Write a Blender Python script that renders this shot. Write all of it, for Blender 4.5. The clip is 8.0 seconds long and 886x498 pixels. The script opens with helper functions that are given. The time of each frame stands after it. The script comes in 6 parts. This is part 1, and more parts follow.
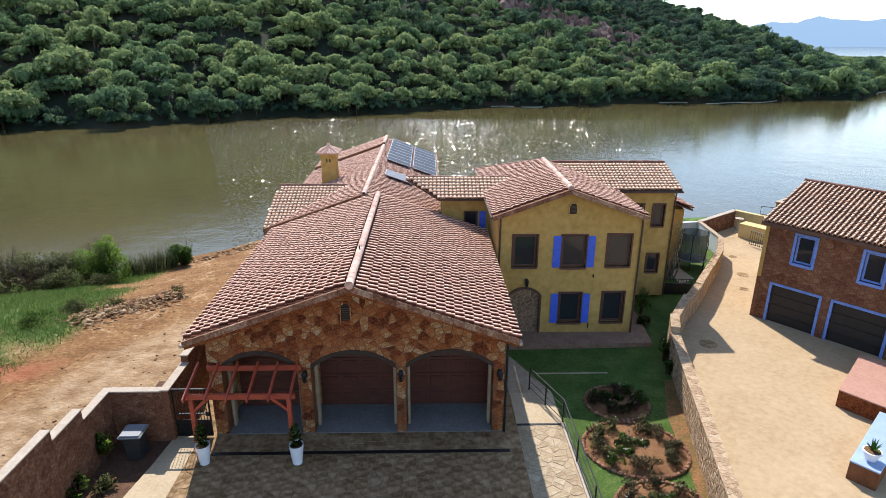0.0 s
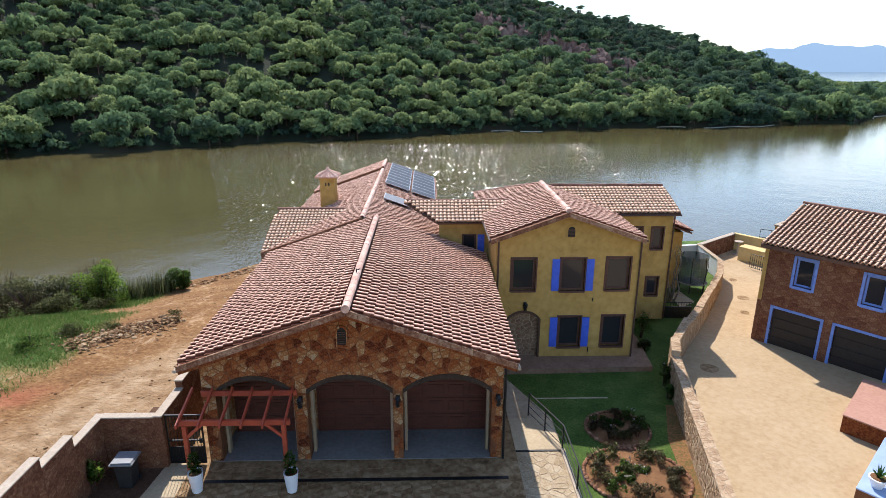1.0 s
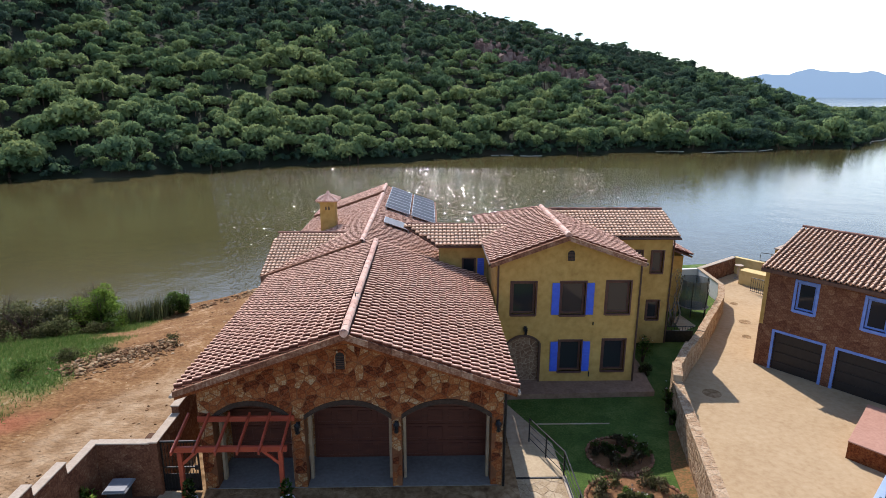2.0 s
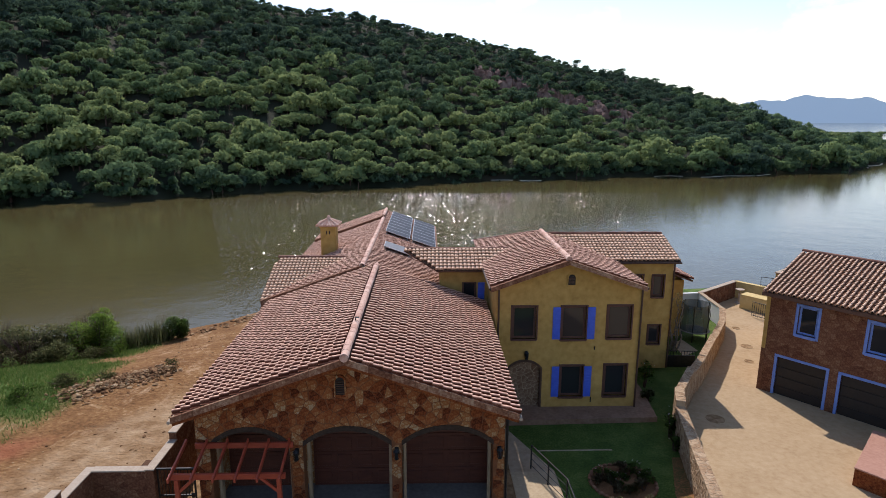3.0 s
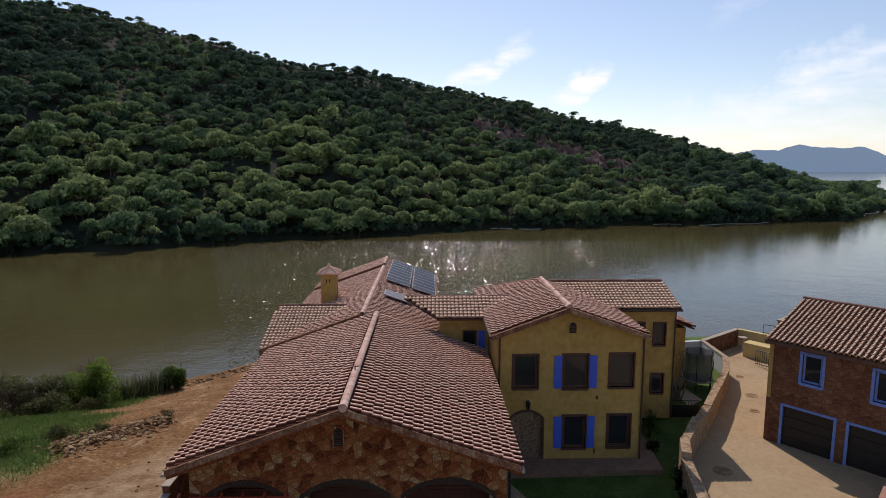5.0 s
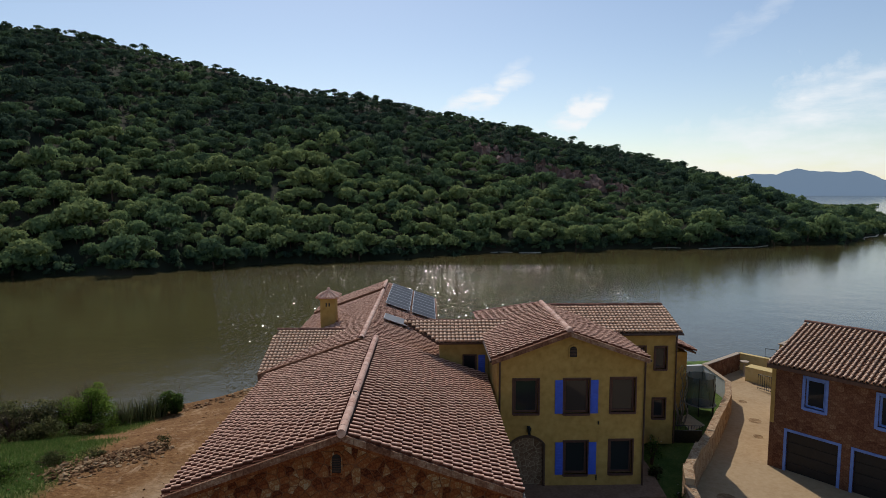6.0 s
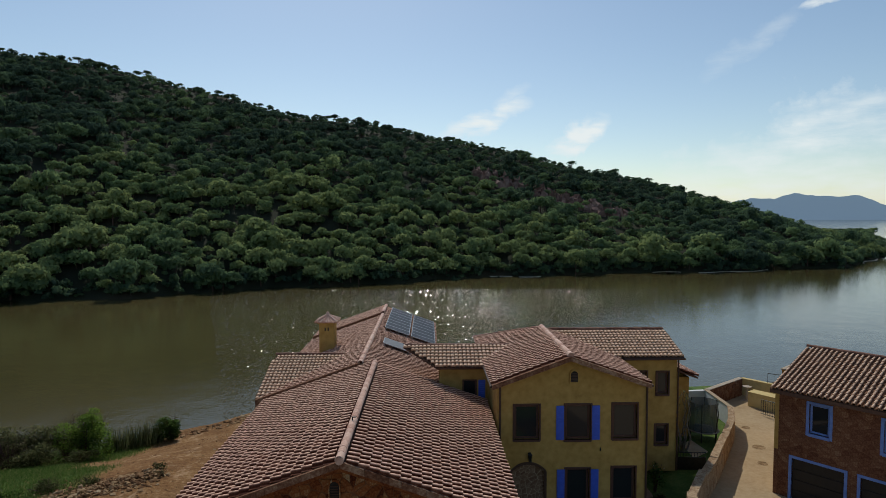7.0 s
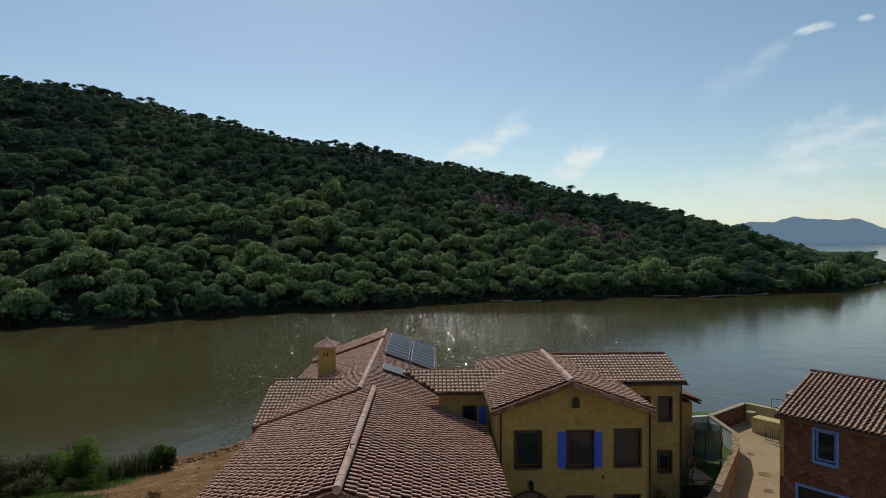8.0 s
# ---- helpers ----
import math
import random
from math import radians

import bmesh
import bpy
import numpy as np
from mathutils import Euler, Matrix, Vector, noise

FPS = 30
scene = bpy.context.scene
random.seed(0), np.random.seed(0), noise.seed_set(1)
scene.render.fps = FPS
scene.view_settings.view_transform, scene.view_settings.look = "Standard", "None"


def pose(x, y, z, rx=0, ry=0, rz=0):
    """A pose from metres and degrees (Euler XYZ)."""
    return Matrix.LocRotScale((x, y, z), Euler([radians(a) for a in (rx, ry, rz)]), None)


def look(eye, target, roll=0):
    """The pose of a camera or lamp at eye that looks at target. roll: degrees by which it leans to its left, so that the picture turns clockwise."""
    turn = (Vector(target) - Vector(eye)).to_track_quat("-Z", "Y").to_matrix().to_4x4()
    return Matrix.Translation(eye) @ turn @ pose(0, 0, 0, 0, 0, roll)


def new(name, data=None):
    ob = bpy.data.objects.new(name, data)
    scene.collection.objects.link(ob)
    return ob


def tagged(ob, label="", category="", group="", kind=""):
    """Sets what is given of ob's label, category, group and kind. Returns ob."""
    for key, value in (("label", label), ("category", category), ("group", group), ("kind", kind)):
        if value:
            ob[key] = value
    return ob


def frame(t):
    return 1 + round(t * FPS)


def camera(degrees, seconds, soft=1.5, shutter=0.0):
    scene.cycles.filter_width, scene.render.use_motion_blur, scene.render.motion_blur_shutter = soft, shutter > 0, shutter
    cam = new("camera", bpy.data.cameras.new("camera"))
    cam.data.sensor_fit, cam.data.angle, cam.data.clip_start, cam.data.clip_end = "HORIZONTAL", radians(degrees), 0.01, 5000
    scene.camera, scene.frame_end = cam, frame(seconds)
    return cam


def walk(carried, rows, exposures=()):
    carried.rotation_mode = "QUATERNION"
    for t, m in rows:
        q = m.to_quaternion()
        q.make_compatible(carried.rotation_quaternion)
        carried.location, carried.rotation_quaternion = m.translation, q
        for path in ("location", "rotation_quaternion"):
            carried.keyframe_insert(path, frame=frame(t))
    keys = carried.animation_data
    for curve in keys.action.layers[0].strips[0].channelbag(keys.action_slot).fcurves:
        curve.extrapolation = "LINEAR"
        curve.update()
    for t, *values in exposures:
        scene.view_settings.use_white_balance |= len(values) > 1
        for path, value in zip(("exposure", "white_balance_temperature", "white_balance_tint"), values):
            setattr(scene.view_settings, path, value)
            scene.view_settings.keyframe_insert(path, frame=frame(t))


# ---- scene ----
from math import cos, sin, pi, tan, atan2, hypot

# camera: a drone that hovers and tilts up. Rows: seconds, x, y, z, yaw, pitch, roll
cam = camera(73.53, 8.0, soft=0.7)
PATH = [
    (0.0, 0.000, 0.000, 13.500, -1.49, -19.31, -0.29),
    (0.5, 0.040, 0.028, 13.493, -1.48, -18.19, -0.25),
    (1.0, 0.113, 0.092, 13.456, -1.47, -17.03, -0.20),
    (1.5, 0.161, 0.132, 13.441, -1.43, -15.89, -0.20),
    (3.0, 0.132, 0.113, 13.434, -1.44, -12.37, -0.14),
    (3.5, 0.146, 0.124, 13.428, -1.45, -11.21, -0.10),
    (4.0, 0.150, 0.081, 13.445, -1.42, -10.05, -0.05),
    (4.5, 0.127, 0.054, 13.437, -1.44, -8.87, -0.04),
    (6.0, 0.154, 0.045, 13.421, -1.44, -5.41, 0.02),
    (6.5, 0.149, 0.064, 13.417, -1.48, -4.25, 0.03),
    (7.0, 0.156, 0.079, 13.408, -1.47, -3.07, 0.04),
    (7.5, 0.177, 0.084, 13.404, -1.44, -1.90, 0.08),
    (8.0, 0.186, 0.171, 13.415, -1.46, -0.75, 0.15)]
EXPOSURES = [(0.0, 1.15, 6150, 10), (1.5, 1.0, 6150, 13), (3.0, 0.44, 6300, 16), (4.5, -0.05, 6450, 19), (6.0, -0.32, 6500, 11), (7.0, -0.46, 6400, 5), (8.0, -0.56, 6300, 2)]
walk(cam, [(t, pose(x, y, z, 90 + p, r, w)) for t, x, y, z, w, p, r in PATH], EXPOSURES)

# ---------------------------------------------------------------- world and sun
SUN_EL, SUN_AZ = radians(48), radians(-10)      # elevation; azimuth from +y, clockwise seen from above
world = bpy.data.worlds.new("sky")
scene.world = world
world.use_nodes = True
wt = world.node_tree
wt.nodes.clear()
w_out = wt.nodes.new("ShaderNodeOutputWorld")
w_bg = wt.nodes.new("ShaderNodeBackground")
w_sky = wt.nodes.new("ShaderNodeTexSky")
w_sky.sky_type = "NISHITA"
w_sky.sun_disc = False
w_sky.sun_elevation, w_sky.sun_rotation = SUN_EL, SUN_AZ
w_sky.air_density, w_sky.dust_density, w_sky.ozone_density = 1.0, 0.45, 0.4
w_bg.inputs["Strength"].default_value = 0.132
CLOUDS = [((0.01, 0.992, 0.128), (0.1738, 0.9665, 0.1889), 0.02, 1.0), ((0.10, 0.978, 0.175), (0.168, 0.962, 0.215), 0.014, 0.35), ((0.19, 0.975, 0.105), (0.2938, 0.9428, 0.1575), 0.024, 1.35),
          ((0.505, 0.8153, 0.2824), (0.549, 0.7839, 0.290), 0.007, 1.0), ((0.4055, 0.8915, 0.2021), (0.5166, 0.8076, 0.2845), 0.022, 0.25),
          ((0.3532, 0.9352, 0.0236), (0.6899, 0.7058, 0.1917), 0.055, 0.55), ((0.22, 0.974, 0.02), (0.76, 0.648, 0.05), 0.06, 0.45), ((0.5655, 0.7717, 0.2908), (0.5823, 0.759, 0.2913), 0.006, 0.8)]
# thin white streaks of cloud: each has a middle, a direction along the wind, half length, half width and strength
def vmath(op, a, b):
    n = wt.nodes.new("ShaderNodeVectorMath")
    n.operation = op
    for k, v in enumerate((a, b)):
        if isinstance(v, (tuple, Vector)):
            n.inputs[k].default_value = v
        else:
            wt.links.new(v, n.inputs[k])
    return n.outputs["Value"] if op == "DOT_PRODUCT" else n.outputs["Vector"]


def smath(op, a, b=0.0, clamp=False):
    n = wt.nodes.new("ShaderNodeMath")
    n.operation, n.use_clamp = op, clamp
    for k, v in enumerate((a, b)):
        if isinstance(v, float):
            n.inputs[k].default_value = v
        else:
            wt.links.new(v, n.inputs[k])
    return n.outputs[0]


w_tc = wt.nodes.new("ShaderNodeTexCoord")
w_dir = w_tc.outputs["Generated"]
w_n = wt.nodes.new("ShaderNodeTexNoise")
w_n.inputs["Scale"].default_value, w_n.inputs["Detail"].default_value, w_n.inputs["Roughness"].default_value = 16, 7, 0.6
wt.links.new(w_dir, w_n.inputs[0])
w_map = wt.nodes.new("ShaderNodeMapping")
w_map.inputs["Rotation"].default_value, w_map.inputs["Scale"].default_value = (0, radians(18), 0), (9, 9, 38)
wt.links.new(w_dir, w_map.inputs[0])
w_n2 = wt.nodes.new("ShaderNodeTexNoise")
w_n2.inputs["Scale"].default_value, w_n2.inputs["Detail"].default_value, w_n2.inputs["Roughness"].default_value = 1.6, 6, 0.6
wt.links.new(w_map.outputs[0], w_n2.inputs[0])
w_sum = None
for p, q, wid, amt in CLOUDS:
    p, q = Vector(p), Vector(q)
    c = (p + q) / 2
    t = (q - p).normalized()
    s = t.cross(c).normalized()
    off = vmath("SUBTRACT", w_dir, c)
    u = smath("MULTIPLY", vmath("DOT_PRODUCT", off, t), 2.0 / (q - p).length)
    v = smath("ADD", smath("MULTIPLY", vmath("DOT_PRODUCT", off, s), 1.0 / wid), smath("MULTIPLY", smath("SUBTRACT", w_n.outputs["Fac"], 0.5), 3.2))
    r2 = smath("ADD", smath("MULTIPLY", u, u), smath("MULTIPLY", v, v))
    m = smath("MULTIPLY", smath("MULTIPLY", smath("SUBTRACT", 1.0, r2, True), smath("MULTIPLY", smath("SUBTRACT", w_n2.outputs["Fac"], 0.28, True), 3.2)), amt, True)
    w_sum = m if w_sum is None else smath("MAXIMUM", w_sum, m)
w_mix = wt.nodes.new("ShaderNodeMix")
w_mix.data_type = "RGBA"
w_mix.inputs[7].default_value = (8.5, 8.8, 9.0, 1)
wt.links.new(w_sum, w_mix.inputs[0])
wt.links.new(w_sky.outputs[0], w_mix.inputs[6])
wt.links.new(w_mix.outputs[2], w_bg.inputs[0])
wt.links.new(w_bg.outputs[0], w_out.inputs[0])

sun_data = bpy.data.lights.new("sun", "SUN")
sun_data.energy, sun_data.angle, sun_data.color = 3.5, radians(0.53), (1.0, 0.95, 0.88)
sun = new("sun", sun_data)
to_sun = Vector((sin(SUN_AZ) * cos(SUN_EL), cos(SUN_AZ) * cos(SUN_EL), sin(SUN_EL)))
sun.matrix_world = look(to_sun * 100, (0, 0, 0))

# ---------------------------------------------------------------- materials


def mat(name, stops, scale=3.0, rough=0.85, bump=0.3, bump_scale=None, detail=6.0, per="", metal=0.0, spread=0.5,
        coords="Object", second=0.0, stretch=(1, 1, 1)):
    """Procedural surface: a noise runs through the colour stops [(pos, rgb)]; per = 'island' or 'object' also shifts it piece by piece."""
    m = bpy.data.materials.new(name)
    m.use_nodes = True
    t = m.node_tree
    b = t.nodes["Principled BSDF"]
    N, L = t.nodes.new, t.links.new
    tc = N("ShaderNodeTexCoord")
    mp = N("ShaderNodeMapping")
    mp.inputs["Scale"].default_value = stretch
    L(tc.outputs[coords], mp.inputs[0])
    n1 = N("ShaderNodeTexNoise")
    n1.inputs["Scale"].default_value, n1.inputs["Detail"].default_value, n1.inputs["Roughness"].default_value = scale, detail, 0.62
    L(mp.outputs[0], n1.inputs[0])
    fac = n1.outputs["Fac"]
    if second:
        n2 = N("ShaderNodeTexNoise")
        n2.inputs["Scale"].default_value, n2.inputs["Detail"].default_value = scale * second, 4
        L(mp.outputs[0], n2.inputs[0])
        mx = N("ShaderNodeMix")
        mx.inputs[0].default_value = 0.5
        L(fac, mx.inputs[2]); L(n2.outputs["Fac"], mx.inputs[3])
        fac = mx.outputs[0]
    if per:
        if per == "island":
            src = N("ShaderNodeNewGeometry").outputs["Random Per Island"]
        else:
            src = N("ShaderNodeObjectInfo").outputs["Random"]
        ma = N("ShaderNodeMath"); ma.operation = "MULTIPLY_ADD"
        ma.inputs[1].default_value, ma.inputs[2].default_value = spread, -spread / 2
        L(src, ma.inputs[0])
        ad = N("ShaderNodeMath"); ad.operation = "ADD"
        L(fac, ad.inputs[0]); L(ma.outputs[0], ad.inputs[1])
        fac = ad.outputs[0]
    cr = N("ShaderNodeValToRGB")
    e = cr.color_ramp.elements
    while len(e) < len(stops):
        e.new(0.5)
    for el, (p, c) in zip(e, stops):
        el.position, el.color = p, (*c, 1)
    L(fac, cr.inputs[0])
    L(cr.outputs[0], b.inputs["Base Color"])
    b.inputs["Roughness"].default_value, b.inputs["Metallic"].default_value = rough, metal
    if rough >= 0.85:
        b.inputs["Specular IOR Level"].default_value = 0.12
    if bump:
        n3 = N("ShaderNodeTexNoise")
        n3.inputs["Scale"].default_value, n3.inputs["Detail"].default_value = bump_scale or scale * 6, 8
        L(mp.outputs[0], n3.inputs[0])
        bp = N("ShaderNodeBump")
        bp.inputs["Strength"].default_value, bp.inputs["Distance"].default_value = bump, 0.03
        L(n3.outputs["Fac"], bp.inputs["Height"])
        L(bp.outputs[0], b.inputs["Normal"])
    return m


def leaf_mat(name, stops, glow=0.35, per="island", tone=""):
    """Leaves: diffuse with light shining through; colour varies leaf by leaf, and by a tree's stored tone, which can
    carry painted shade.
    """
    m = bpy.data.materials.new(name)
    m.use_nodes = True
    t = m.node_tree
    t.nodes.clear()
    N, L = t.nodes.new, t.links.new
    out = N("ShaderNodeOutputMaterial")
    rnd = N("ShaderNodeNewGeometry").outputs["Random Per Island"]
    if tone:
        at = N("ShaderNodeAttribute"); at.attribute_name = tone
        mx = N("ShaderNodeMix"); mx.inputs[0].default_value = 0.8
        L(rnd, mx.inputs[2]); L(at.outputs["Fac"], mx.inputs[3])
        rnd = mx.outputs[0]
    cr = N("ShaderNodeValToRGB")
    e = cr.color_ramp.elements
    while len(e) < len(stops):
        e.new(0.5)
    for el, (p, c) in zip(e, stops):
        el.position, el.color = p, (*c, 1)
    L(rnd, cr.inputs[0])
    d = N("ShaderNodeBsdfDiffuse"); tr = N("ShaderNodeBsdfTranslucent"); mix = N("ShaderNodeMixShader")
    L(cr.outputs[0], d.inputs[0])
    hs = N("ShaderNodeHueSaturation"); hs.inputs["Hue"].default_value = 0.49; hs.inputs["Value"].default_value = 1.3
    L(cr.outputs[0], hs.inputs["Color"]); L(hs.outputs[0], tr.inputs[0])
    mix.inputs[0].default_value = glow
    L(d.outputs[0], mix.inputs[1]); L(tr.outputs[0], mix.inputs[2]); L(mix.outputs[0], out.inputs[0])
    return m


# dark clay: the shade on roll sides and pans is put into the colour
TILE_STOPS = [(0.25, (0.04, 0.011, 0.006)), (0.45, (0.09, 0.025, 0.013)), (0.6, (0.155, 0.052, 0.028)), (0.78, (0.28, 0.13, 0.08))]
CREAM_STOPS = [(0.25, (0.05, 0.018, 0.008)), (0.45, (0.115, 0.045, 0.02)), (0.6, (0.19, 0.085, 0.04)), (0.78, (0.32, 0.18, 0.10))]


def tile_mat(name, stops, per, lit_colour):
    """Dark clay with a pale crest along each roll: lit tops and shaded sides are put into the colour."""
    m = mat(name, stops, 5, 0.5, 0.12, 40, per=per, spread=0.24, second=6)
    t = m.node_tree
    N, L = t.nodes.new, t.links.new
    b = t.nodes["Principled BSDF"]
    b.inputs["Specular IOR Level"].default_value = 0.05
    reach, noise, uneven, amount, mix = N("ShaderNodeAttribute"), N("ShaderNodeTexNoise"), N("ShaderNodeMath"), N("ShaderNodeMath"), N("ShaderNodeMix")
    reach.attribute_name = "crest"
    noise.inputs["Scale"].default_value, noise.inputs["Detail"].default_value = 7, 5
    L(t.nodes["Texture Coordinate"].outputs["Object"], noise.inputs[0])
    uneven.operation, uneven.use_clamp = "MULTIPLY_ADD", True
    uneven.inputs[1].default_value, uneven.inputs[2].default_value = 2.6, -0.42
    L(noise.outputs["Fac"], uneven.inputs[0])
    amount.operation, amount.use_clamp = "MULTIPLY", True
    L(reach.outputs["Fac"], amount.inputs[0]); L(uneven.outputs[0], amount.inputs[1])
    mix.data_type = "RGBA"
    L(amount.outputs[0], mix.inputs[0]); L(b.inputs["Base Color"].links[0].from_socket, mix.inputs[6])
    mix.inputs[7].default_value = (*lit_colour, 1)
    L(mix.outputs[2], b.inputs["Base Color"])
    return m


PINK_LIT_CREST, CREAM_LIT_CREST = (0.76, 0.455, 0.32), (0.66, 0.45, 0.315)
M_TILE, M_TILES = tile_mat("clay_tile", TILE_STOPS, "object", PINK_LIT_CREST), tile_mat("clay_tiles", TILE_STOPS, "island", PINK_LIT_CREST)
M_CREAMTILE, M_CREAMTILES = tile_mat("cream_clay_tile", CREAM_STOPS, "object", CREAM_LIT_CREST), tile_mat("cream_clay_tiles", CREAM_STOPS, "island", CREAM_LIT_CREST)
M_RIDGE = mat("ridge_tile", [(0.3, (0.40, 0.20, 0.14)), (0.55, (0.58, 0.36, 0.27)), (0.8, (0.66, 0.48, 0.38))], 4, 0.8, 0.25, 30, per="object", spread=0.3)
M_VERGE = mat("verge_stone", [(0.3, (0.12, 0.048, 0.026)), (0.5, (0.22, 0.11, 0.065)), (0.7, (0.38, 0.25, 0.165))], 3, 0.9, 0.5, 20, second=4, per="object", spread=0.2)
M_UNDER = mat("roof_batten", [(0.3, (0.10, 0.055, 0.04)), (0.7, (0.16, 0.09, 0.06))], 6, 0.9, 0.2)
M_YELLOW = mat("yellow_plaster", [(0.25, (0.31, 0.185, 0.055)), (0.48, (0.425, 0.265, 0.08)), (0.72, (0.51, 0.335, 0.11))], 0.9, 0.9, 0.12, 25, second=4)
STONE_STOPS = [(0.22, (0.06, 0.016, 0.008)), (0.38, (0.165, 0.045, 0.015)), (0.52, (0.245, 0.08, 0.026)), (0.66, (0.29, 0.135, 0.052)), (0.76, (0.36, 0.25, 0.14)), (0.9, (0.30, 0.27, 0.19))]
M_STONE = mat("field_stone", STONE_STOPS, 3.5, 0.9, 0.9, 14, per="object", spread=0.45, second=4, coords="Object")
M_STONES = mat("field_stones", STONE_STOPS, 3.5, 0.9, 0.9, 14, per="island", spread=0.45, second=4)
TAN_STOPS = [(0.15, (0.20, 0.12, 0.065)), (0.42, (0.33, 0.21, 0.12)), (0.62, (0.42, 0.29, 0.175)), (0.9, (0.50, 0.38, 0.25))]
M_TAN = mat("tan_stone", TAN_STOPS, 4.5, 0.9, 0.8, 14, per="object", spread=0.4, second=5)
M_TANS = mat("tan_stones", TAN_STOPS, 4.5, 0.9, 0.8, 14, per="island", spread=0.4, second=5)
M_TANJOINT = mat("tan_mortar", [(0.3, (0.28, 0.20, 0.125)), (0.7, (0.40, 0.305, 0.205))], 3, 0.95, 0.4, 20)
BROWN_STOPS = [(0.15, (0.12, 0.055, 0.035)), (0.42, (0.22, 0.105, 0.06)), (0.62, (0.29, 0.15, 0.085)), (0.9, (0.36, 0.24, 0.15))]
M_BROWN = mat("brown_stone", BROWN_STOPS, 4.5, 0.9, 0.8, 14, per="object", spread=0.35, second=5)
DARK_STOPS = [(0.3, (0.085, 0.046, 0.02)), (0.45, (0.18, 0.107, 0.05)), (0.58, (0.27, 0.172, 0.088)), (0.75, (0.38, 0.27, 0.15))]
M_DFLAG = mat("dark_flagstone", DARK_STOPS, 1.6, 0.85, 0.5, 16, per="object", spread=0.14, second=3)
M_DFLAGS = mat("dark_flagstones", DARK_STOPS, 1.6, 0.85, 0.5, 16, per="island", spread=0.14, second=3)
M_APRON = mat("apron_joint", DARK_STOPS, 1.6, 0.9, 0.5, 16, second=3)
M_HPAVE = mat("brown_paving", [(0.3, (0.17, 0.095, 0.058)), (0.5, (0.25, 0.15, 0.095)), (0.7, (0.32, 0.20, 0.135))], 1.4, 0.9, 0.3, 14, second=5)
OUT_STOPS = [(0.25, (0.065, 0.026, 0.015)), (0.42, (0.135, 0.055, 0.03)), (0.56, (0.185, 0.085, 0.046)), (0.75, (0.28, 0.17, 0.10))]
M_OUT = mat("russet_stone", OUT_STOPS, 3, 0.9, 0.9, 14, per="object", spread=0.2, second=4)
M_OUTS = mat("russet_stones", OUT_STOPS, 3, 0.9, 0.9, 14, per="island", spread=0.2, second=4)
M_OUTJOINT = mat("russet_mortar", OUT_STOPS, 3, 0.95, 0.5, 20, second=4)
M_WINFRAME = mat("brown_frame", [(0.3, (0.058, 0.02, 0.013)), (0.7, (0.10, 0.038, 0.025))], 6, 0.55, 0.2, 30)
M_BLACKWOOD = mat("black_wood", [(0.3, (0.011, 0.007, 0.005)), (0.7, (0.022, 0.014, 0.01))], 5, 0.6, 0.2, 30)
M_MORTAR = mat("mortar", [(0.3, (0.12, 0.045, 0.02)), (0.7, (0.20, 0.088, 0.042))], 3, 0.95, 0.4, 20)
FLAG_STOPS = [(0.25, (0.20, 0.135, 0.075)), (0.45, (0.32, 0.235, 0.14)), (0.6, (0.40, 0.31, 0.20)), (0.8, (0.47, 0.39, 0.28))]
M_FLAG = mat("flagstone", FLAG_STOPS, 2.2, 0.85, 0.4, 16, per="object", spread=0.2, second=6)
M_FLAGS = mat("flagstones", FLAG_STOPS, 2.2, 0.85, 0.4, 16, per="island", spread=0.2, second=6)
M_DRIVE = mat("sand_paving", [(0.25, (0.29, 0.19, 0.10)), (0.5, (0.38, 0.268, 0.152)), (0.75, (0.45, 0.332, 0.198))], 0.35, 0.9, 0.35, 12, second=14)
M_CONC = mat("concrete", [(0.3, (0.14, 0.125, 0.11)), (0.7, (0.23, 0.21, 0.19))], 1.2, 0.9, 0.2, 12, second=6)
M_CAP = mat("plaster_cap", [(0.3, (0.32, 0.25, 0.185)), (0.7, (0.45, 0.37, 0.285))], 1.5, 0.9, 0.3, 14, second=8)
M_BLUE = mat("blue_paint", [(0.3, (0.035, 0.085, 0.50)), (0.7, (0.055, 0.125, 0.62))], 3, 0.5, 0.1, 20)
M_PALEBLUE = mat("pale_blue_paint", [(0.3, (0.115, 0.20, 0.52)), (0.7, (0.19, 0.29, 0.62))], 3, 0.6, 0.1, 20)
M_PALEYELLOW = mat("pale_yellow_plaster", [(0.25, (0.46, 0.33, 0.13)), (0.5, (0.56, 0.42, 0.185)), (0.75, (0.63, 0.49, 0.24))], 0.9, 0.9, 0.12, 25, second=4)
M_PLASTER = mat("pale_plaster", [(0.3, (0.56, 0.55, 0.52)), (0.7, (0.68, 0.67, 0.64))], 1.2, 0.9, 0.15, 20, second=5)
M_DARKWOOD = mat("dark_wood", [(0.3, (0.045, 0.02, 0.013)), (0.7, (0.09, 0.042, 0.025))], 6, 0.6, 0.2, 30, stretch=(1, 1, 0.2))
M_REDWOOD = mat("red_wood", [(0.3, (0.28, 0.04, 0.018)), (0.7, (0.42, 0.075, 0.03))], 5, 0.55, 0.25, 30, stretch=(0.3, 1, 1))
M_DOORWOOD = mat("door_wood", [(0.3, (0.06, 0.015, 0.009)), (0.7, (0.105, 0.03, 0.016))], 5, 0.5, 0.2, 30, stretch=(0.3, 1, 1))
M_IRON = mat("black_iron", [(0.3, (0.012, 0.012, 0.013)), (0.7, (0.03, 0.03, 0.03))], 8, 0.45, 0.1, 40, metal=0.6)
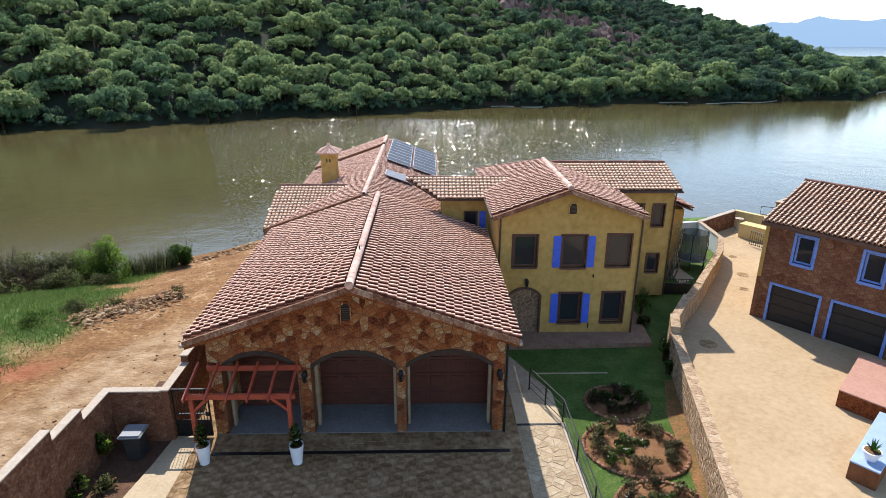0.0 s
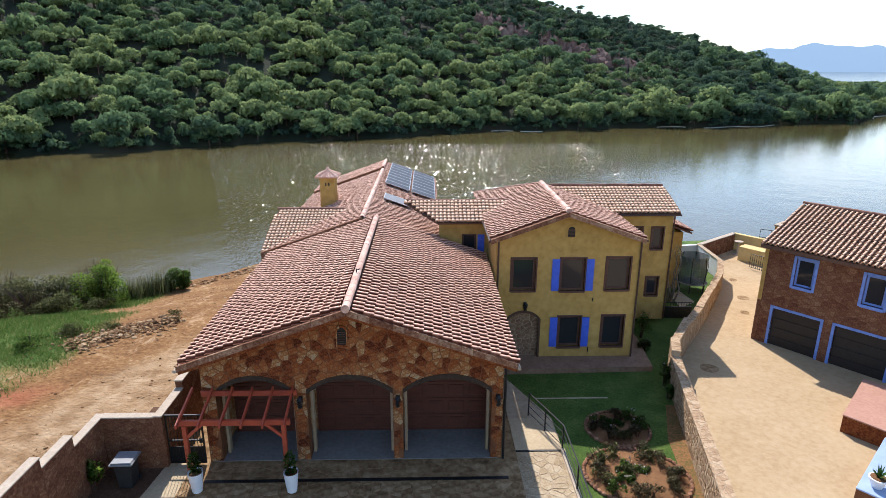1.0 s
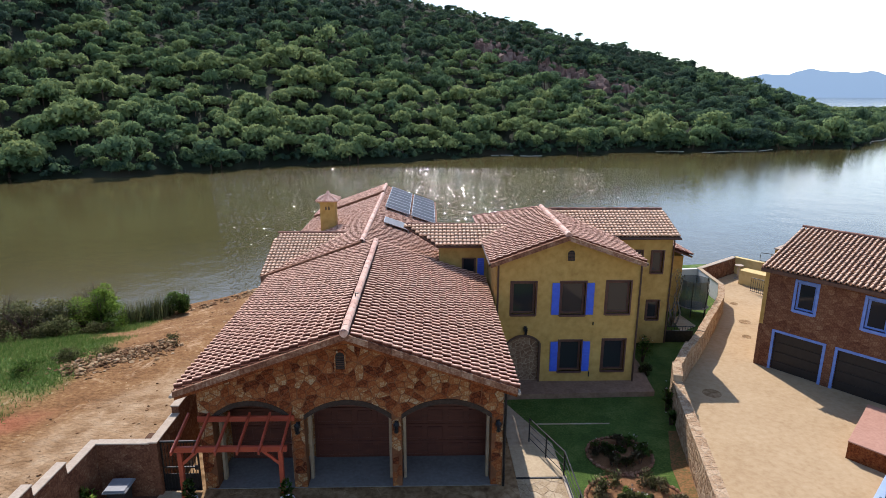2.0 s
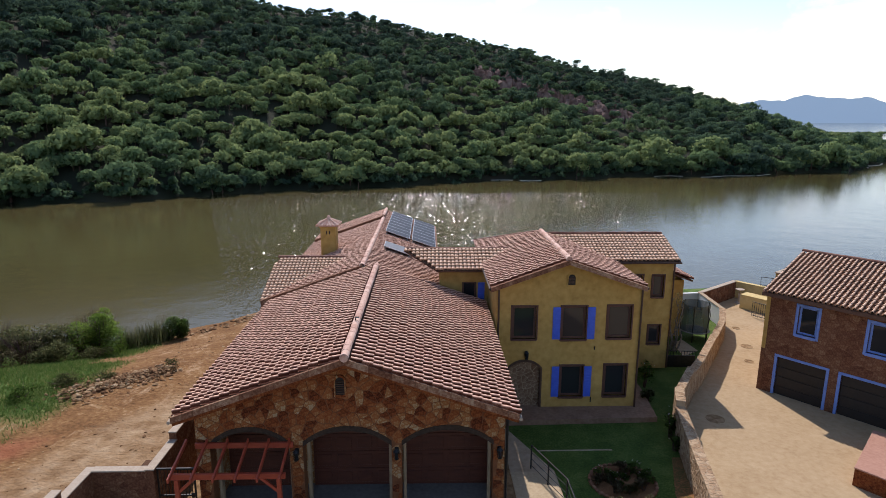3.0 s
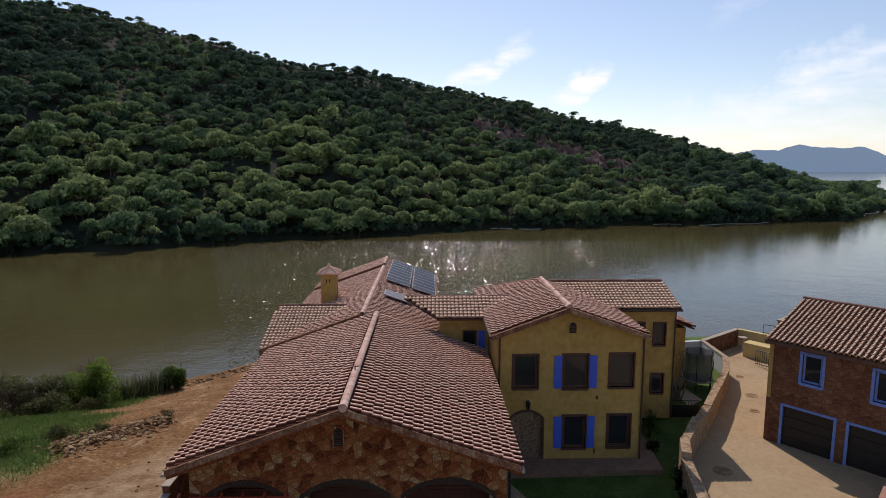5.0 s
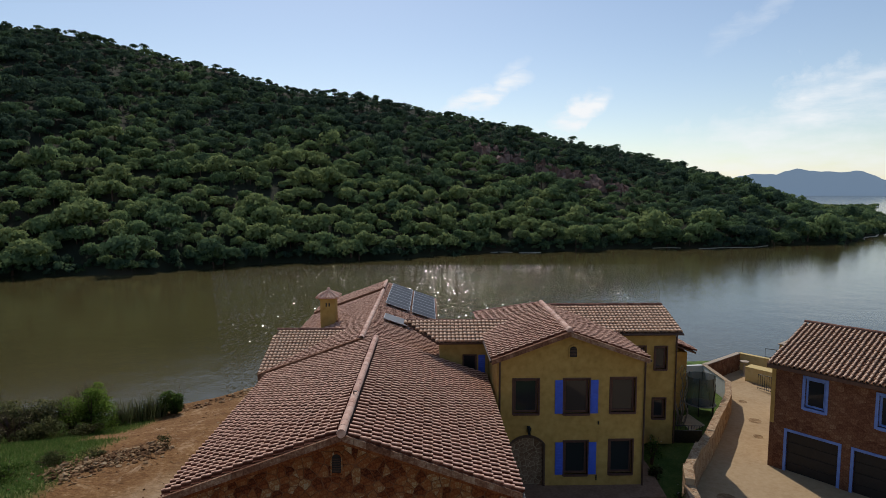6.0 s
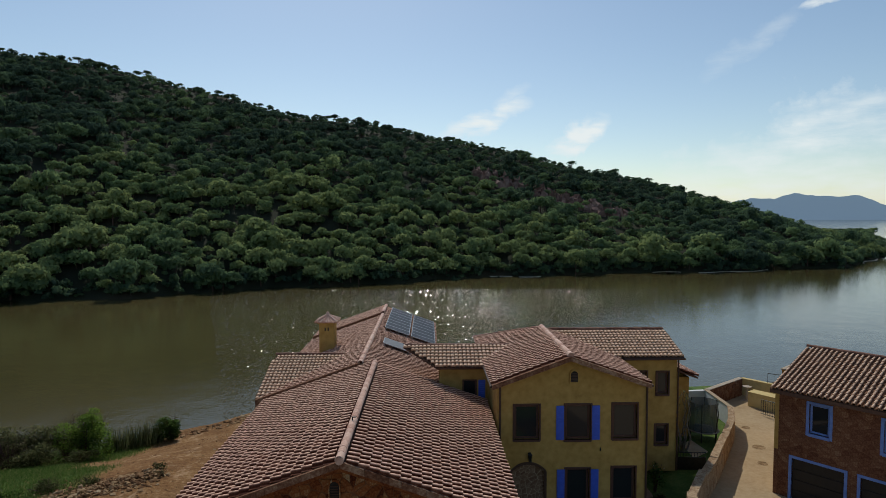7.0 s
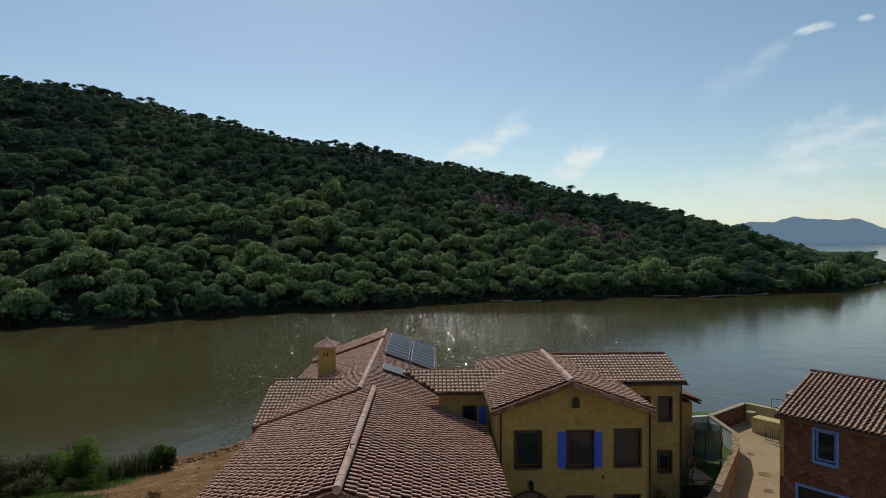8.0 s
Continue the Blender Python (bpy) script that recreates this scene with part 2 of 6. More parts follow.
M_LAWN = mat("lawn", [(0.32, (0.03, 0.055, 0.012)), (0.5, (0.062, 0.105, 0.02)), (0.68, (0.14, 0.165, 0.045))], 0.9, 0.95, 0.8, 60, second=20)
M_SOIL = mat("garden_soil", [(0.3, (0.10, 0.045, 0.02)), (0.6, (0.20, 0.10, 0.045)), (0.8, (0.30, 0.175, 0.09))], 3, 0.95, 0.8, 25, second=8)
# darker copy of the garden soil: the yard's shade is put into its colour
M_SHADESOIL = mat("shaded_soil", [(0.3, (0.06, 0.03, 0.018)), (0.55, (0.11, 0.058, 0.034)), (0.8, (0.19, 0.11, 0.065))], 2, 0.95, 0.8, 25, second=6)
M_STRIP = mat("strip_soil", [(0.34, (0.055, 0.075, 0.02)), (0.46, (0.13, 0.085, 0.032)), (0.58, (0.23, 0.11, 0.045)), (0.75, (0.31, 0.17, 0.08))], 1.6, 0.95, 0.9, 25, second=8)
M_WHITEPOT = mat("white_glaze", [(0.3, (0.72, 0.72, 0.74)), (0.7, (0.82, 0.82, 0.83))], 3, 0.35, 0.05, 20)
M_BLACKPLASTIC = mat("black_plastic", [(0.3, (0.012, 0.012, 0.013)), (0.7, (0.024, 0.024, 0.025))], 4, 0.7, 0.1, 30)

M_GLASS = bpy.data.materials.new("window_glass")
M_GLASS.use_nodes = True
gb = M_GLASS.node_tree.nodes["Principled BSDF"]
gb.inputs["Base Color"].default_value = (0.02, 0.022, 0.025, 1)
gb.inputs["Roughness"].default_value = 0.06

# ---------------------------------------------------------------- building helpers


def thing(name, at=(0, 0, 0), label="", category="", group="", kind="", rz=0):
    ob = new(name)
    ob.matrix_world = pose(*at, 0, 0, rz)
    return tagged(ob, label, category, group, kind)


def part(name, bm, material, parent=None, label=""):
    """Link a bmesh (or a ready mesh) as one mesh object under a thing or under a part."""
    if isinstance(bm, bmesh.types.BMesh):
        me = bpy.data.meshes.new(name)
        bmesh.ops.recalc_face_normals(bm, faces=bm.faces)
        bm.to_mesh(me)
        bm.free()
    else:
        me = bm
    if material is not None and not me.materials:
        me.materials.append(material)
    ob = new(name, me)
    if parent is not None:
        ob.parent = parent
    return tagged(ob, label)


def box(bm, x0, x1, y0, y1, z0, z1, bevel=0.0, m=None):
    r = bmesh.ops.create_cube(bm, size=1, matrix=(m or Matrix()) @ Matrix.Translation(((x0 + x1) / 2, (y0 + y1) / 2, (z0 + z1) / 2)) @ Matrix.Diagonal((x1 - x0, y1 - y0, z1 - z0, 1)))
    if bevel:
        es = list({e for v in r["verts"] for e in v.link_edges})
        bmesh.ops.bevel(bm, geom=es, offset=bevel, segments=1, affect="EDGES")
    return bm


def boxes(*bs, bevel=0.0):
    bm = bmesh.new()
    for b in bs:
        box(bm, *b, bevel=bevel)
    return bm


def prism(bm, pts, vec):
    """Solid between a flat polygon and its copy moved by vec."""
    a = [bm.verts.new(p) for p in pts]
    b = [bm.verts.new(Vector(p) + Vector(vec)) for p in pts]
    bm.faces.new(a)
    bm.faces.new(b[::-1])
    for i in range(len(a)):
        j = (i + 1) % len(a)
        bm.faces.new((a[j], a[i], b[i], b[j]))
    return bm


def tube(bm, p, q, r, r2=None, n=8):
    p, q = Vector(p), Vector(q)
    d = q - p
    m = Matrix.Translation((p + q) / 2) @ d.to_track_quat("Z", "Y").to_matrix().to_4x4()
    bmesh.ops.create_cone(bm, cap_ends=True, segments=n, radius1=r, radius2=r if r2 is None else r2, depth=d.length, matrix=m)
    return bm


def mesh_np(name, verts, faces, smooth=False):
    me = bpy.data.meshes.new(name)
    me.from_pydata([tuple(v) for v in verts.tolist()] if hasattr(verts, "tolist") else verts, [], faces.tolist() if hasattr(faces, "tolist") else faces)
    me.update()
    if smooth:
        me.polygons.foreach_set("use_smooth", [True] * len(me.polygons))
    return me


def inside(poly, u, v, pad=0.0):
    """Is (u, v) inside the convex, anticlockwise polygon, by at least pad?"""
    for i in range(len(poly)):
        (a, b), (c, d) = poly[i], poly[(i + 1) % len(poly)]
        l = hypot(c - a, d - b)
        if ((c - a) * (v - b) - (d - b) * (u - a)) / l < pad:
            return False
    return True


# clay roof tiles: a roll and a pan, tail end proud


def tile_arrays(prof, length, lift, taper):
    """Exposed part of one clay tile from its profile [(u, h)]: tail end lifted, head end narrower, with a lip closing the tail."""
    mid = prof[len(prof) // 2][0]
    low = [(u, -0.02, h + lift) for u, h in prof]
    top = [(mid + (u - mid) * taper if h > 0.01 else u, length + 0.02, h) for u, h in prof]
    lip = [(u, -0.02, h - 0.006) for u, h in prof]
    n = len(prof)
    f = []
    for i in range(n - 1):
        f += [(i, i + 1, n + i + 1, n + i), (2 * n + i, 2 * n + i + 1, i + 1, i)]
    return np.array(low + top + lip), np.array(f)


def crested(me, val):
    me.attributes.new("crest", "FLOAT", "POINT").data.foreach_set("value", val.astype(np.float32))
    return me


class TileStyle:
    """One make of tile: its shape, laying width and length, and how far the painted-on lit crest reaches."""

    def __init__(self, prof, wide, length, lift, taper, lo, hi, floor=0.0, one=M_TILE, many=M_TILES):
        self.V, self.F = tile_arrays(prof, length, lift, taper)
        self.wide, self.length, self.many = wide, length, many
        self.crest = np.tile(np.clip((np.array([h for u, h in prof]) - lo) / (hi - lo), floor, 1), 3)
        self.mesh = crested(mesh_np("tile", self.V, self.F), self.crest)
        self.mesh.materials.append(one)


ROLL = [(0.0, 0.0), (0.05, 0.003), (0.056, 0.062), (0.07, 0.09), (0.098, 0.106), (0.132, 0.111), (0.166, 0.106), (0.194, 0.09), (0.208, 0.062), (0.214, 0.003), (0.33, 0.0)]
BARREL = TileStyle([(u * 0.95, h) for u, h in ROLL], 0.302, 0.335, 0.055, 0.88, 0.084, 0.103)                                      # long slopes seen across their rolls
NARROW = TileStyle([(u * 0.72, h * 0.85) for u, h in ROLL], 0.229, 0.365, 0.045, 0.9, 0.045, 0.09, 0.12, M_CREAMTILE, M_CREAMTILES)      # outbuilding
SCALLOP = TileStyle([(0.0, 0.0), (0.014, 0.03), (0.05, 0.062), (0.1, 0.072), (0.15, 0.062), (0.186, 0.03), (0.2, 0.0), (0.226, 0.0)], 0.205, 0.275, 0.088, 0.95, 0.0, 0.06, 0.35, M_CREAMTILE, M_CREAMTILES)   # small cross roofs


def tiles_on(parent, O, U, V, poly, near=0, style=None, rng=random.Random(5)):
    """Tiles on one roof slope: O corner, U along the eave, V up the slope, poly the slope's outline in (u, v).
    The `near` tiles closest to the start of the slope (least world y) are pieces of their own; the rest are joined."""
    O, U, V = Vector(O), Vector(U).normalized(), Vector(V).normalized()
    N = U.cross(V).normalized()
    style = style or (SCALLOP if abs(U.x) > 0.7 else BARREL)
    us, vs = [p[0] for p in poly], [p[1] for p in poly]
    spots = []
    v = min(vs) + 0.01
    while v < max(vs):
        u = min(us) + 0.005
        while u < max(us):
            if inside(poly, u + style.wide / 2, v + style.length / 2, 0.02):
                spots.append((u, v))
            u += style.wide
        v += style.length
    R = Matrix((U, V, N)).transposed().to_4x4()
    ms = []
    for u, v in spots:
        m = Matrix.Translation(O + U * (u + rng.uniform(-.008, .008)) + V * (v + rng.uniform(-.018, .018)) + N * (0.035 + rng.uniform(0, .01))) @ R @ pose(0, 0, 0, rng.uniform(-1.2, 1.2), rng.uniform(-2, 2), rng.uniform(-1.6, 1.6))
        ms.append(m)
    ms.sort(key=lambda m: round(m.translation.y, 1))
    for m in ms[:near]:
        ob = new("tile", style.mesh)
        ob.parent = parent
        ob.matrix_basis = m
    rest = ms[near:]
    if rest:
        A = np.array([np.array(m) for m in rest])
        P = np.einsum("kij,nj->kni", A[:, :3, :3], style.V) + A[:, None, :3, 3]
        F = (style.F[None] + (np.arange(len(rest)) * len(style.V))[:, None, None]).reshape(-1, 4)
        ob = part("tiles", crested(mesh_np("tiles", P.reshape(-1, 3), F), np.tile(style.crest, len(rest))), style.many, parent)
        tagged(ob, kind="stuff")


def half_round(length, r0, r1, n=11):
    """A ridge tile along +x, half round and slightly tapered."""
    bm = bmesh.new()
    rings = []
    for x, r in ((0, r0), (length, r1)):
        for rr in (r, r - 0.02):
            rings.append([bm.verts.new((x, rr * cos(a), rr * sin(a))) for a in np.linspace(-0.15, pi + 0.15, n)])
    a, b, c, d = rings
    for i in range(n - 1):
        bm.faces.new((a[i], a[i + 1], c[i + 1], c[i]))
        bm.faces.new((b[i + 1], b[i], d[i], d[i + 1]))
        bm.faces.new((a[i + 1], a[i], b[i], b[i + 1]))
        bm.faces.new((c[i], c[i + 1], d[i + 1], d[i]))
    me = bpy.data.meshes.new("ridge_tile")
    bm.to_mesh(me)
    bm.free()
    me.materials.append(M_RIDGE)
    return me


ridge_mesh = half_round(0.43, 0.142, 0.132)
# dark red copy of the ridge tile, with the cross ridges' shade in its colour
M_SHADERIDGE = mat("shaded_ridge_tile", [(0.3, (0.085, 0.028, 0.016)), (0.55, (0.15, 0.055, 0.032)), (0.8, (0.27, 0.13, 0.08))], 4, 0.8, 0.25, 30, per="object", spread=0.3)
thin_ridge_mesh = half_round(0.43, 0.105, 0.095)
thin_ridge_mesh.materials[0] = M_SHADERIDGE


def ridge_line(parent, p, q, step=0.4, scale=1.0, rng=random.Random(8)):
    p, q = Vector(p), Vector(q)
    d = (q - p).normalized()
    side = Vector((0, 0, 1)).cross(d).normalized()
    up = d.cross(side)
    R = Matrix((d, side, up)).transposed().to_4x4()
    n = max(1, int((q - p).length / step))
    for i in range(n):
        # ridges running across take the copy coloured as in shade
        ob = new("ridge_tile", thin_ridge_mesh if abs(d.x) > 0.6 else ridge_mesh)
        ob.parent = parent
        ob.matrix_basis = Matrix.Translation(p + d * i * step + Vector((0, 0, 0.07 + rng.uniform(-.008, .008)))) @ R @ pose(0, 0, 0, rng.uniform(-2, 2), -0.5, rng.uniform(-1, 1)) @ Matrix.Scale(scale, 4)


def slope(parent, a, b, c, d=None, near=0, thick=0.10, style=None):
    """One tiled roof slope: a -> b is the eave (anticlockwise seen from above), then up to c (and d). Returns the slope's mesh."""
    pts = [Vector(p) for p in ((a, b, c) if d is None else (a, b, c, d))]
    U = (pts[1] - pts[0]).normalized()
    N = U.cross(pts[2] - pts[0]).normalized()
    V = N.cross(U)
    bm = prism(bmesh.new(), pts, -N * thick)
    sl = part("roof_slope", bm, M_UNDER, parent)
    tiles_on(sl, pts[0], U, V, [((p - pts[0]).dot(U), (p - pts[0]).dot(V)) for p in pts], near, style)
    return sl


def voronoi(poly, size, seed, aspect=1.0, hole=None, gap=0.006, jitter=0.62, drop=0.33):
    """Irregular convex stones that fill a convex outline; hole(u, v) gives the nearest edge point and outward normal for stones beside an opening."""
    rng = random.Random(seed)
    us, vs = [p[0] for p in poly], [p[1] for p in poly]
    su, sv = size * aspect, size
    seeds = []
    nu, nv = int((max(us) - min(us)) / su) + 3, int((max(vs) - min(vs)) / sv) + 3
    for j in range(nv):
        for i in range(nu):
            u = min(us) + (i - 1 + 0.5 * (j % 2)) * su + rng.uniform(-jitter, jitter) * su
            v = min(vs) + (j - 1) * sv + rng.uniform(-jitter, jitter) * sv
            if rng.random() > drop:
                seeds.append((u, v))
    S = np.array(seeds)

    def clip(pg, px, py, nx, ny):
        out = []
        for k in range(len(pg)):
            p, q = pg[k], pg[(k + 1) % len(pg)]
            dp, dq = (p[0] - px) * nx + (p[1] - py) * ny, (q[0] - px) * nx + (q[1] - py) * ny
            if dp <= 0:
                out.append(p)
            if (dp < 0 < dq) or (dq < 0 < dp):
                s = dp / (dp - dq)
                out.append((p[0] + s * (q[0] - p[0]), p[1] + s * (q[1] - p[1])))
        return out
    res = []
    for k, (u, v) in enumerate(seeds):
        r = 3.0 * max(su, sv)
        pg = [(u - r, v - r), (u + r, v - r), (u + r, v + r), (u - r, v + r)]
        d2 = ((S - S[k]) ** 2).sum(1)
        for o in np.argsort(d2)[1:22]:
            nx, ny = S[o] - S[k]
            l = hypot(nx, ny)
            nx, ny = nx / l, ny / l
            pg = clip(pg, u + nx * (l / 2 - gap / 2), v + ny * (l / 2 - gap / 2), nx, ny)
            if len(pg) < 3:
                break
        for i in range(len(poly)):
            if len(pg) < 3:
                break
            (a, b), (c, d) = poly[i], poly[(i + 1) % len(poly)]
            l = hypot(c - a, d - b)
            pg = clip(pg, a, b, (d - b) / l, -(c - a) / l)
        if len(pg) >= 3 and hole:
            cu, cv = sum(p[0] for p in pg) / len(pg), sum(p[1] for p in pg) / len(pg)
            for h in (hole if isinstance(hole, (list, tuple)) else [hole]):
                g = h(cu, cv)
                if g is None:
                    pg = []
                    break
                (eu, ev), (nu_, nv_) = g
                pg = clip(pg, eu, ev, -nu_, -nv_)
                if len(pg) < 3:
                    break
        if len(pg) >= 3:
            area = 0.5 * sum(pg[i][0] * pg[(i + 1) % len(pg)][1] - pg[(i + 1) % len(pg)][0] * pg[i][1] for i in range(len(pg)))
            if area > 0.12 * su * sv:
                res.append(pg)
    return res


def ragged(pg, rng):
    """Break the straight sides of a stone's outline."""
    out = []
    cu, cv = sum(p[0] for p in pg) / len(pg), sum(p[1] for p in pg) / len(pg)
    for p, q in zip(pg, pg[1:] + pg[:1]):
        out.append((p[0] + (cu - p[0]) * rng.uniform(0, 0.16), p[1] + (cv - p[1]) * rng.uniform(0, 0.16)))
        if hypot(q[0] - p[0], q[1] - p[1]) > 0.11:
            k = rng.uniform(0.35, 0.65)
            m = (p[0] + (q[0] - p[0]) * k, p[1] + (q[1] - p[1]) * k)
            s = rng.uniform(-0.02, 0.12)
            out.append((m[0] + (cu - m[0]) * s, m[1] + (cv - m[1]) * s))
    return out


def stone_arrays(pg, depth, rng, inset=0.12):
    pg = ragged(pg, rng)
    cu, cv = sum(p[0] for p in pg) / len(pg), sum(p[1] for p in pg) / len(pg)
    n = len(pg)
    h = depth * rng.uniform(0.6, 1.15)
    k = min(0.06, depth * 2)
    tu, tv = rng.uniform(-k, k), rng.uniform(-k, k)
    vs = [(u, v, 0) for u, v in pg]
    vs += [(u + (cu - u) * 0.03, v + (cv - v) * 0.03, h * 0.6) for u, v in pg]
    vs += [(u + (cu - u) * inset, v + (cv - v) * inset, h + (u - cu) * tu + (v - cv) * tv) for u, v in pg]
    f = []
    for r in (0, n):
        for i in range(n):
            j = (i + 1) % n
            f.append((r + i, r + j, r + n + j, r + n + i))
    f.append(tuple(range(2 * n, 3 * n)))
    return vs, f


def stones(parent, name, polys, frame_m, depth, m_one, m_many, near=300, key=None, seed=1, inset=0.12):
    """Stones set on the plane of frame_m (u, v, outward). The first `near` by key are pieces of their own."""
    rng = random.Random(seed)
    if key:
        polys = sorted(polys, key=key)
    allv, allf = [], []
    for k, pg in enumerate(polys):
        vs, f = stone_arrays(pg, depth, rng, inset)
        if k < near:
            me = bpy.data.meshes.new(name)
            cu, cv = sum(p[0] for p in pg) / len(pg), sum(p[1] for p in pg) / len(pg)
            me.from_pydata([(u - cu, v - cv, w) for u, v, w in vs], [], f)
            me.materials.append(m_one)
            ob = new(name, me)
            ob.parent = parent
            ob.matrix_basis = frame_m @ Matrix.Translation((cu, cv, 0))
        else:
            o = len(allv)
            allv += [tuple(frame_m @ Vector(v)) for v in vs]
            allf += [tuple(i + o for i in q) for q in f]
    if allv:
        me = bpy.data.meshes.new(name + "s")
        me.from_pydata(allv, [], allf)
        tagged(part(name + "s", me, m_many, parent), kind="stuff")


def plane_m(O, U, V):
    U, V = Vector(U).normalized(), Vector(V).normalized()
    return Matrix.Translation(O) @ Matrix((U, V, U.cross(V))).transposed().to_4x4()

# ---------------------------------------------------------------- ground, lake, hills
WATER = -5.5


def smooth(a, b, x):
    t = np.clip((x - a) / (b - a), 0, 1)
    return t * t * (3 - 2 * t)


def wave(x, y, k, seed):
    """Cheap rolling relief from a few sines."""
    r = np.random.RandomState(seed)
    z = 0
    for i in range(7):
        a, w, p = r.uniform(0, 2 * pi), k * r.uniform(0.5, 2.2), r.uniform(0, 6.28)
        z = z + np.sin((x * cos(a) + y * sin(a)) * w + p) / (1 + 0.5 * i)
    return z / 3


def near_shore(x):
    return np.interp(x, [-4500, -200, -60, -32, -22, -19, -16, 0, 30, 80, 300, 4500], [-300, 20, 40, 46.5, 51.3, 54, 57.5, 61, 64, 70, 60, -300])


def far_shore(x):
    return np.interp(x, [-4500, -400, -92, -61, -24, 25, 84, 125, 160, 185, 215, 260, 330, 450, 700, 4500], [-1500, 15, 133, 145.5, 165, 187, 201, 207, 222, 243, 276, 335, 415, 590, 900, 3300]) + 2.5 * np.sin(x * 0.11) + 1.5 * np.sin(x * 0.31 + 1)


def crest(x):
    return np.interp(x, [-900, -400, -232, -153, -80, -14, 64, 115, 165, 221, 300, 700], [153, 131, 102, 88, 69.5, 59.5, 44, 33, 20.5, 2, -5, -9])


def height(x, y):
    sh = near_shore(x)
    bank = -0.55 + 0.05 * wave(x, y, 0.8, 3) - 4.9 * smooth(0, 1, (y - 27) / np.maximum(sh - 27, 3)) - 2.5 * smooth(0, 8, y - sh)
    bank = bank + 0.12 * wave(x, y, 0.25, 4) * smooth(-9, -14, x) + 0.35 * smooth(-9, -12, x) * smooth(30, 20, y)
    fs = far_shore(x)
    d = y - fs
    u = d / np.maximum(330 - fs, 60)
    top = crest(x) + 5.5
    rise = np.where(u < 1, top * (1.12 * np.clip(u, 0, 1) - 0.12 * np.clip(u, 0, 1) ** 2), top * (1 - 0.25 * smooth(1, 3, u)))
    hill = WATER + 0.15 + rise + 1.6 * wave(x, y, 0.05, 7) * smooth(4, 40, d) + 0.6 * smooth(0, 2, d)
    hill = np.where(d < 0, -8.0, hill)
    return np.where(y > (sh + fs) / 2, np.maximum(hill, -8.0), np.maximum(bank, -8.0))


gx = np.unique(np.concatenate([np.arange(-420, 420, 5.0), np.arange(-60, -6, 0.6), np.arange(-6, 50, 1.5), [-4500, -2500, -1400, -900, -600, 600, 900, 1400, 2500, 4500]]))
gy = np.unique(np.concatenate([[-4500, -2000, -900, -400, -200, -100, -60, -40, -30, -20], np.arange(-15, 66, 0.7), np.arange(66, 110, 6), np.arange(110, 420, 4.0), [440, 480, 540, 620, 760, 1000, 1400, 2200, 3200, 4500]]))
GX, GY = np.meshgrid(gx, gy)
GZ = height(GX, GY)
GV = np.stack([GX, GY, GZ], -1).reshape(-1, 3)
nx = len(gx)
ii = (np.arange(len(gy) - 1)[:, None] * nx + np.arange(nx - 1)[None]).reshape(-1)
GF = np.stack([ii, ii + 1, ii + nx + 1, ii + nx], -1)


def ground_material():
    """Bare red-brown earth with stones, green where the grass mask says so, dark soil and dry grass on the hill."""
    m = mat("earth", [(0.30, (0.07, 0.034, 0.013)), (0.43, (0.155, 0.074, 0.028)), (0.56, (0.225, 0.118, 0.047)), (0.68, (0.37, 0.245, 0.135))], 0.4, 0.95, 0.9, 6, second=11, detail=13)
    t = m.node_tree
    N, L = t.nodes.new, t.links.new
    b = t.nodes["Principled BSDF"]
    earth = b.inputs["Base Color"].links[0].from_socket

    def ramped(stops, scale):
        n = N("ShaderNodeTexNoise"); n.inputs["Scale"].default_value, n.inputs["Detail"].default_value = scale, 8
        L(t.nodes["Texture Coordinate"].outputs["Object"], n.inputs[0])
        c = N("ShaderNodeValToRGB")
        e = c.color_ramp.elements
        while len(e) < len(stops):
            e.new(0.5)
        for el, (p, col) in zip(e, stops):
            el.position, el.color = p, (*col, 1)
        L(n.outputs["Fac"], c.inputs[0])
        return c.outputs[0]

    def over(base, top, mask):
        a = N("ShaderNodeAttribute"); a.attribute_name = mask
        x = N("ShaderNodeMix"); x.data_type = "RGBA"
        L(a.outputs["Fac"], x.inputs[0]); L(base, x.inputs[6]); L(top, x.inputs[7])
        return x.outputs[2]
    # pale worn streaks along the track
    tm = N("ShaderNodeMapping"); tm.inputs["Rotation"].default_value = (0, 0, radians(-38)); tm.inputs["Scale"].default_value = (1.0, 0.42, 1.0)
    L(t.nodes["Texture Coordinate"].outputs["Object"], tm.inputs[0])
    tn = N("ShaderNodeTexNoise"); tn.inputs["Scale"].default_value, tn.inputs["Detail"].default_value, tn.inputs["Roughness"].default_value = 1.1, 9, 0.68
    L(tm.outputs[0], tn.inputs[0])
    tr = N("ShaderNodeValToRGB")
    tr.color_ramp.elements[0].position, tr.color_ramp.elements[1].position = 0.56, 0.68
    L(tn.outputs["Fac"], tr.inputs[0])
    tx = N("ShaderNodeMix"); tx.data_type = "RGBA"; tx.inputs[7].default_value = (0.36, 0.235, 0.135, 1)
    L(tr.outputs[0], tx.inputs[0]); L(earth, tx.inputs[6])
    earth = tx.outputs[2]
    earth = over(earth, ramped([(0.32, (0.20, 0.118, 0.058)), (0.5, (0.30, 0.195, 0.107)), (0.7, (0.39, 0.28, 0.17))], 1.3), "track")
    col = over(earth, ramped([(0.3, (0.05, 0.085, 0.02)), (0.55, (0.09, 0.15, 0.035)), (0.75, (0.19, 0.19, 0.07))], 1.5), "grass")
    col = over(col, ramped([(0.3, (0.20, 0.065, 0.028)), (0.7, (0.32, 0.13, 0.065))], 1.2), "red_earth")
